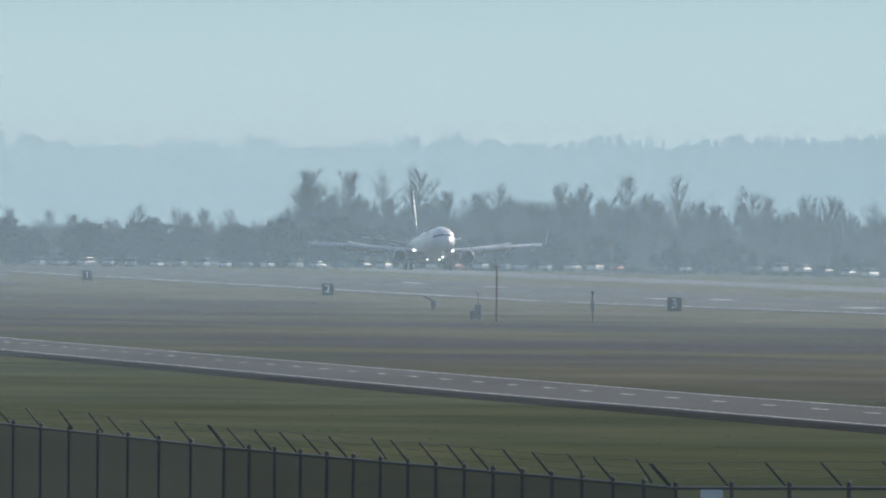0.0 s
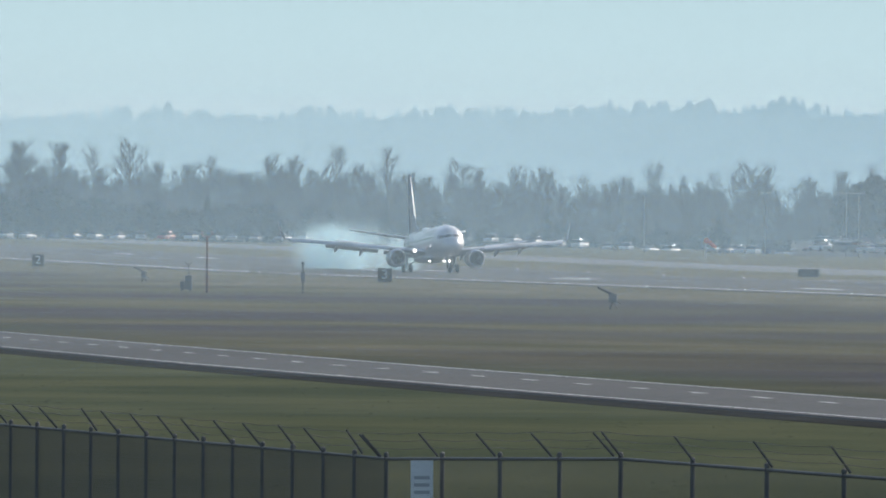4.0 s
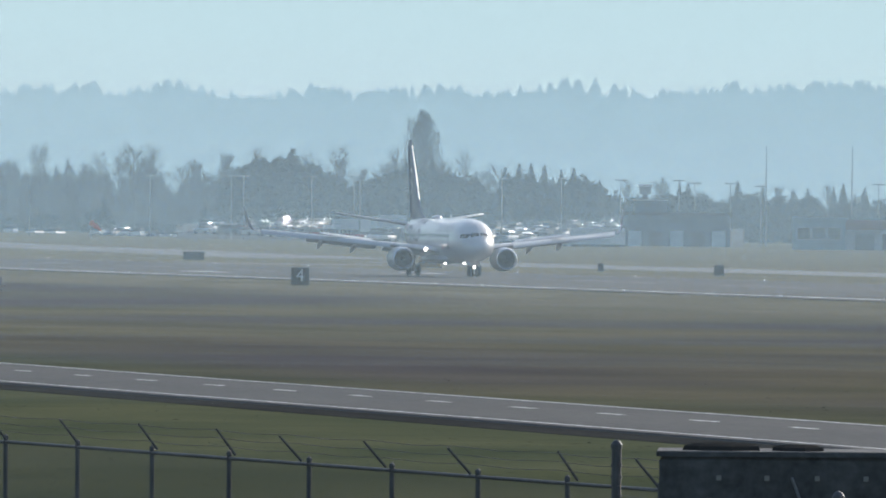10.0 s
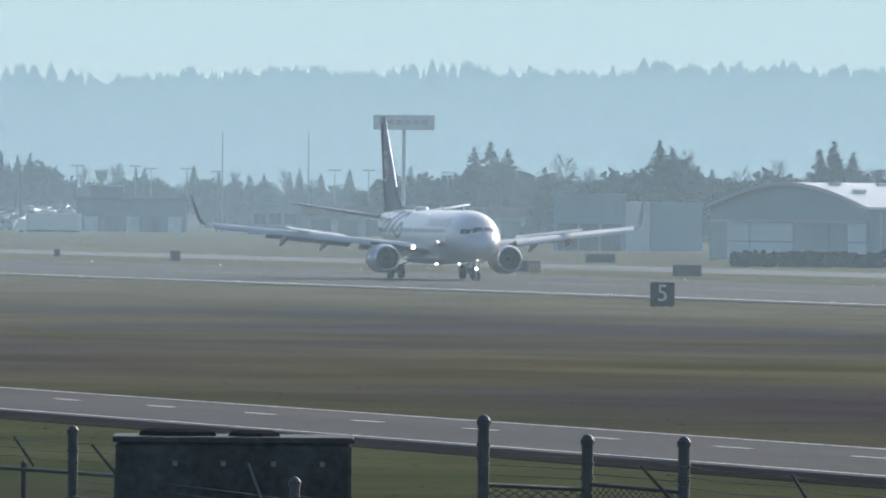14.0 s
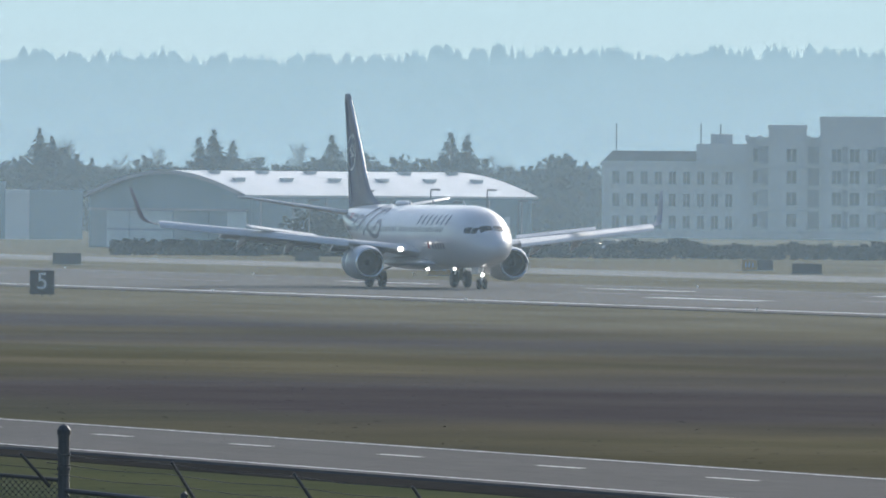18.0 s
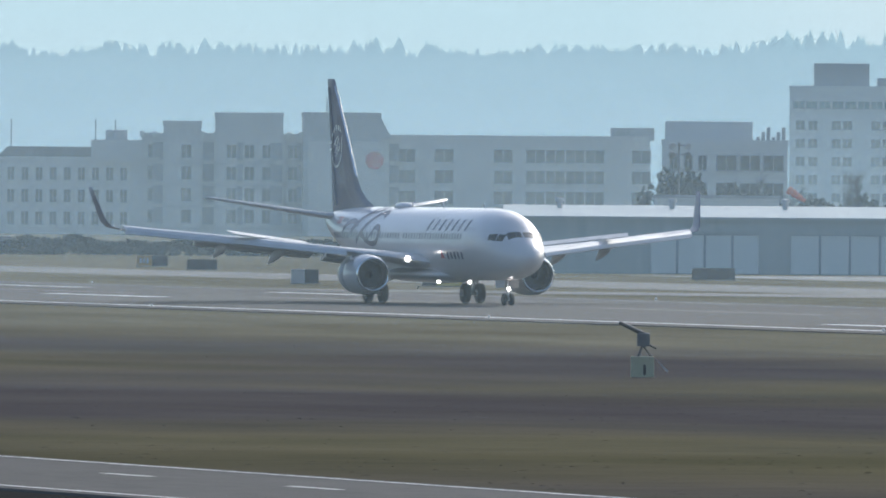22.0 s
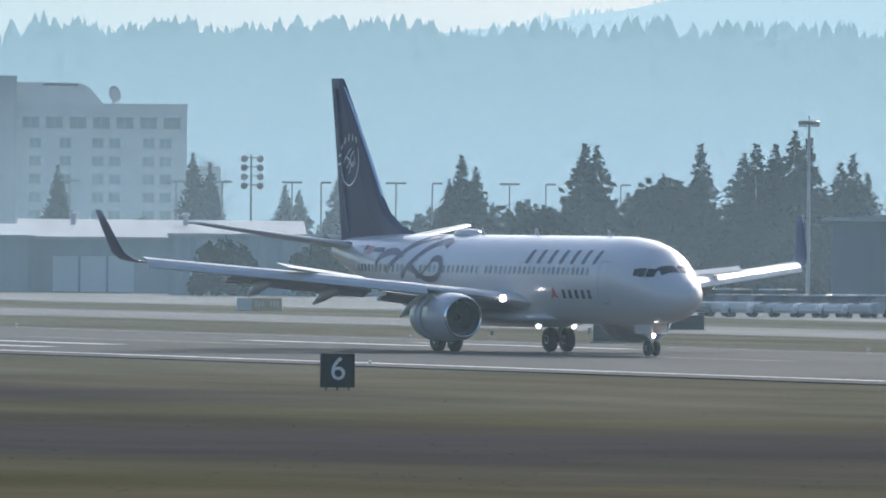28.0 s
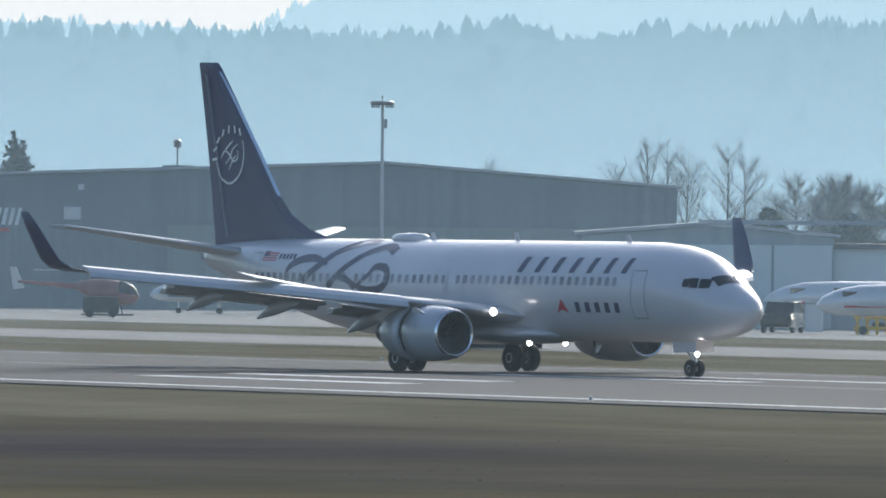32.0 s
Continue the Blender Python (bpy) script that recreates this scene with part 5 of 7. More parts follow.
    for x, z in ((830, 13.8), (980, 13.8), (1015, 13.8), (1390, 17)):
        part("roof_mast", tube((px(x), 7, z - 2.2 if x < 1000 else z - .5), (px(x), 7, z + 2.2), .09), M["lampmetal"], h)
    for x in (1005, 1018, 1030):
        part("roof_unit", box(px(x) - .6, 6, 13.2, px(x) + .5, 8, 14.6, .1), M["stucco2"], h)


hotel()


def tower_hotel():
    d = 2450
    k = d * radians(1)
    a0 = 19.706
    h = thing("tower_hotel", "tall off-white hotel with teal windows and an arched glass roof", "hotel", facing(a0, d))
    px = lambda x: (20.494 + (x - 784) * .0023386 - a0) * k
    block(h, "left_block", px(447), px(640), 2, 24, 0, 25.0, M["offwhite"])
    block(h, "penthouse", px(490), px(588), 4, 16, 25, 29.6, M["stucco2"], parapet=False)
    block(h, "core", px(640), px(815), 0, 24, 0, 29.8, M["stucco2"])
    block(h, "side_core", px(602), px(640), 3, 16, 25.6, 27.0, M["stucco2"], parapet=False)
    block(h, "right_block", px(815), px(1118), 2, 24, 0, 25.0, M["offwhite"])
    part("arched_roof", loft([[(px(815) + .05, y, 25.1), (px(815) + .05, y, 29.3), (px(930), y, 29.2), (px(945), y, 28.4), (px(966), y, 26.0), (px(972), y, 25.1)] for y in (3, 20)]), M["vaultroof"], h, "bright arched glass roof")
    part("skylight", box(px(862), 2.9, 28.7, px(925), 3.05, 29.1), M["pane"], h)
    dish = part("dish", spun([(0, .1), (.25, .8), (.7, 1.5), (.78, 1.5), (.3, .7)], (px(985), 6, 27.2), (px(985) + 1, 5, 27.5), 16), M["stucco2"], h, "grey roof dish", smooth=True)
    part("dish_stand", tube((px(990), 6.6, 25), (px(986), 6.2, 27), .2), M["lampmetal"], h)
    window_grid(h, px(820), px(1112), 20.2, 24.2, 7, 1, 2.9, 1.9, M["tealpane"], 2)
    for x0, x1, n in ((828, 870, 1), (885, 920, 1), (945, 1005, 2), (1035, 1095, 2)):
        window_grid(h, px(x0), px(x1), 1, 20.2, n, 6, 1.9, 1.6, M["tealpane"], 2)
    window_grid(h, px(452), px(636), 20.6, 23.8, 8, 1, 1.9, 1.2, M["tealpane"], 2)
    for x0, x1, n in ((455, 500, 2), (520, 560, 2), (590, 630, 2)):
        window_grid(h, px(x0), px(x1), 1, 20.2, n, 6, 1.5, 1.5, M["pane"], 2)
    block(h, "rear_block", px(1118), px(1180), 8, 24, 0, 14.6, M["stucco2"], parapet=False)


tower_hotel()


def white_block():
    d = 1500
    k = d * radians(1)
    a0 = 19.18
    h = thing("office_building", "white three-storey office block with dark windows", "building", facing(a0, d))
    W = (19.70 - a0) * k
    block(h, "wall", 0, W, 0, 12, 0, 11.6, M["offwhite"])
    block(h, "upper_storey", .3, W * .72, 3, 12, 11.6, 14.2, M["offwhite"], parapet=False)
    window_grid(h, W * .42, W * .98, 2.2, 11.2, 3, 3, 2.1, 1.6, M["pane"], 0)
    window_grid(h, .5, W * .38, 2.2, 11.2, 3, 3, .8, 1.5, M["pane"], 0)
    for i in range(6):
        part("roof_unit", box(W * .75 + i * .55, 2, 11.6, W * .75 + i * .55 + .42, 3.2, 12.6 + .5 * (i % 3), .05), M["stucco2"], h)


white_block()


def low_hangar(name, az0, az1, d, eave, ridge_z, depth, wall, roofm, doors, label, lean_front=False):
    """A long low metal building: walls, a shallow roof, sliding doors, roof vents."""
    k = d * radians(1)
    W = (az1 - az0) * k
    h = thing(name, label, "hangar", facing(az0, d))
    part("wall", box(0, 0, 0, W, depth, eave), wall, h)
    part("roof", loft([[(x, -.5, eave + .003), (x, -.5, eave + .22), (x, depth * .5, ridge_z + .2), (x, depth + .5, eave + .22), (x, depth + .5, eave + .003), (x, depth * .5, ridge_z)] for x in (-.5, W + .5)]), roofm, h, "shallow metal roof")
    for x0, x1, n, z1 in doors:
        for i in range(n):
            a, b = W * (x0 + (x1 - x0) * i / n), W * (x0 + (x1 - x0) * (i + 1) / n)
            dr = part("sliding_door", box(a + .05, -.12 - .07 * (i % 2), .05, b - .05, -.03 - .07 * (i % 2), z1), M["tealdoor"], h, "pale sliding hangar door")
            part("door_frame", join(box(a + .05, -.16 - .07 * (i % 2), z1 - .12, b - .05, -.12 - .07 * (i % 2), z1), box(a + .05, -.16 - .07 * (i % 2), .05, a + .15, -.12 - .07 * (i % 2), z1 - .12)), M["teal"], dr)
        part("door_rail", box(W * x0 - .3, -.35, z1 + .02, W * x1 + .3, -.02, z1 + .3), wall, h)
    for i in range(int(W / 9)):
        part("roof_vent", join(tube((4 + i * 9, depth * .35, ridge_z - .4), (4 + i * 9, depth * .35, ridge_z + .5), .22), spun([(0, .38), (.22, .34), (.3, .05)], (4 + i * 9, depth * .35, ridge_z + .5), (4 + i * 9, depth * .35, ridge_z + 1.5), 10)), M["palepost"], h)
    return h


low_hangar("low_hangar", 18.55, 20.62, 1096, 4.3, 5.2, 26, M["teal"], M["teal"], ((.28, .5, 4, 3.2), (.56, .92, 6, 3.2)), "long low teal hangar with sliding doors")
low_hangar("low_hangar", 20.6, 21.75, 1100, 4.2, 5.6, 30, M["teal"], M["metalroof"], ((.1, .4, 3, 3.0),), "low teal hangar under a bright metal roof")
g = thing("roof_annexe", "small pale flat-roofed annexe above a hangar", "building", facing(19.15, 1130))
part("wall", box(0, 0, 0, 10.2, 8, 6.0), M["offwhite"], g)
part("roof", box(-.2, -.2, 6.003, 10.4, 8.2, 6.25), M["stucco2"], g)


def corrugated_wall():
    d = 1075
    k = d * radians(1)
    w = thing("corrugated_wall", "long ribbed grey-green boundary wall behind shrubs", "wall", facing(21.2, d))
    L = 1.35 * k
    n = 60
    pts = []
    for i in range(n + 1):
        pts.append((L * i / n, .0 if i % 2 else -.14))
    prof = pts + [(L, .3), (0, .3)]
    part("panel", prism(prof, 0, 4.6), M["teal"], w)
    part("coping", box(-.1, -.3, 4.603, L + .1, .4, 4.8), M["stucco2"], w)


corrugated_wall()


def vault_hangar():
    """Round-roofed hangar: an arched end with big doors, a long side and a bright sheet roof."""
    d = 1490
    h = thing("vault_hangar", "large round-roofed hangar with a sunlit pale metal roof", "hangar", facing(14.978, d, 0, 30))
    L, Wd, eave, crown = 35.3, 35.6, 5.45, 8.45
    n = 20
    arc = [(Wd * i / n, eave + (crown - eave) * math.sin(math.pi * (.04 + .92 * i / n))) for i in range(n + 1)]
    part("side_wall", box(0, 0, 0, L, .4, eave + .2), M["teal2"], h)
    part("rear_wall", box(0, Wd - .4, 0, L, Wd, eave + .2), M["teal2"], h)
    for x in (0, L - .4):
        out = [(.41, 0), (Wd - .41, 0)] + [(min(Wd - .41, max(.41, y)), z) for y, z in arc[::-1]]
        part("end_wall", loft([[(xx, y, z - .05 if z > 0 else 0) for y, z in out] for xx in (x, x + .4)]), M["teal2"], h, "arched metal end wall")
    part("vault_roof", loft([[(x, y, z) for y, z in arc] + [(x, y, z - .25) for y, z in arc[::-1]] for x in (-.5, L + .8)]), M["vaultroof"], h, "pale sunlit vaulted roof", smooth=False)
    part("arch_trim", loft([[(x, y, z + .02) for y, z in arc] + [(x, y, z - .4) for y, z in arc[::-1]] for x in (-.75, -.51)]), M["stucco2"], h, "pale curved roof edge")
    for row, m in ((4, 6), (7, 6)):
        for i in range(m):
            x = 2.5 + i * 6
            y, z = arc[row]
            part("roof_vent", join(box(x - .6, y - .4, z - .1, x + .6, y + .4, z + .22), box(x - .72, y - .5, z + .223, x + .72, y + .5, z + .3)), M["offwhite"], h)
    # leaves of the great doors in the arched end
    for i, (f0, f1, mt) in enumerate(((.02, .12, "teal"), (.12, .26, "tealdoor"), (.26, .40, "tealdoor"), (.40, .53, "tealdoor"), (.53, .64, "teal"), (.64, .75, "teal2"), (.75, .865, "teal2"), (.865, .98, "tealdoor"))):
        dr = part("door_leaf", box(-.14 - .1 * (i % 2), Wd * (1 - f1) + .06, .05, -.03 - .1 * (i % 2), Wd * (1 - f0) - .06, 4.0), M[mt], h, "tall sliding door leaf")
        part("leaf_rail", box(-.19 - .1 * (i % 2), Wd * (1 - f1) + .1, 1.9, -.14 - .1 * (i % 2), Wd * (1 - f0) - .1, 2.05), M["teal"], dr)
    part("door_header", box(-.5, .5, 4.05, -.01, Wd - .5, 4.3), M["stucco2"], h, "pale beam over the doors")
    for i in range(4):
        part("side_door", box(5 + i * 7.6, -.08, .05, 9.6 + i * 7.6, -.01, 3.6), M["tealdoor"], h)
    for i in range(9):
        part("side_rib", box(1 + i * 4.1, -.14, 0, 1.2 + i * 4.1, -.005, eave), M["stucco2"], h)


vault_hangar()
plant("broad", 15.247, 1462, 4.6, 0, 1, 1.5)


def terminal():
    d = 2143
    k = d * radians(1)
    a0 = 12.4
    t = thing("cargo_terminal", "low cargo building with a red-brown fascia and dark docks", "building", facing(a0, d))
    X = lambda az: (az - a0) * k
    block(t, "office", 0, X(12.62), 0, 15, 0, 4.9, M["teal2"])
    part("wall", box(X(12.62), 1, 0, X(13.68), 20, 3.6), M["stucco2"], t)
    part("fascia", box(X(12.62) + .02, 0.2, 3.603, X(13.68), 20, 5.1), M["redbrown"], t, "red-brown roof fascia")
    for i in range(9):
        x = X(12.66) + i * 4.2
        part("dock_door", box(x, .9, .3, x + 3, .97, 3), M["roofdark"], t)
    window_grid(t, .6, X(12.62) - .6, 1.4, 4.6, 3, 1, 1.9, 1.7, M["pane"], 0)
    h2 = thing("side_hangar", "grey-teal hangar with a white end bay", "hangar", facing(13.66, 1720))
    k2 = 1720 * radians(1)
    block(h2, "wall", 0, .30 * k2, 0, 20, 0, 6.6, M["teal2"])
    block(h2, "white_bay", .30 * k2, .40 * k2, -.4, 20, 0, 6.2, M["offwhite"], parapet=False)
    block(h2, "right_bay", .4 * k2, .62 * k2, .4, 20, 0, 5.6, M["teal2"])
    for i in range(3):
        part("dark_door", box(.02 * k2 + i * 2.7, -.1, .05, .02 * k2 + i * 2.7 + 2.4, -.02, 3.4), M["roofdark"], h2)


terminal()


def dark_warehouse():
    """A long dark shed between the car park and the cargo building."""
    d = 2215
    k = d * radians(1)
    h = thing("warehouse", "long dark flat-roofed warehouse beside the car park", "warehouse", facing(11.69, d))
    W = .45 * k
    part("wall", box(0, 0, 0, W, 18, 5.6), M["greyclad"], h, "dark ribbed cladding")
    part("roof", box(-.5, -.6, 5.603, W + .5, 18.4, 6.1), M["roofdark"], h, "dark flat roof with an overhang")
    part("upper_floor", box(W * .12, 3, 6.103, W * .42, 14, 7.9), M["greyclad"], h)
    part("upper_roof", box(W * .12 - .3, 2.7, 7.903, W * .42 + .3, 14.3, 8.15), M["stucco2"], h)
    for i in range(5):
        x = 1.2 + i * W / 5.2
        part("dock_door", box(x, -.1, .1, x + 2.1, -.004, 3.1), M["roofdark" if i % 2 else "tealdoor"], h, "roller dock door")


dark_warehouse()


def main_hangar():
    """Dark grey gabled hangar with a bright roof slope, pale doors and signs."""
    d = 936
    k = d * radians(1)
    a0 = 24.0
    h = thing("main_hangar", "large dark grey gabled hangar with pale doors", "hangar", facing(a0, d, 0, 0))
    X = lambda az: (az - a0) * k
    az32 = lambda x: 26.5729 + (x - 784) * .0023386
    az30 = lambda x: 24.3224 + (x - 784) * .0023386
    xl, xm, xr = X(az30(752)), X(az32(20)), X(az32(1199))
    xp = X(az32(680))
    # wall line: an eave on the near part, then the gable
    out = [(xl, 0), (xr, 0), (xr, 8.4), (xp, 9.9), (X(az32(-60)), 8.9), (xl, 8.6)]
    part("front_wall", slab(out, 0, .5), M["greyclad"], h, "dark grey ribbed cladding")
    part("rear_wall", slab(out, 49.5, 50), M["greyclad"], h)
    part("side_wall", box(xl, .503, 0, xl + .4, 49.5, 8.5), M["greyclad"], h)
    part("side_wall", box(xr - .4, .503, 0, xr, 49.5, 8.3), M["greyclad"], h)
    for p, q in (((xl - .3, 8.62), (X(az32(-60)), 8.92)), ((X(az32(-60)), 8.92), (xp, 9.95)), ((xp, 9.95), (xr + .3, 8.42))):
        part("roof", loft([[(p[0], y, p[1]), (q[0], y, q[1]), (q[0], y, q[1] + zz), (p[0], y, p[1] + zz)] for y, zz in ((-.4, .18), (50.3, .18))]), M["metalroof"], h, "pale metal roof sheet")
    xd0, xd1 = X(az30(1258)), X(az32(1130))
    part("door_header", box(xd0 - .3, -.25, 5.7, xd1 + .3, -.003, 6.0), M["greyclad"], h)
    for i in range(6):
        a, b = xd0 + (xd1 - xd0) * i / 6, xd0 + (xd1 - xd0) * (i + 1) / 6
        dr = part("sliding_door", box(a + .04, -.12 - .08 * (i % 2), .05, b - .04, -.03 - .08 * (i % 2), 5.65), M["tealdoor2"], h, "grey-green sliding door leaf")
        part("door_rib", box(a + .3, -.15 - .08 * (i % 2), .3, a + .4, -.12 - .08 * (i % 2), 5.4), M["greyclad"], dr)
    # sign bars in place of lettering
    x0, x1 = X(az30(868)), X(az30(1000))
    for i in range(11):
        a = x0 + (x1 - x0) * i / 11
        part("sign_bar", slab([(a, 5.6), (a + .26, 5.6), (a + .52, 6.75), (a + .26, 6.75)], -.08, -.01), M["signwhite"], h, "white slanted sign bar")
    part("sign_stripe", box(x0 + .3, -.06, 5.15, x1 - .8, -.01, 5.4), M["red"], h, "dull red stripe under the sign")
    part("wall_sign", box(X(az30(1075)), -.1, 6.0, X(az30(1105)), -.01, 6.85), M["offwhite"], h, "white wall panel")
    part("wall_lamp", box(X(az30(1100)), -.3, 8.0, X(az30(1110)), -.01, 8.4), M["offwhite"], h)
    part("roof_beacon", join(tube((X(az32(317)), 6, 9.3), (X(az32(317)), 6, 11.3), .06), spun([(0, .05), (.1, .26), (.5, .26), (.62, .05)], (X(az32(317)), 6, 10.9), (X(az32(317)), 6, 11.9), 10)), M["lampmetal"], h)
    part("roof_platform", box(X(az32(290)), 5.4, 9.2, X(az32(345)), 6.6, 9.75), M["lampmetal"], h)
    block(h, "side_annexe", X(23.94), xl - .05, 6, 30, 0, 6.2, M["greyclad"], parapet=False)
    part("annexe_roof", slab([(X(23.9), 6.203), (xl - .06, 6.203), (xl - .06, 6.75), (X(23.9), 6.4)], 5.6, 30.4), M["stucco2"], h)


M["tealdoor2"] = surface("grey_green_door", (.15, .19, .20), (.19, .23, .24), .3, .55, .1, stretch=(5, 1, .2))
main_hangar()


def right_hangar():
    d = 806
    k = d * radians(1)
    az32 = lambda x: 26.5729 + (x - 784) * .0023386
    a0 = az32(1028)
    h = thing("right_hangar", "pale teal hangar with tall doors behind parked aircraft", "hangar", facing(a0, d))
    X = lambda x: (az32(x) - a0) * k
    x1 = X(1475)
    part("wall", slab([(0, 0), (x1, 0), (x1, 5.35), (x1 * .52, 6.0), (0, 5.4)], 0, 30), M["teal"], h)
    part("roof_edge", join(slab([(-.4, 5.42), (x1 * .52, 6.03), (x1 * .52, 6.25), (-.4, 5.6)], -.4, 30.4), slab([(x1 * .52, 6.03), (x1 + .4, 5.37), (x1 + .4, 5.55), (x1 * .52, 6.25)], -.4, 30.4)), M["metalroof"], h, "bright roof edge")
    for a, b in ((X(1110), X(1365)), (X(1370), X(1472))):
        part("sliding_door", box(a, -.12, .05, b, -.02, 4.9), M["tealdoor"], h, "tall pale hangar door")
    part("upper_roof", slab([(X(1240), 6.1), (X(1700), 6.1), (X(1700), 6.35), (X(1240), 6.35)], 12, 26), M["metalroof"], h, "long bright canopy roof")
    part("side_wing", box(x1 + .05, 1, 0, X(1760), 30, 4.7), M["tealdoor"], h)
    part("side_wing_roof", box(x1 + .05, .6, 4.703, X(1760), 30.3, 5.0), M["roofdark"], h)


right_hangar()

# billboard, masts and lamps
# panel and bars are paled: the distance haze is put into their colours
b = thing("billboard", "wide billboard in haze-paled colours on a tall single post", "billboard", facing(13.04, 2200))
part("post", tube((0, 0, 0), (0, 0, 17.2), .35, .3, 10), M["palepost"], b)
part("panel", box(-4.85, -.35, 17.2, 4.85, .35, 19.6, .05), M["offwhite"], b)
for i in range(6):
    part("panel_bar", box(-3.9 + i * 1.35, -.40, 18.0, -3.0 + i * 1.35, -.353, 18.8), M["stucco2"], b, "unreadable sign bar paled for haze")


def lamp_post(az, d, h, arms=2, label="slim car-park lamp post with flat heads"):
    p = thing("lamp_post", label, "lamp", facing(az, d), "car park lamps")
    part("pole", tube((0, 0, -.2), (0, 0, h), .11, .07, 8), M["lampmetal"], p)
    for s in ((-1, 1) if arms == 2 else (1,)):
        part("head", box(min(0, s * 1.0), -.22, h - .05, max(0, s * 1.0), .22, h + .14, .03), M["lampmetal"], p, "flat lamp head")


for az in (20.38, 20.79, 21.23, 21.42, 21.71, 21.83, 22.14, 22.29, 22.61, 22.76, 23.07):
    lamp_post(az, 1350, 9.4, 2 if az not in (22.29, 22.76, 23.07, 21.83) else 1)
for x, h in ((410, 9), (502, 9), (662, 9.5), (767, 9.6), (872, 9.4), (975, 9.4), (1003, 9), (1066, 9), (1120, 8.6), (1328, 9), (1388, 9), (1430, 8.6), (1528, 8.8)):
    lamp_post(11.483 + (x - 784) * .0023386, 2250, h + 1.8, 2)
for x in (826, 1040, 1183, 1205, 1325, 1400, 1412):
    lamp_post(9.1441 + (x - 784) * .0023386, 2300, 11.5, 2)
for x, top in ((1058, 6.3), (1175, 6.5), (1275, 6.5), (1330, 5.4), (960, 5.3), (1080, 5.2), (1215, 5.2)):
    lamp_post(14.8056 + (x - 784) * .0023386, 1440, top, 1)
for az, h in ((12.29, 17), (12.645, 17)):
    m = thing("radio_mast", "thin tall grey mast", "mast", facing(az, 2250))
    part("pole", tube((0, 0, -.2), (0, 0, h), .16, .06, 8), M["lampmetal"], m)


def apron_mast(az, d, h):
    m = thing("apron_mast", "tall pale floodlight mast with a round head frame", "mast", facing(az, d), "apron floodlight masts")
    part("pole", tube((0, 0, -.2), (0, 0, h), .17, .10, 10), M["palepost"], m)
    part("ring", loft([[(1.0 * r * math.cos(2 * math.pi * i / 16), r * math.sin(2 * math.pi * i / 16), z) for i in range(16)] for r, z in ((.72, h - .05), (.8, h), (.8, h + .16), (.7, h + .22))]), M["lampmetal"], m, "round lamp carrier")
    for i in range(6):
        a = 2 * math.pi * i / 6
        part("lamp", box(-.14 + .62 * math.cos(a), -.14 + .62 * math.sin(a), h - .22, .14 + .62 * math.cos(a), .14 + .62 * math.sin(a), h - .06, .02), M["palepost"], m)
    part("finial", join(tube((0, 0, h + .22), (0, 0, h + .55), .03), spun([(0, .09), (.1, .09), (.14, .02)], (0, 0, h + .45), (0, 0, h + 1.45), 8)), M["lampmetal"], m)
    part("winch_box", box(.12, -.15, h - 1.6, .32, .15, h - 1.0), M["lampmetal"], m)


apron_mast(23.847, 1000, 13.2)
apron_mast(26.318, 930, 13.9)


def flood_cluster(az, d, h, rows):
    m = thing("floodlight_tower", "slim mast with stacked round floodlights", "floodlight", facing(az, d))
    part("pole", tube((0, 0, -.2), (0, 0, h), .12, .08, 8), M["lampmetal"], m)
    for i in range(rows):
        z = h - .3 - i * .85
        part("crossbar", tube((-.75, 0, z), (.75, 0, z), .05, n=6), M["lampmetal"], m)
        for s in (-.75, .75):
            part("floodlight", spun([(0, .14), (.12, .3), (.4, .34), (.46, .3)], (s, .1, z), (s + .3, -.9, z - .25), 12), M["lampmetal"] if (i + int(s)) % 2 else M["palepost"], m, "round floodlight head")


flood_cluster(21.54, 1300, 11.9, 4)
flood_cluster(19.25, 1300, 11.2, 2)

# ------------------------------------------------------------------ cars
PAINTS = [surface(f"car_paint_{n}", tuple(v * .9 for v in c), c, .5, .25, .2, coat=.8) for n, c in (("white", (.72, .72, .72)), ("silver", (.45, .46, .48)), ("black", (.02, .02, .022)), ("blue", (.03, .06, .14)), ("red", (.3, .02, .02)), ("grey", (.15, .16, .17)))]
NAMES = ("white", "silver", "black", "dark blue", "red", "grey")
car_rnd = random.Random(5)


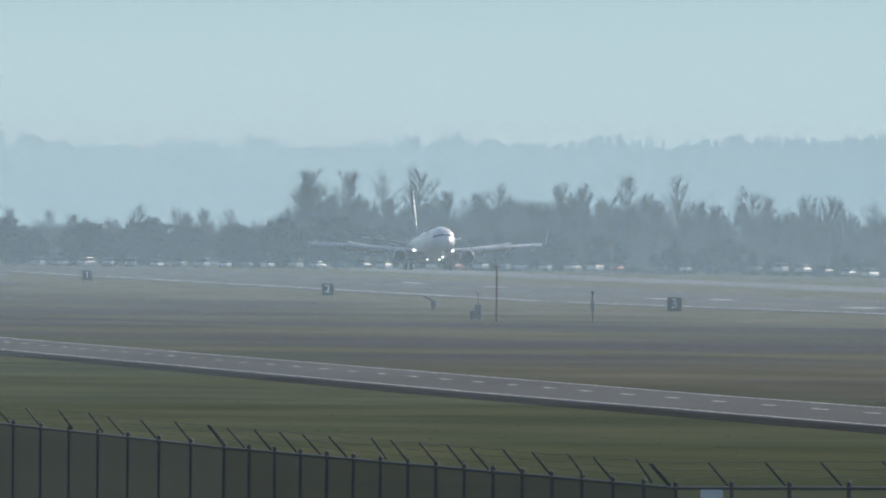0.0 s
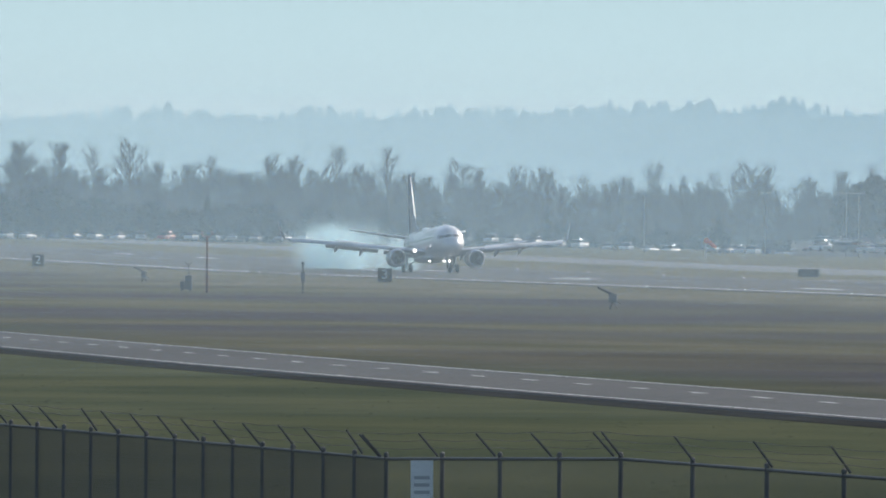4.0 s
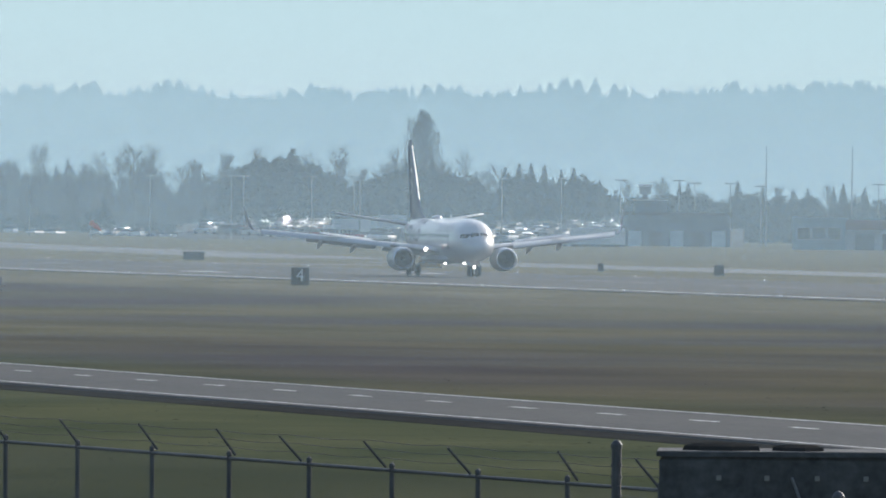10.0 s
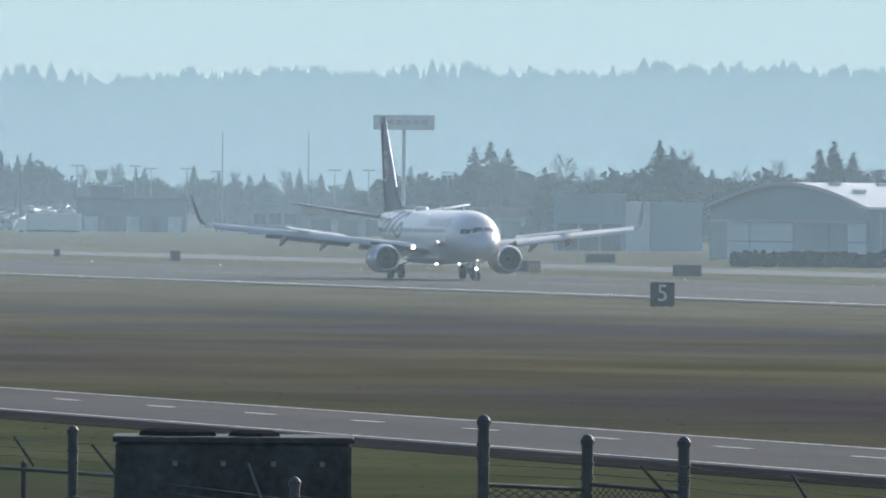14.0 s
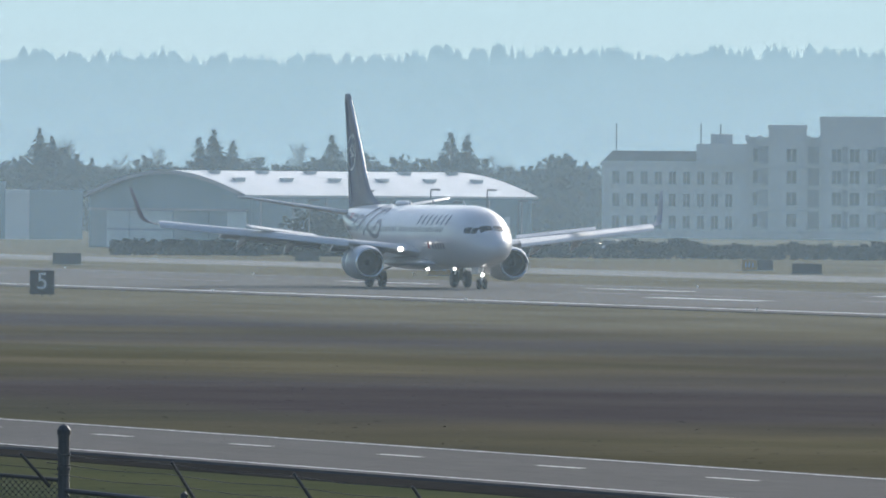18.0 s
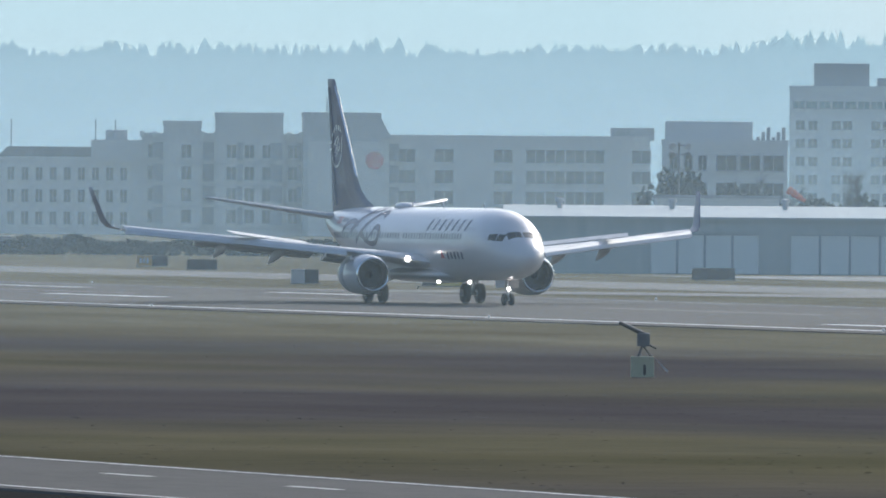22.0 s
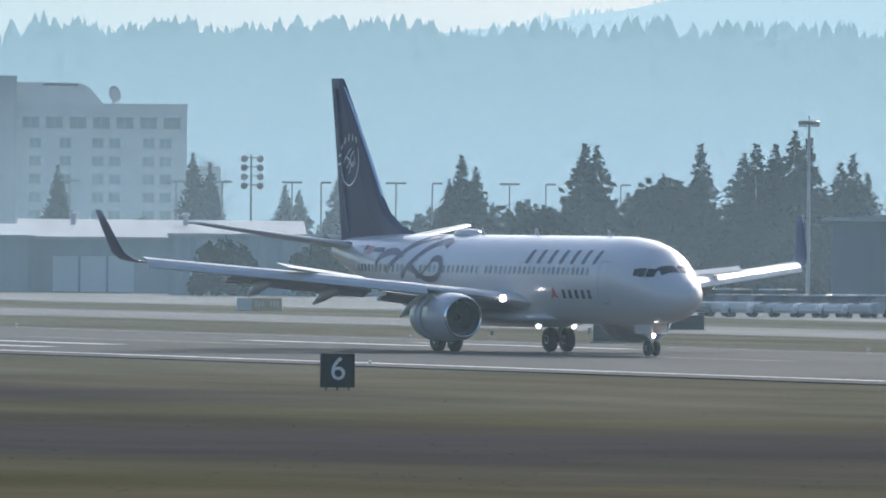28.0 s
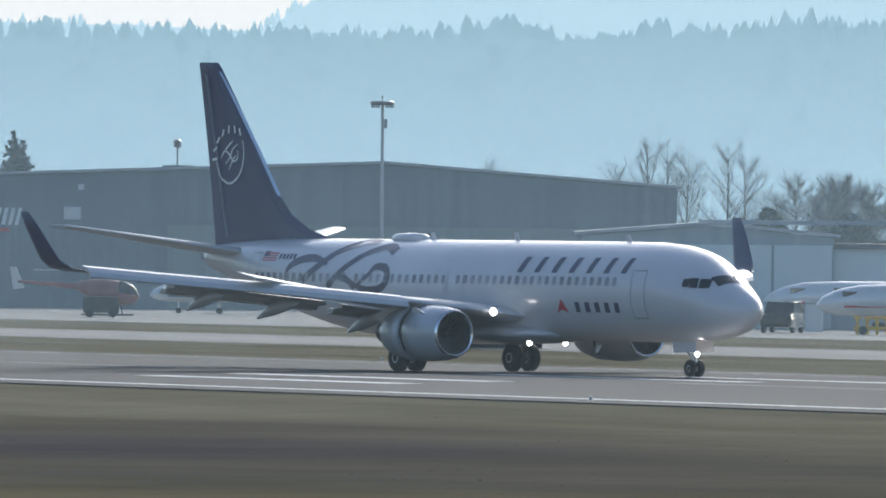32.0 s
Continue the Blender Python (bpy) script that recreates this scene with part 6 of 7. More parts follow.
def car_meshes():
    def sect(x, w, z0, z1):
        return [(x, -w, z0), (x, -w * 1.0, z0 + (z1 - z0) * .6), (x, -w * .9, z1), (x, w * .9, z1), (x, w, z0 + (z1 - z0) * .6), (x, w, z0)]
    out = {}
    for kind, rows, cab in (("sedan", [(-2.25, .7, .45, .7), (-2.1, .86, .3, .86), (-1.2, .9, .25, .95), (1.2, .9, .25, 1.0), (2.1, .86, .3, .98), (2.25, .75, .5, .9)], [(-1.0, .8, .93), (-.35, .66, 1.42), (.75, .66, 1.43), (1.6, .8, .97)]),
                            ("suv", [(-2.3, .75, .5, .85), (-2.15, .9, .35, 1.05), (-1.2, .94, .3, 1.12), (1.9, .94, .3, 1.15), (2.25, .9, .4, 1.12)], [(-1.15, .86, 1.1), (-.6, .76, 1.72), (1.75, .76, 1.74), (2.15, .86, 1.14)])):
        body = loft([sect(*r) for r in rows])
        roof = loft([[(x, -w, 1.0), (x, -w, z), (x, w, z), (x, w, 1.0)] for x, w, z in [(cab[1][0] - .02, cab[1][1] + .01, cab[1][2] + .02), (cab[2][0] + .02, cab[2][1] + .01, cab[2][2] + .02)]])
        roof = join(box(cab[1][0] - .05, -cab[1][1], cab[1][2] - .03, cab[2][0] + .05, cab[1][1], cab[1][2] + .04, .03))
        glass = loft([[(x, -w, .9), (x, -w, z), (x, w, z), (x, w, .9)] for x, w, z in cab])
        out[kind] = (body, roof, glass, cab)
    return out


CAR = car_meshes()
TYRE = mesh_of("wheel", *spun([(-.1, .2), (-.1, .3), (0, .325), (.1, .3), (.1, .2)], (0, 0, .32), (0, 1, .32), 12), M["rubber"])
LAMPW = mesh_of("headlight", *box(-.04, -.14, -.07, .04, .14, .07, .02), M["chrome"])
WHEELS = mesh_of("wheel_set", *join(*(spun([(-.1, .2), (-.1, .32), (.1, .32), (.1, .2)], (x, y, .32), (x, y + 1, .32), 8) for x in (-1.4, 1.35) for y in (-.82, .82))), M["rubber"])
CARPROTO = {}


def car(m, colour, kind, group):
    key = (colour, kind)
    if key not in CARPROTO:
        body, roof, glass, cab = CAR[kind]
        CARPROTO[key] = (mesh_of("body", *body, PAINTS[colour]), mesh_of("roof", *roof, PAINTS[colour]), mesh_of("window_glass", *glass, M["glassdark"]))
    me = CARPROTO[key]
    c = thing("car", f"{NAMES[colour]} parked {'estate' if kind == 'suv' else 'saloon'} car", "car", m, group)
    bd = part("body", me[0], None, c)
    part("roof", me[1], None, c)
    part("window_glass", me[2], None, c)
    if group == "cars in the middle parking lot":
        part("wheel_set", WHEELS, None, c)
        return
    for x in (-1.4, 1.35):
        for y in (-.82, .82):
            part("wheel", TYRE, None, c, at=pose(x, y, 0))
    for y in (-.6, .6):
        part("headlight", LAMPW, None, bd, at=pose(-2.2, y, .72))


def lot(a0, a1, d, n, rows, gap, turn, group, z=0.0):
    for r in range(rows):
        for i in range(n):
            if car_rnd.random() < .08:
                continue
            az = a0 + (a1 - a0) * (i + .5 + car_rnd.uniform(-.12, .12)) / n
            dd = d + r * gap
            x, y, _ = polar(az, dd)
            car(facing(az, dd, z + rise(x, y), turn + car_rnd.uniform(-12, 12) + (180 if car_rnd.random() < .4 else 0)), car_rnd.choice((0, 0, 0, 0, 1, 1, 1, 2, 3, 4, 5)), car_rnd.choice(("sedan", "suv")), group)


lot(23.38, 24.62, 886, 13, 2, 9, 62, "cars parked by the conifers", .03)
lot(5.3, 9.7, 2560, 46, 1, 8, 75, "cars in the far parking lot")
lot(9.5, 9.95, 2420, 8, 2, 14, 75, "cars in the far parking lot")
# the middle lot climbs away from the airfield in a gentle slope
def lot_z(d):
    return .5 + (LOT_BACK - .5) * (d - 2215) / 435


V, F = [], []
for i in range(13):
    a = 9.85 + 2.35 * i / 12
    for dd, zz in ((2214, -.3), (2215, lot_z(2215)), (2430, lot_z(2430)), (2650, LOT_BACK), (2900, LOT_BACK)):
        V.append(polar(a, dd, zz))
    if i:
        F += [((i - 1) * 5 + k, i * 5 + k, i * 5 + k + 1, (i - 1) * 5 + k + 1) for k in range(4)]
solid("car_park", (V, F), M["road"], "gently sloping grey asphalt car park", "car park", "structure")
for r in range(8):
    d = 2245 + r * 52
    lot(9.93 + .07 * (r % 3), 12.12, d, 25, 1, 10, 64 if r % 2 else 118, "cars in the middle parking lot", lot_z(d) - .02)
lot(16.0, 16.5, 1440, 7, 1, 8, 80, "cars by the round-roofed hangar")


def box_truck(m, label, length=9.0):
    t = thing("truck", label, "truck", m)
    part("cargo_box", box(-length / 2 + 2, -1.25, 1.0, length / 2, 1.25, 3.6, .05), M["offwhite"], t)
    part("cab", loft([[(-length / 2 + x, -1.1, .5), (-length / 2 + x, -1.1, z), (-length / 2 + x, 1.1, z), (-length / 2 + x, 1.1, .5)] for x, z in ((0, 1.4), (.5, 2.5), (1.9, 2.6))]), PAINTS[0], t)
    part("windscreen", ([(-length / 2 + .03, -.95, 1.5), (-length / 2 + .03, .95, 1.5), (-length / 2 + .46, .95, 2.4), (-length / 2 + .46, -.95, 2.4)], [(3, 2, 1, 0)]), M["glassdark"], t)
    part("chassis", box(-length / 2 + .3, -.5, .5, length / 2, .5, .99), M["dark"], t)
    for x in (-length / 2 + 1, length / 2 - 2.2, length / 2 - 1.2):
        for y in (-1.05, 1.05):
            part("wheel", spun([(-.15, .3), (-.15, .46), (.15, .46), (.15, .3)], (x, y, .48), (x, y + 1, .48), 14), M["rubber"], t)


box_truck(facing(10.55, 2300, .95, 10), "white box truck parked by the lot", 8)
box_truck(facing(10.72, 2420, 1.6, 5), "white box truck among parked cars", 7)
box_truck(facing(11.567, 2160, 0, 8), "pale box truck beside the lot", 10.5)
tk = thing("storage_tank", "squat pale cylindrical storage tank", "tank", facing(10.88, 2226, .56))
part("shell", spun([(0, 2.4), (2.7, 2.4), (3.2, 1.2), (3.3, .1)], (0, 0, 0), (0, 0, 1), 20), M["stucco2"], tk, smooth=True)
tw = thing("control_cab", "small hut with a white roof on a dark tower", "tower", facing(11.79, 2262, .76))
part("shaft", box(-.4, -.4, 0, .4, .4, 8.2), M["lampmetal"], tw)
part("cab", box(-.95, -.95, 8.203, .95, .95, 9.5), M["stucco2"], tw)
part("roof", box(-1.2, -1.2, 9.503, 1.2, 1.2, 9.85, .08), M["offwhite"], tw)

# ------------------------------------------------------------------ airfield signs, lights and instruments
def panel_sign(x, y, w, h, label, mats, turn=78, group="taxiway signs"):
    s = thing("taxiway_sign", label, "sign", pose(x, y, 0, 0, 0, turn), group)
    n = len(mats)
    for i, mt in enumerate(mats):
        a, b = -w / 2 + w * i / n, -w / 2 + w * (i + 1) / n
        part("panel", box(a + .01, -.14, .06, b - .01, .14, .06 + h, .03), M[mt], s)
        if mt in ("tan", "yellow"):
            for k in range(3):
                part("legend_bar", box(a + (b - a) * (.2 + .22 * k), -.15, .06 + h * .3, a + (b - a) * (.32 + .22 * k), -.142, .06 + h * .75), M["stucco2" if mt == "tan" else "signface"], s)
    for lx in (-w * .35, w * .35):
        part("leg", tube((lx, 0, -.1), (lx, 0, .24), .04), M["fencepost"], s)
    part("base_slab", box(-w / 2 - .15, -.3, -.15, w / 2 + .15, .3, .05), M["concrete"], s)


for x, y, w, h, mats in ((-1629, 285, 2.5, .95, ["signface"]), (-1475, 284, 2.4, 1.1, ["tan"]), (-1402, 288, .6, .8, ["signface"]), (-1325, 284, 1.0, 1.0, ["signface"]),
                         (-1176, 283, 3.4, .95, ["signface", "signface", "tan"]), (-1121, 284, 2.4, .95, ["signface"]), (-1354, 334, 3.0, .9, ["signface"]), (-1094, 336, 2.6, .85, ["tan", "signface"]),
                         (-899, 287, 1.9, .95, ["stucco2", "signface"]), (-1199, 326, 2.2, .8, ["signface"]), (-960, 338, 3.2, .85, ["signface"]), (-716, 309, 2.1, .8, ["signface"]),
                         (-645, 274.5, 2.3, .9, ["signface"]), (-1005, 284, 2.5, 1.05, ["tan"]), (-842, 333, 3.0, .8, ["stucco2", "tan", "tan"]), (-598, 302, 4.6, .95, ["signface", "signface"]), (-1048, 326, 2.4, .8, ["signface"]), (-884, 292, 2.9, .9, ["signface", "yellow", "yellow"])):
    panel_sign(x, y, w, h, {"signface": "low black airfield sign on short legs", "tan": "faded tan airfield sign on short legs", "stucco2": "grey airfield sign box on short legs"}[mats[0]], mats)

el_base = mesh_of("base", *spun([(0, .16), (.03, .16), (.05, .05), (.14, .05), (.16, .08)], (0, 0, -.02), (0, 0, 1), 10), M["palepost"])
el_lens = mesh_of("lens", *spun([(0, .09), (.05, .13), (.16, .13), (.22, .06)], (0, 0, .14), (0, 0, 1.14), 10), M["signwhite"], True)
for i in range(34):
    for y in (RWY - 24.4, RWY + 24.4):
        x = -1980 + i * 57.5
        e = thing("edge_light", "small white runway edge light on a stem", "light", pose(x, y, runway_z(y) + rise(x, y)) @ Matrix.Scale(.5, 4), "runway edge lights")
        part("base", el_base, None, e)
        part("lens", el_lens, None, e, "pale glass lens")

# instruments in the infield
M["cabgrey"] = surface("dull_grey_cabinet", (.11, .11, .115), (.17, .17, .17), 2, .7)
p = thing("antenna_pole", "dark antenna pole with a forked ring top", "antenna", pose(-1234, 161, -.2, 0, 0, 80))
part("pole", tube((0, 0, 0), (0, 0, 5.0), .12, .09, 8), M["redbrown"], p)
part("fork", join(tube((-.5, 0, 5.3), (-.3, 0, 5.0), .05), tube((-.3, 0, 5.0), (.3, 0, 5.0), .05), tube((.3, 0, 5.0), (.5, 0, 5.3), .05), tube((-.5, 0, 5.3), (-.4, 0, 5.55), .05), tube((.5, 0, 5.3), (.4, 0, 5.55), .05)), M["redbrown"], p)
c = thing("equipment_cabinet", "grey instrument cabinets with a small antenna", "cabinet", pose(-1234, 160.0, -.2, 0, 0, 80))
part("cabinet", box(-.95, -.3, .25, -.35, .3, 1.5, .04), M["cabgrey"], c)
part("low_box", box(-1.4, -.3, .2, -1.0, .3, 1.0, .04), M["cabgrey"], c)
part("mast", join(tube((-.65, 0, 1.5), (-.65, 0, 2.5), .04), tube((-.9, 0, 2.55), (-.4, 0, 2.55), .03), tube((-.88, 0, 2.55), (-.95, 0, 2.8), .03), tube((-.42, 0, 2.55), (-.35, 0, 2.8), .03)), M["fencepost"], c)
part("stand", join(tube((-1.3, 0, 0), (-1.3, 0, .3), .04), tube((-.5, 0, 0), (-.5, 0, .3), .04)), M["fencepost"], c)
w = thing("weather_sensor", "slim grey weather sensor on a post", "sensor", pose(-1226, 168.6, -.2, 0, 0, 80))
part("post", tube((0, 0, 0), (0, 0, 2.6), .07), M["fencepost"], w)
part("sensor_box", box(-.19, -.16, 1.0, .19, .16, 2.0, .05), M["cabgrey"], w)
part("cap", spun([(0, .05), (.05, .15), (.25, .15), (.32, .03)], (0, 0, 2.55), (0, 0, 3.55), 8), M["dark"], w)


def tilted_instrument(x, y, label, base_yellow, scale):
    """An aiming instrument on legs: a slanted tube over a head, with braces; the nearer one stands on a yellow plinth."""
    v = thing("aiming_instrument", label, "instrument", pose(x, y, -.25, 0, 0, 72))
    s = scale
    hb = .75 if base_yellow else .05
    if base_yellow:
        part("plinth", box(-.42, -.4, 0, .42, .4, hb, .03), M["palegold"], v, "faded yellow plinth")
        part("door", box(.02, -.42, .08, .12, -.402, .45), M["dark"], v)
        part("ramp", slab([(.45, hb - .05), (.5, hb - .1), (.95, .22), (.85, .2)], -.2, .2), M["stucco2"], v)
    for a in range(3):
        part("leg", tube((.3 * s * math.cos(a * 2.1), .3 * s * math.sin(a * 2.1), hb), (0, 0, hb + .42 * s), .04), M["fencepost"], v)
    part("head", box(-.2 * s, -.2, hb + .36 * s, .26 * s, .2, hb + .85 * s, .05), M["cabgrey"], v, "grey instrument head")
    part("barrel", tube((.25 * s, 0, hb + .70 * s), (-.85 * s, 0, hb + 1.22 * s), .09 * s, .07 * s), M["fencepost"], v, "slanted tube")
    part("arm", tube((.1 * s, 0, hb + .5 * s), (.5 * s, 0, hb + .28 * s), .04), M["fencepost"], v)


M["palegold"] = surface("faded_yellow", (.40, .38, .25), (.50, .47, .33), 2, .8)
tilted_instrument(-1440, 181.2, "dark slanted instrument on a tripod in far grass", False, 1.25)
tilted_instrument(-1043, 167.3, "grey slanted instrument on a tripod in the grass", False, 1.35)
tilted_instrument(-472.3, 163.6, "grey slanted instrument on a faded yellow plinth", True, 1.0)
for x, y, h in ((-2054, 343.6, 3.0), (-1290, 462, 7.0)):
    s = thing("windsock", "faded orange windsock on a thin pole", "windsock", pose(x, y, rise(x, y) if x < -2000 else 0))
    part("pole", tube((0, 0, 0), (0, 0, h), .05), M["palepost"], s)
    part("sock", spun([(0, .42), (.6, .36), (1.4, .28), (2.0, .2)], (0, 0, h - .2), (.55, .7, h - .75), 10, False), M["orange"], s, "orange cloth sock")

# ------------------------------------------------------------------ parked aircraft and apron clutter
def light_jet(m, label, stripe, tail, length=15.0):
    """Small T-tailed jet standing on its gear; nose towards -x."""
    j = thing("parked_jet", label, "aircraft", m, "parked aircraft")
    L = length
    prof = [(0, .05, 1.65), (.35, .42, 1.7), (1.2, .72, 1.8), (2.4, .88, 1.9), (4, .92, 1.92), (L * .62, .92, 1.92), (L * .8, .66, 2.1), (L * .95, .28, 2.35), (L, .12, 2.45)]
    part("fuselage", loft([[(x, r * math.cos(2 * math.pi * i / 18), z + r * math.sin(2 * math.pi * i / 18)) for i in range(18)] for x, r, z in prof]), PAINTS[0], j, smooth=True)
    for s in (-1, 1):
        part("wing", loft([[(a, s * y, z), (a + .3 * ch, s * y, z + .09), (a + ch, s * y, z), (a + .4 * ch, s * y, z - .06)][::s] for y, a, ch, z in ((.6, L * .4, 2.2, 1.3), (7.2, L * .55, .9, 1.75))]), PAINTS[0], j)
        part("engine", spun([(0, .34), (.1, .42), (1.2, .42), (2.0, .28)], (L * .62, s * 1.35, 2.35), (L * .62 + 1, s * 1.35, 2.35), 14), PAINTS[1], j, smooth=True)
        part("tailplane", loft([[(a, s * y, 4.75), (a + .2, s * y, 4.8), (a + ch, s * y, 4.75), (a + .2, s * y, 4.71)][::s] for y, a, ch in ((.05, L * .93, 1.3), (2.4, L * .99, .7))]), PAINTS[0], j)
        part("stripe", ([(1.6, s * .80, 1.5), (L * .7, s * .94, 1.6), (L * .7, s * .95, 1.78), (1.6, s * .81, 1.62)], [(0, 1, 2, 3) if s > 0 else (3, 2, 1, 0)]), M[stripe], j, "painted cheat line")
        for i in range(5):
            part("window", box(4 + i * 1.1, s * .86 - .03, 2.15, 4.4 + i * 1.1, s * .86 + .03, 2.45), M["glassdark"], j)
        part("cockpit_window", box(1.5, s * .62 - .12, 2.12, 2.3, s * .62 + .12, 2.4), M["glassdark"], j)
    part("fin", slab([(L * .8, 2.5), (L * .98, 2.5), (L * 1.03, 4.78), (L * .94, 4.78)], -.07, .07), M[tail], j, "painted tail fin")
    for x, y in ((2.6, 0), (L * .52, -1.1), (L * .52, 1.1)):
        g2 = part("gear_leg", tube((x, y, 1.4), (x, y, .25), .06), M["strut"], j)
        part("tyre", spun([(-.09, .15), (-.09, .25), (.09, .25), (.09, .15)], (x, y, .25), (x, y + 1, .25), 12), M["rubber"], g2)


light_jet(facing(27.90, 800, .03, 8), "white parked business jet with a dark red tail", "red", "redbrown", 13)
light_jet(facing(28.12, 770, .03, -4), "white parked business jet with a red stripe", "red", "navy", 15)
light_jet(facing(25.36, 890, .03, 4) @ Matrix.Scale(.72, 4), "white parked light jet with a blue tail", "navy", "navy", 12)


# red muted towards grey-white, with the apron haze put into the colour
M["dullred"] = surface("haze_muted_red_paint", (.24, .09, .085), (.32, .14, .13), 1, .45)


def helicopter(m):
    h = thing("helicopter", "small red and white helicopter parked on the apron", "helicopter", m)
    part("cabin", loft([[(x, w * math.cos(2 * math.pi * i / 14), z + hh * math.sin(2 * math.pi * i / 14)) for i in range(14)] for x, w, hh, z in ((-2.1, .1, .1, 1.2), (-1.8, .5, .5, 1.25), (-.9, .75, .8, 1.4), (.3, .75, .85, 1.5), (1.2, .5, .55, 1.7), (1.8, .25, .28, 1.85))]), M["dullred"], h, smooth=True)
    part("canopy", loft([[(x, w * math.cos(2 * math.pi * i / 14), z + hh * math.sin(2 * math.pi * i / 14)) for i in range(14)] for x, w, hh, z in ((-2.05, .2, .2, 1.3), (-1.75, .52, .48, 1.4), (-.95, .76, .72, 1.6))]), M["glassdark"], h, smooth=True)
    part("tail_boom", tube((1.5, 0, 1.8), (5.6, 0, 2.1), .22, .1, 10), M["dullred"], h)
    part("tail_fin", slab([(5.2, 1.7), (5.9, 1.6), (6.1, 3.0), (5.7, 3.0)], -.04, .04), M["offwhite"], h)
    part("mast", tube((0, 0, 2.2), (0, 0, 2.85), .08), M["dark"], h)
    for a in (20, 140, 260):
        part("rotor_blade", box(.2, -.12, 2.8, 4.6, .12, 2.85), M["palepost"], h, at=pose(0, 0, 0, 0, 0, a))
    for y in (-.9, .9):
        part("skid", join(tube((-1.6, y, .06), (1.4, y, .06), .05), tube((-.9, y, .06), (-.8, y * .6, .8), .04), tube((.7, y, .06), (.6, y * .6, .8), .04)), M["dark"], h)


helicopter(facing(25.18, 866, .03, 170))
car(facing(27.98, 778, .03, 80), 2, "suv", "vehicles on the apron")
q = thing("ground_cart", "boxy dark ground power cart on wheels", "cart", facing(25.16, 850, .03))
part("body", box(-1.1, -.6, .3, 1.1, .6, 1.3, .05), M["dark"], q)
for x in (-.7, .7):
    part("wheel", spun([(-.08, .12), (-.08, .26), (.08, .26), (.08, .12)], (x, -.55, .26), (x, .45, .26), 12), M["rubber"], q)
q = thing("equipment_crate", "tall faded green equipment crate", "crate", facing(28.11, 775, .03))
part("crate_body", box(-.5, -.5, .1, .5, .5, 1.65, .04), M["tealdoor"], q)
part("crate_lid", box(-.54, -.54, 1.655, .54, .54, 1.75, .02), M["teal"], q)
q = thing("barrier", "low yellow barrier with dark gaps", "barrier", facing(28.35, 772, .03))
for i in range(4):
    part("post", box(-.9 + i * .55, -.1, 0, -.72 + i * .55, .1, .85), M["yellow"], q)
part("top_board", box(-1, -.12, .853, .95, .12, 1.05), M["yellow"], q)
part("low_board", box(-1, -.14, .25, .95, -.103, .45), M["yellow"], q)
q = thing("gate_hut", "small glazed hut with a flat grey roof", "hut", facing(26.98, 835, .03))
part("wall", box(-1.3, -1.1, 0, 1.3, 1.1, 1.0), M["offwhite"], q)
part("glazing", box(-1.25, -1.05, 1.003, 1.25, 1.05, 2.0), M["pane"], q)
part("roof", box(-1.75, -1.5, 2.003, 1.75, 1.5, 2.25, .04), M["stucco2"], q, "flat overhanging roof")
for x in (-1.6, 1.6):
    part("roof_post", tube((x, -1.35, 0), (x, -1.35, 2.0), .05), M["lampmetal"], q)

# ------------------------------------------------------------------ by the fence: concrete bunker, gate posts
k = thing("concrete_bunker", "stained dark concrete bunker with mossy lumps on top", "bunker", facing(12.345, 190, 0))
part("wall", box(-1.62, 0, -.1, 1.62, 2.6, 3.02, .05), M["darkconc"], k)
part("cap_slab", box(-1.66, -.04, 3.024, 1.66, 2.64, 3.10, .02), M["darkconc"], k)
for x, w2, hh in ((-.75, .48, .1), (.3, .32, .08)):
    lump = [[(x + w2 * r * math.cos(2 * math.pi * i / 14) * (1 + .2 * math.sin(3 * i)), .9 + .6 * r * math.sin(2 * math.pi * i / 14), 3.10 + z) for i in range(14)] for r, z in ((1, 0), (.95, hh * .6), (.7, hh), (.2, hh * 1.05))]
    part("moss_lump", loft(lump), M["soil"], k, "dark mossy lump")
for x in (-.8, -.14, .55, 1.22):
    part("vent_plate", box(x - .035, -.03, 2.70, x + .035, -.005, 2.77), M["concrete"], k, "small pale plate")
part("leaning_rod", tube((.2, -.1, 2.75), (.45, -.15, 2.1), .02), M["lampmetal"], k)


def plain_fence(points, zs, height):
    """A stouter fence with domed posts and mesh between."""
    f = thing("gate_fence", "stout dark fence with dome-capped posts and wire mesh", "fence")
    for i, ((az, d), z) in enumerate(zip(points, zs)):
        x, y, _ = polar(az, d)
        part("post", join(tube((x, y, -.3), (x, y, z), .07, n=10), spun([(0, .085), (.06, .085), (.11, .05), (.13, .01)], (x, y, z), (x, y, z + 1), 10)), M["fencepost"], f, "dome-capped post")
        for kz in (.25, .42):
            part("wire_clamp", spun([(0, .085), (.04, .085)], (x, y, z - kz), (x, y, z - kz + 1), 8), M["fencepost"], f)
        if i:
            (paz, pd), pz = points[i - 1], zs[i - 1]
            x0, y0, _ = polar(paz, pd)
            t0, t1 = min(pz, z) - height - .05, min(pz, z) - height - .12
            part("rail", tube((x0, y0, t0), (x, y, t1), .025), M["fencepost"], f)
            part("mesh_panel", ([(x0, y0, 0), (x, y, 0), (x, y, t1), (x0, y0, t0)], [(0, 1, 2, 3)]), M["chainlink"], f)
            for q2 in (.12, .24, .36):
                part("strand", tube((x0, y0, t0 + q2), (x, y, t1 + q2), .006, n=4), M["fencepost"], f)
    return f


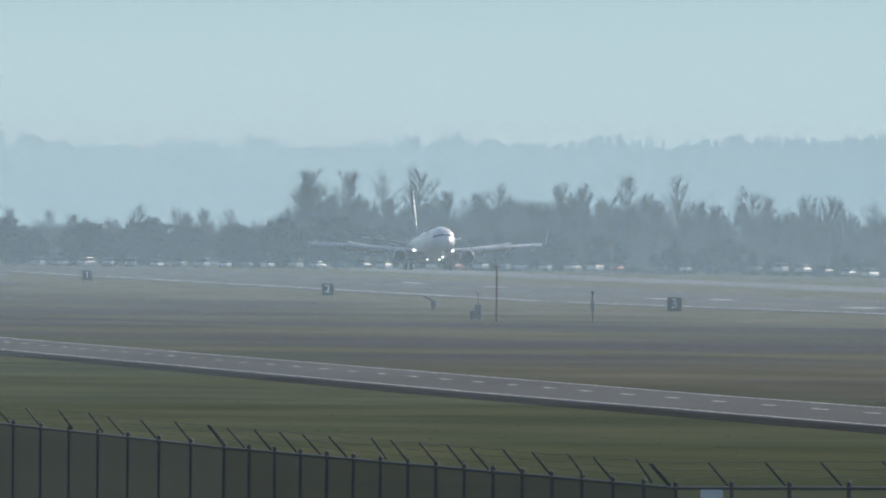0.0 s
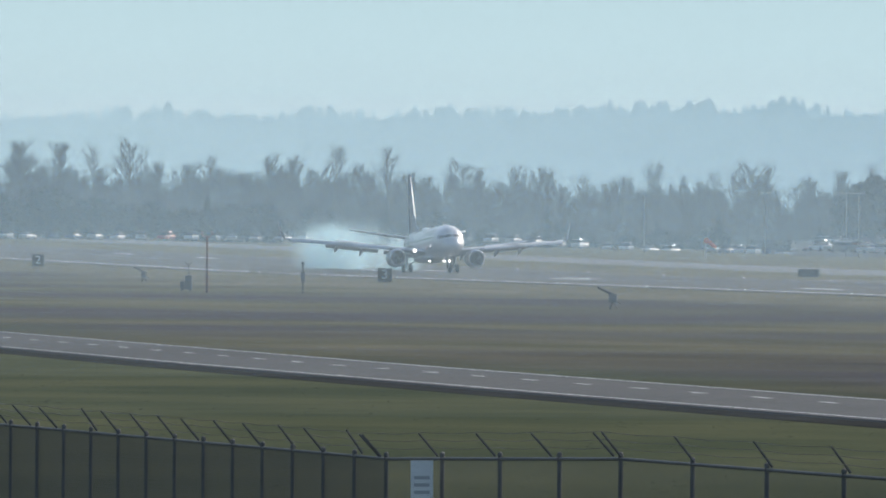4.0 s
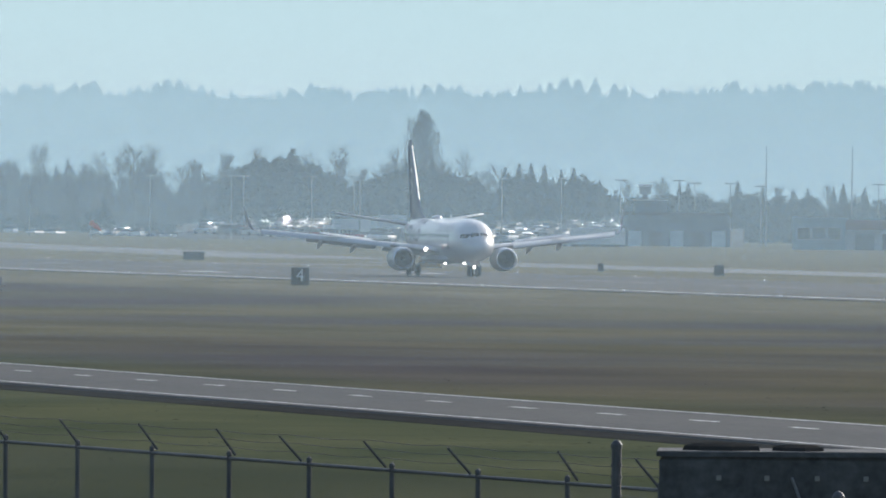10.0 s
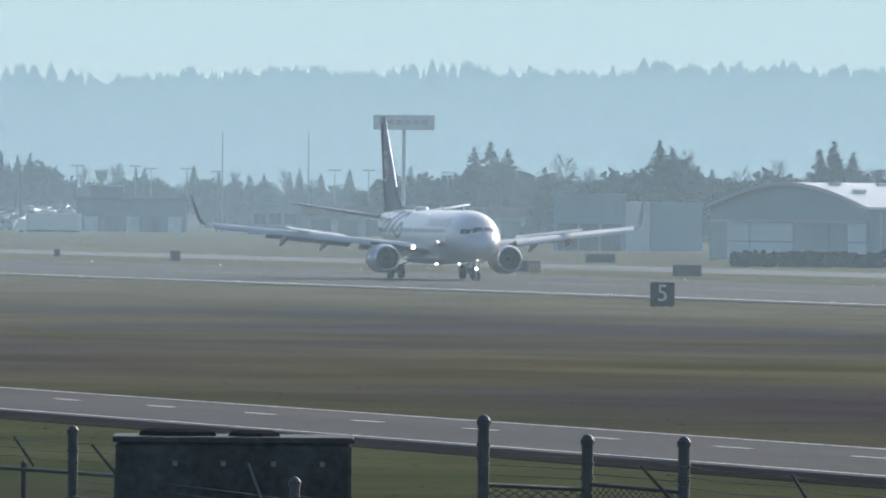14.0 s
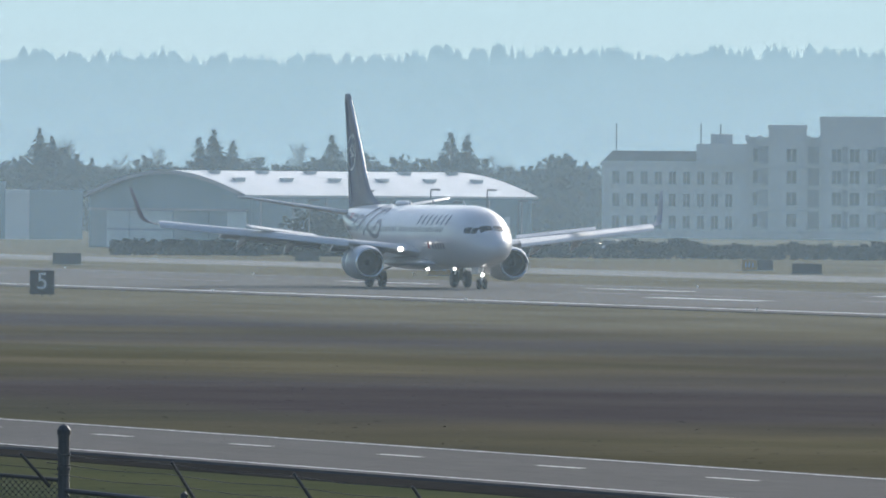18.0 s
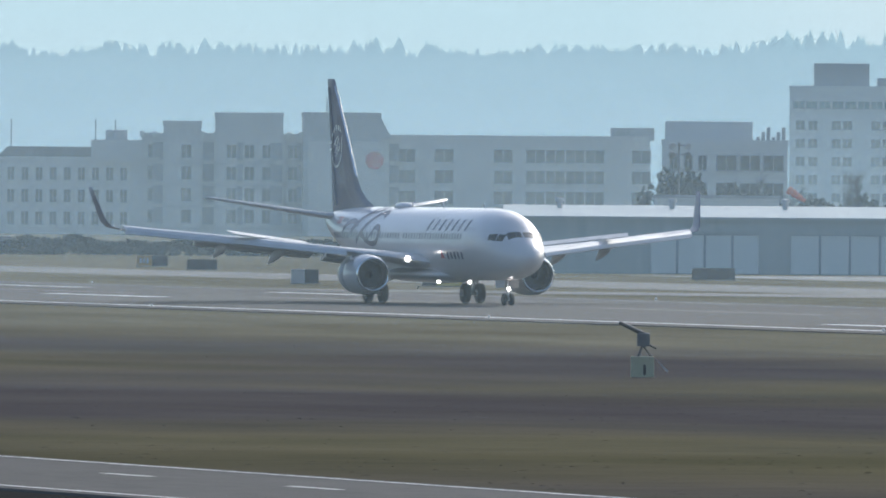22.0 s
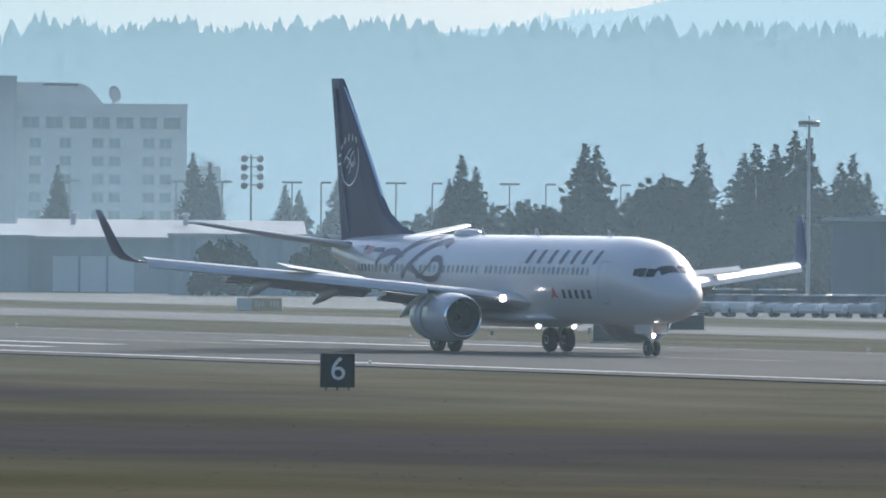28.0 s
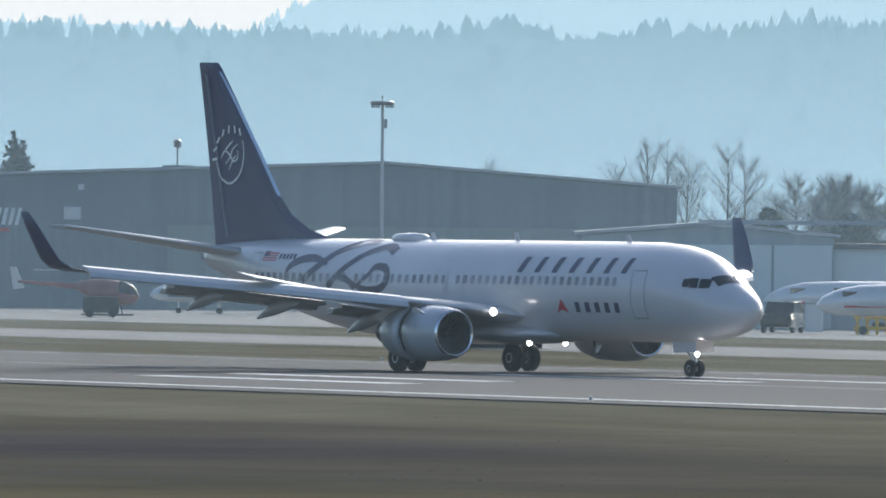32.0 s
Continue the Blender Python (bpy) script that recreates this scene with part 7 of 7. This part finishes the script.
plain_fence([(11.68, 196), (12.6, 182), (13.38, 165), (13.81, 166), (14.21, 165)], [3.02, 2.6, 3.70, 3.46, 3.46], .42)
fence_run(polar(14.21, 165)[:2], polar(15.75, 158)[:2], .55, .3)
q = thing("warning_sign", "small pale warning sign fixed to the fence", "sign", facing(8.33, 247.4, 0))
part("plate", box(-.2, -.06, 1.35, .2, -.04, 2.12), M["signwhite"], q)
for i in range(3):
    part("plate_bar", box(-.14, -.065, 1.52 + i * .13, .14, -.061, 1.58 + i * .13), M["stucco2"], q)
part("bracket", tube((0, 0, 0), (0, 0, 2.1), .02), M["fencepost"], q)

# ------------------------------------------------------------------ tyre smoke in drifting puffs
def smoke_material(radius):
    """Droplets that scatter the sun, thick in the middle of a puff and thinning to nothing at its rim."""
    m = bpy.data.materials.new("tyre_smoke")
    m.use_nodes = True
    N, Lk = m.node_tree.nodes, m.node_tree.links
    N.remove(N["Principled BSDF"])
    tr, df, tl, both, mix = (N.new("ShaderNode" + s) for s in ("BsdfTransparent", "BsdfDiffuse", "BsdfTranslucent", "MixShader", "MixShader"))
    for s in (df, tl):
        s.inputs["Color"].default_value = (.74, .96, .99, 1)
    both.inputs[0].default_value = .6
    Lk.new(df.outputs[0], both.inputs[1])
    Lk.new(tl.outputs[0], both.inputs[2])
    co, ns, mr, ln, fall, mul = (N.new("ShaderNode" + k) for k in ("TexCoord", "TexNoise", "MapRange", "VectorMath", "MapRange", "Math"))
    ns.inputs["Scale"].default_value, ns.inputs["Detail"].default_value = .45, 3
    Lk.new(co.outputs["Object"], ns.inputs["Vector"])
    Lk.new(ns.outputs["Fac"], mr.inputs[0])
    mr.inputs["From Min"].default_value, mr.inputs["From Max"].default_value = .3, .7
    mr.inputs["To Min"].default_value, mr.inputs["To Max"].default_value = .08, .27
    ln.operation = "LENGTH"
    Lk.new(co.outputs["Object"], ln.inputs[0])
    Lk.new(ln.outputs["Value"], fall.inputs[0])
    fall.inputs["From Min"].default_value, fall.inputs["From Max"].default_value = radius * .05, radius * .97
    fall.inputs["To Min"].default_value, fall.inputs["To Max"].default_value = 1, 0
    fall.interpolation_type = "SMOOTHSTEP"
    mul.operation = "MULTIPLY"
    Lk.new(mr.outputs[0], mul.inputs[0])
    Lk.new(fall.outputs[0], mul.inputs[1])
    Lk.new(mul.outputs[0], mix.inputs[0])
    Lk.new(tr.outputs[0], mix.inputs[1])
    Lk.new(both.outputs[0], mix.inputs[2])
    Lk.new(mix.outputs[0], N["Material Output"].inputs[0])
    return m


def puff_mesh(seed, r):
    """Rounded, billowing layers that cross in the middle of the puff."""
    V, F = [], []
    for a in (15, 75, 135):
        c, s = math.cos(radians(a + seed * 7)), math.sin(radians(a + seed * 7))
        n, rings = len(V), 6
        for i in range(rings + 1):
            for j in range(24):
                q = r * i / rings
                u, z = q * math.cos(2 * math.pi * j / 24), q * math.sin(2 * math.pi * j / 24)
                w = .22 * r * noise.noise((u * .6 / r * 3, z * .6 / r * 3, seed + a))
                V.append((u * c - w * s, u * s + w * c, z * .9))
        F += [(n + i * 24 + j, n + i * 24 + (j + 1) % 24, n + (i + 1) * 24 + (j + 1) % 24, n + (i + 1) * 24 + j) for i in range(rings) for j in range(24)]
    return mesh_of("smoke_puff", V, F, smoke_material(r * .9), True)


PUFFS = []
prnd = random.Random(23)
pm = [puff_mesh(i, r) for i, r in enumerate((2.6, 3.4, 4.2, 5.0, 5.8))]
for i in range(36):
    me = pm[prnd.randrange(len(pm))]
    u = prnd.random()
    ob = tagged(new("smoke_puff", me), "soft pale puff of tyre smoke over the runway", "smoke", "tyre smoke")
    # start on the touchdown spot, end after drifting up and down the wind
    x0 = -1744 + 42 * u
    end = (x0 + 3 + prnd.gauss(0, 4), 241.5 + prnd.gauss(0, 3), prnd.uniform(2.0, 7.5) * (1.15 - abs(u - .5)))
    PUFFS.append((ob, (x0, 244 + prnd.choice((-2.9, 2.9))), end, 2.62 + (x0 + 1766) / 72, prnd.uniform(0, 360)))

# ------------------------------------------------------------------ loose tufts in the infield grass
def grass_tufts(count):
    rnd = random.Random(41)
    V, F = [], []
    while len(F) < count * 5:
        az = radians(rnd.uniform(5.3, 28.6))
        y = 1 / rnd.uniform(1 / 217, 1 / 24)
        x = -y / math.tan(az)
        if x < -1300 or -8.8 < y - road_y(x) < 6 or noise.noise((x * .05, y * .05, 2)) < rnd.uniform(-.6, .4):
            continue
        z = ground_z(x, y) - .02
        # a low mound of blades, uneven round its rim
        tall, w, turn = rnd.uniform(.012, .05), rnd.uniform(.16, .5), rnd.uniform(0, 6.28)
        n = len(V)
        V += [(x + w * rnd.uniform(.6, 1.2) * math.cos(turn + 1.257 * i), y + w * rnd.uniform(.8, 1.8) * math.sin(turn + 1.257 * i), z - .03) for i in range(5)]
        V.append((x + rnd.gauss(0, .06), y + rnd.gauss(0, .06), z + tall))
        F += [(n + i, n + (i + 1) % 5, n + 5) for i in range(5)]
    solid("grass_tufts", (V, F), M["tufts"], "short uneven tufts of winter grass", "grass", "stuff")


grass_tufts(45000)

# ------------------------------------------------------------------ passing van on the levee road
# pale blue body colour with the sky's reflection and sheen painted in
M["skyblue"] = surface("van_paint_with_sky_sheen", (.22, .47, .66), (.27, .53, .72), .5, .3, .1, coat=.9)
solid("levee_road", ([(-70, 4.5, 3.76), (60, -6.2, 3.76), (60, 1.2, 3.76), (-70, 11.5, 3.76)], [(0, 1, 2, 3)]), M["road"], "grey asphalt road on top of the levee", "road", "structure")
ramp = []
for x, y, z in ((-142, 4, 3.66), (-140.4, 12.3, 3.66), (-138.2, 22.6, 2.56), (-137.0, 28.5, 1.55), (-135.8, 33.9, .80), (-134.1, 41.7, .06), (-129, 65, .05)):
    ramp.append([(x - 3.0, y + .6, -.4), (x - 2.6, y + .5, z), (x + 2.6, y - .5, z), (x + 3.0, y - .6, -.4)])
solid("access_ramp", loft(ramp), M["road"], "short paved ramp down from the levee", "road", "structure")


def build_van():
    v = thing("van", "pale blue van driving along the levee road", "van")
    body = loft([[(x, -.95, .35), (x, -.95, z * .62), (x, -.86, z - .12), (x, -.74, z), (x, .74, z), (x, .86, z - .12), (x, .95, z * .62), (x, .95, .35)] for x, z in ((-4.9, .9), (-4.55, 1.2), (-4.25, 2.0), (-4.0, 2.12), (-3, 2.15), (-1.0, 2.15), (-.7, 2.14), (-.55, 2.10), (-.12, 1.2), (0, 1.0))])
    part("body", body, M["skyblue"], v, "body coloured pale blue with the reflected sky", smooth=False)
    part("windscreen", ([(-.10, -.70, 1.25), (-.10, .70, 1.25), (-.48, .68, 2.04), (-.48, -.68, 2.04)], [(0, 1, 2, 3)]), M["glassdark"], v)
    for y in (-.955, .955):
        part("side_window", box(-1.5, y - .01, 1.1, -.6, y + .01, 1.33), M["glassdark"], v)
        for x in (-.8, -4.0):
            part("wheel", spun([(-.11, .2), (-.11, .33), (.11, .33), (.11, .2)], (x, y * .93, .33), (x, y * .93 + 1, .33), 14), M["rubber"], v)
    for y in (-1.1, 1.1):
        part("wing_mirror", box(-.45, y - .12, 1.15, -.33, y + .12, 1.45, .03), M["dark"], v)
    part("roof_lamp", join(spun([(-.1, .10), (-.1, .17), (.1, .17), (.1, .10)], (-3.55, .3, 2.3), (-3.55, 1.3, 2.3), 16), box(-3.6, .2, 2.153, -3.5, .4, 2.2)), M["dark"], v, "round dark lamp on the roof")
    part("bumper", box(-.1, -.85, .35, .08, .85, .6, .05), M["dark"], v)
    return v


van = build_van()


# ------------------------------------------------------------------ what moves
def motions():
    xs = [(0, -1933), (1, -1859.5), (2, -1786.5), (2.5, -1750), (4.5, -1608), (5, -1572), (6, -1501.3), (7, -1433.1), (8, -1366.7), (9, -1303.5), (10, -1241.7), (11, -1183.6),
          (12, -1127.3), (13, -1074.7), (14, -1024.3), (14.5, -999.6), (16.5, -908.5), (17, -887.3), (18, -847.9), (19, -811.6), (20, -778.6), (21, -747.9), (22, -719.4), (23, -693.0),
          (24, -668.0), (25, -643.0), (25.5, -630.4), (27.5, -581.2), (28, -569.4), (29, -547.5), (30, -525.7), (31, -505.2), (32, -485.1)]
    rows = []
    for t, x in xs:
        y = float(np.interp(t, [0, 6, 13, 19, 23, 25.5, 28, 30, 32], [245, 244, 244, 243, 242.5, 243.5, 246, 250.5, 256.5]))
        yaw = float(np.interp(t, [0, 6, 9, 13, 14.5, 17, 22, 24, 25.5, 27.5, 29, 30, 31, 32], [.2, -.2, -.55, -1.0, -.6, -.5, -1.0, -.6, .45, 2.4, 3.9, 5.5, 7.4, 9.3]))
        up = float(np.interp(t, [0, 1, 2, 2.5, 4.5, 5.5, 32], [2.3, 1.5, .45, .0, 0, 0, 0]))
        nose = float(np.interp(t, [0, 2, 2.5, 4.5, 5.5, 32], [3.6, 3.6, 3.2, 1.6, 0, 0]))
        z = runway_z(y) + up + rise(x, 0)
        # the pitch turns about the main wheels
        m = pose(x, y, z, 0, 0, yaw) @ pose(-19.6, 0, .56) @ pose(0, 0, 0, 0, -nose, 0) @ pose(19.6, 0, -.56)
        rows.append((t, m))
    walk(airliner, rows)
    # smoke waits under the surface of the touchdown spot, wells up behind the wheels, drifts and thins out
    for ob, (x, y), (ex, ey, ez), t0, yaw in PUFFS:
        walk(ob, [(0, pose(x, y, -8, 0, 0, yaw)), (t0 - .1, pose(x, y, -8, 0, 0, yaw)), (t0 + .15, pose(x, y, .6 + .08 * ez, 0, 0, yaw)),
                  (t0 + .9, pose(x + (ex - x) * .5, y + (ey - y) * .6, ez * .55, 0, 0, yaw + 12)), (4.5, pose(ex, ey, ez * .9, 0, 0, yaw + 30)),
                  (6.5, pose(ex + 4, ey - 1, ez * 1.1, 0, 0, yaw + 45)), (9.5, pose(ex + 12, ey - 3, ez * 1.3, 0, 0, yaw + 60)), (32, pose(ex + 90, ey - 20, ez * 1.5 + 60, 0, 0, yaw + 90))])
    # the van dips off the levee and down the access ramp
    rows = [(0, pose(-140.4, 12.3, 3.74, 0, 0, 78)), (9.9, pose(-140.4, 12.3, 3.74, 0, 0, 78)), (11.6, pose(-138.2, 22.6, 2.52, 0, 2, 78)), (12.1, pose(-137.55, 25.72, 1.96, 0, 1.5, 78)),
            (12.3, pose(-137.3, 27.02, 1.74, 0, 1.5, 78)), (12.5, pose(-137.0, 28.52, 1.50, 0, 1.5, 78)), (12.7, pose(-136.6, 30.12, 1.29, 0, 1.5, 78)), (13.2, pose(-135.8, 33.9, .75, 0, 1.5, 78)),
            (14.2, pose(-134.1, 41.7, .10, 0, 1, 78)), (17, pose(-129.5, 63, .06, 0, 0, 78)), (32, pose(-129.5, 63, .06, 0, 0, 78))]
    walk(van, rows)


motions()
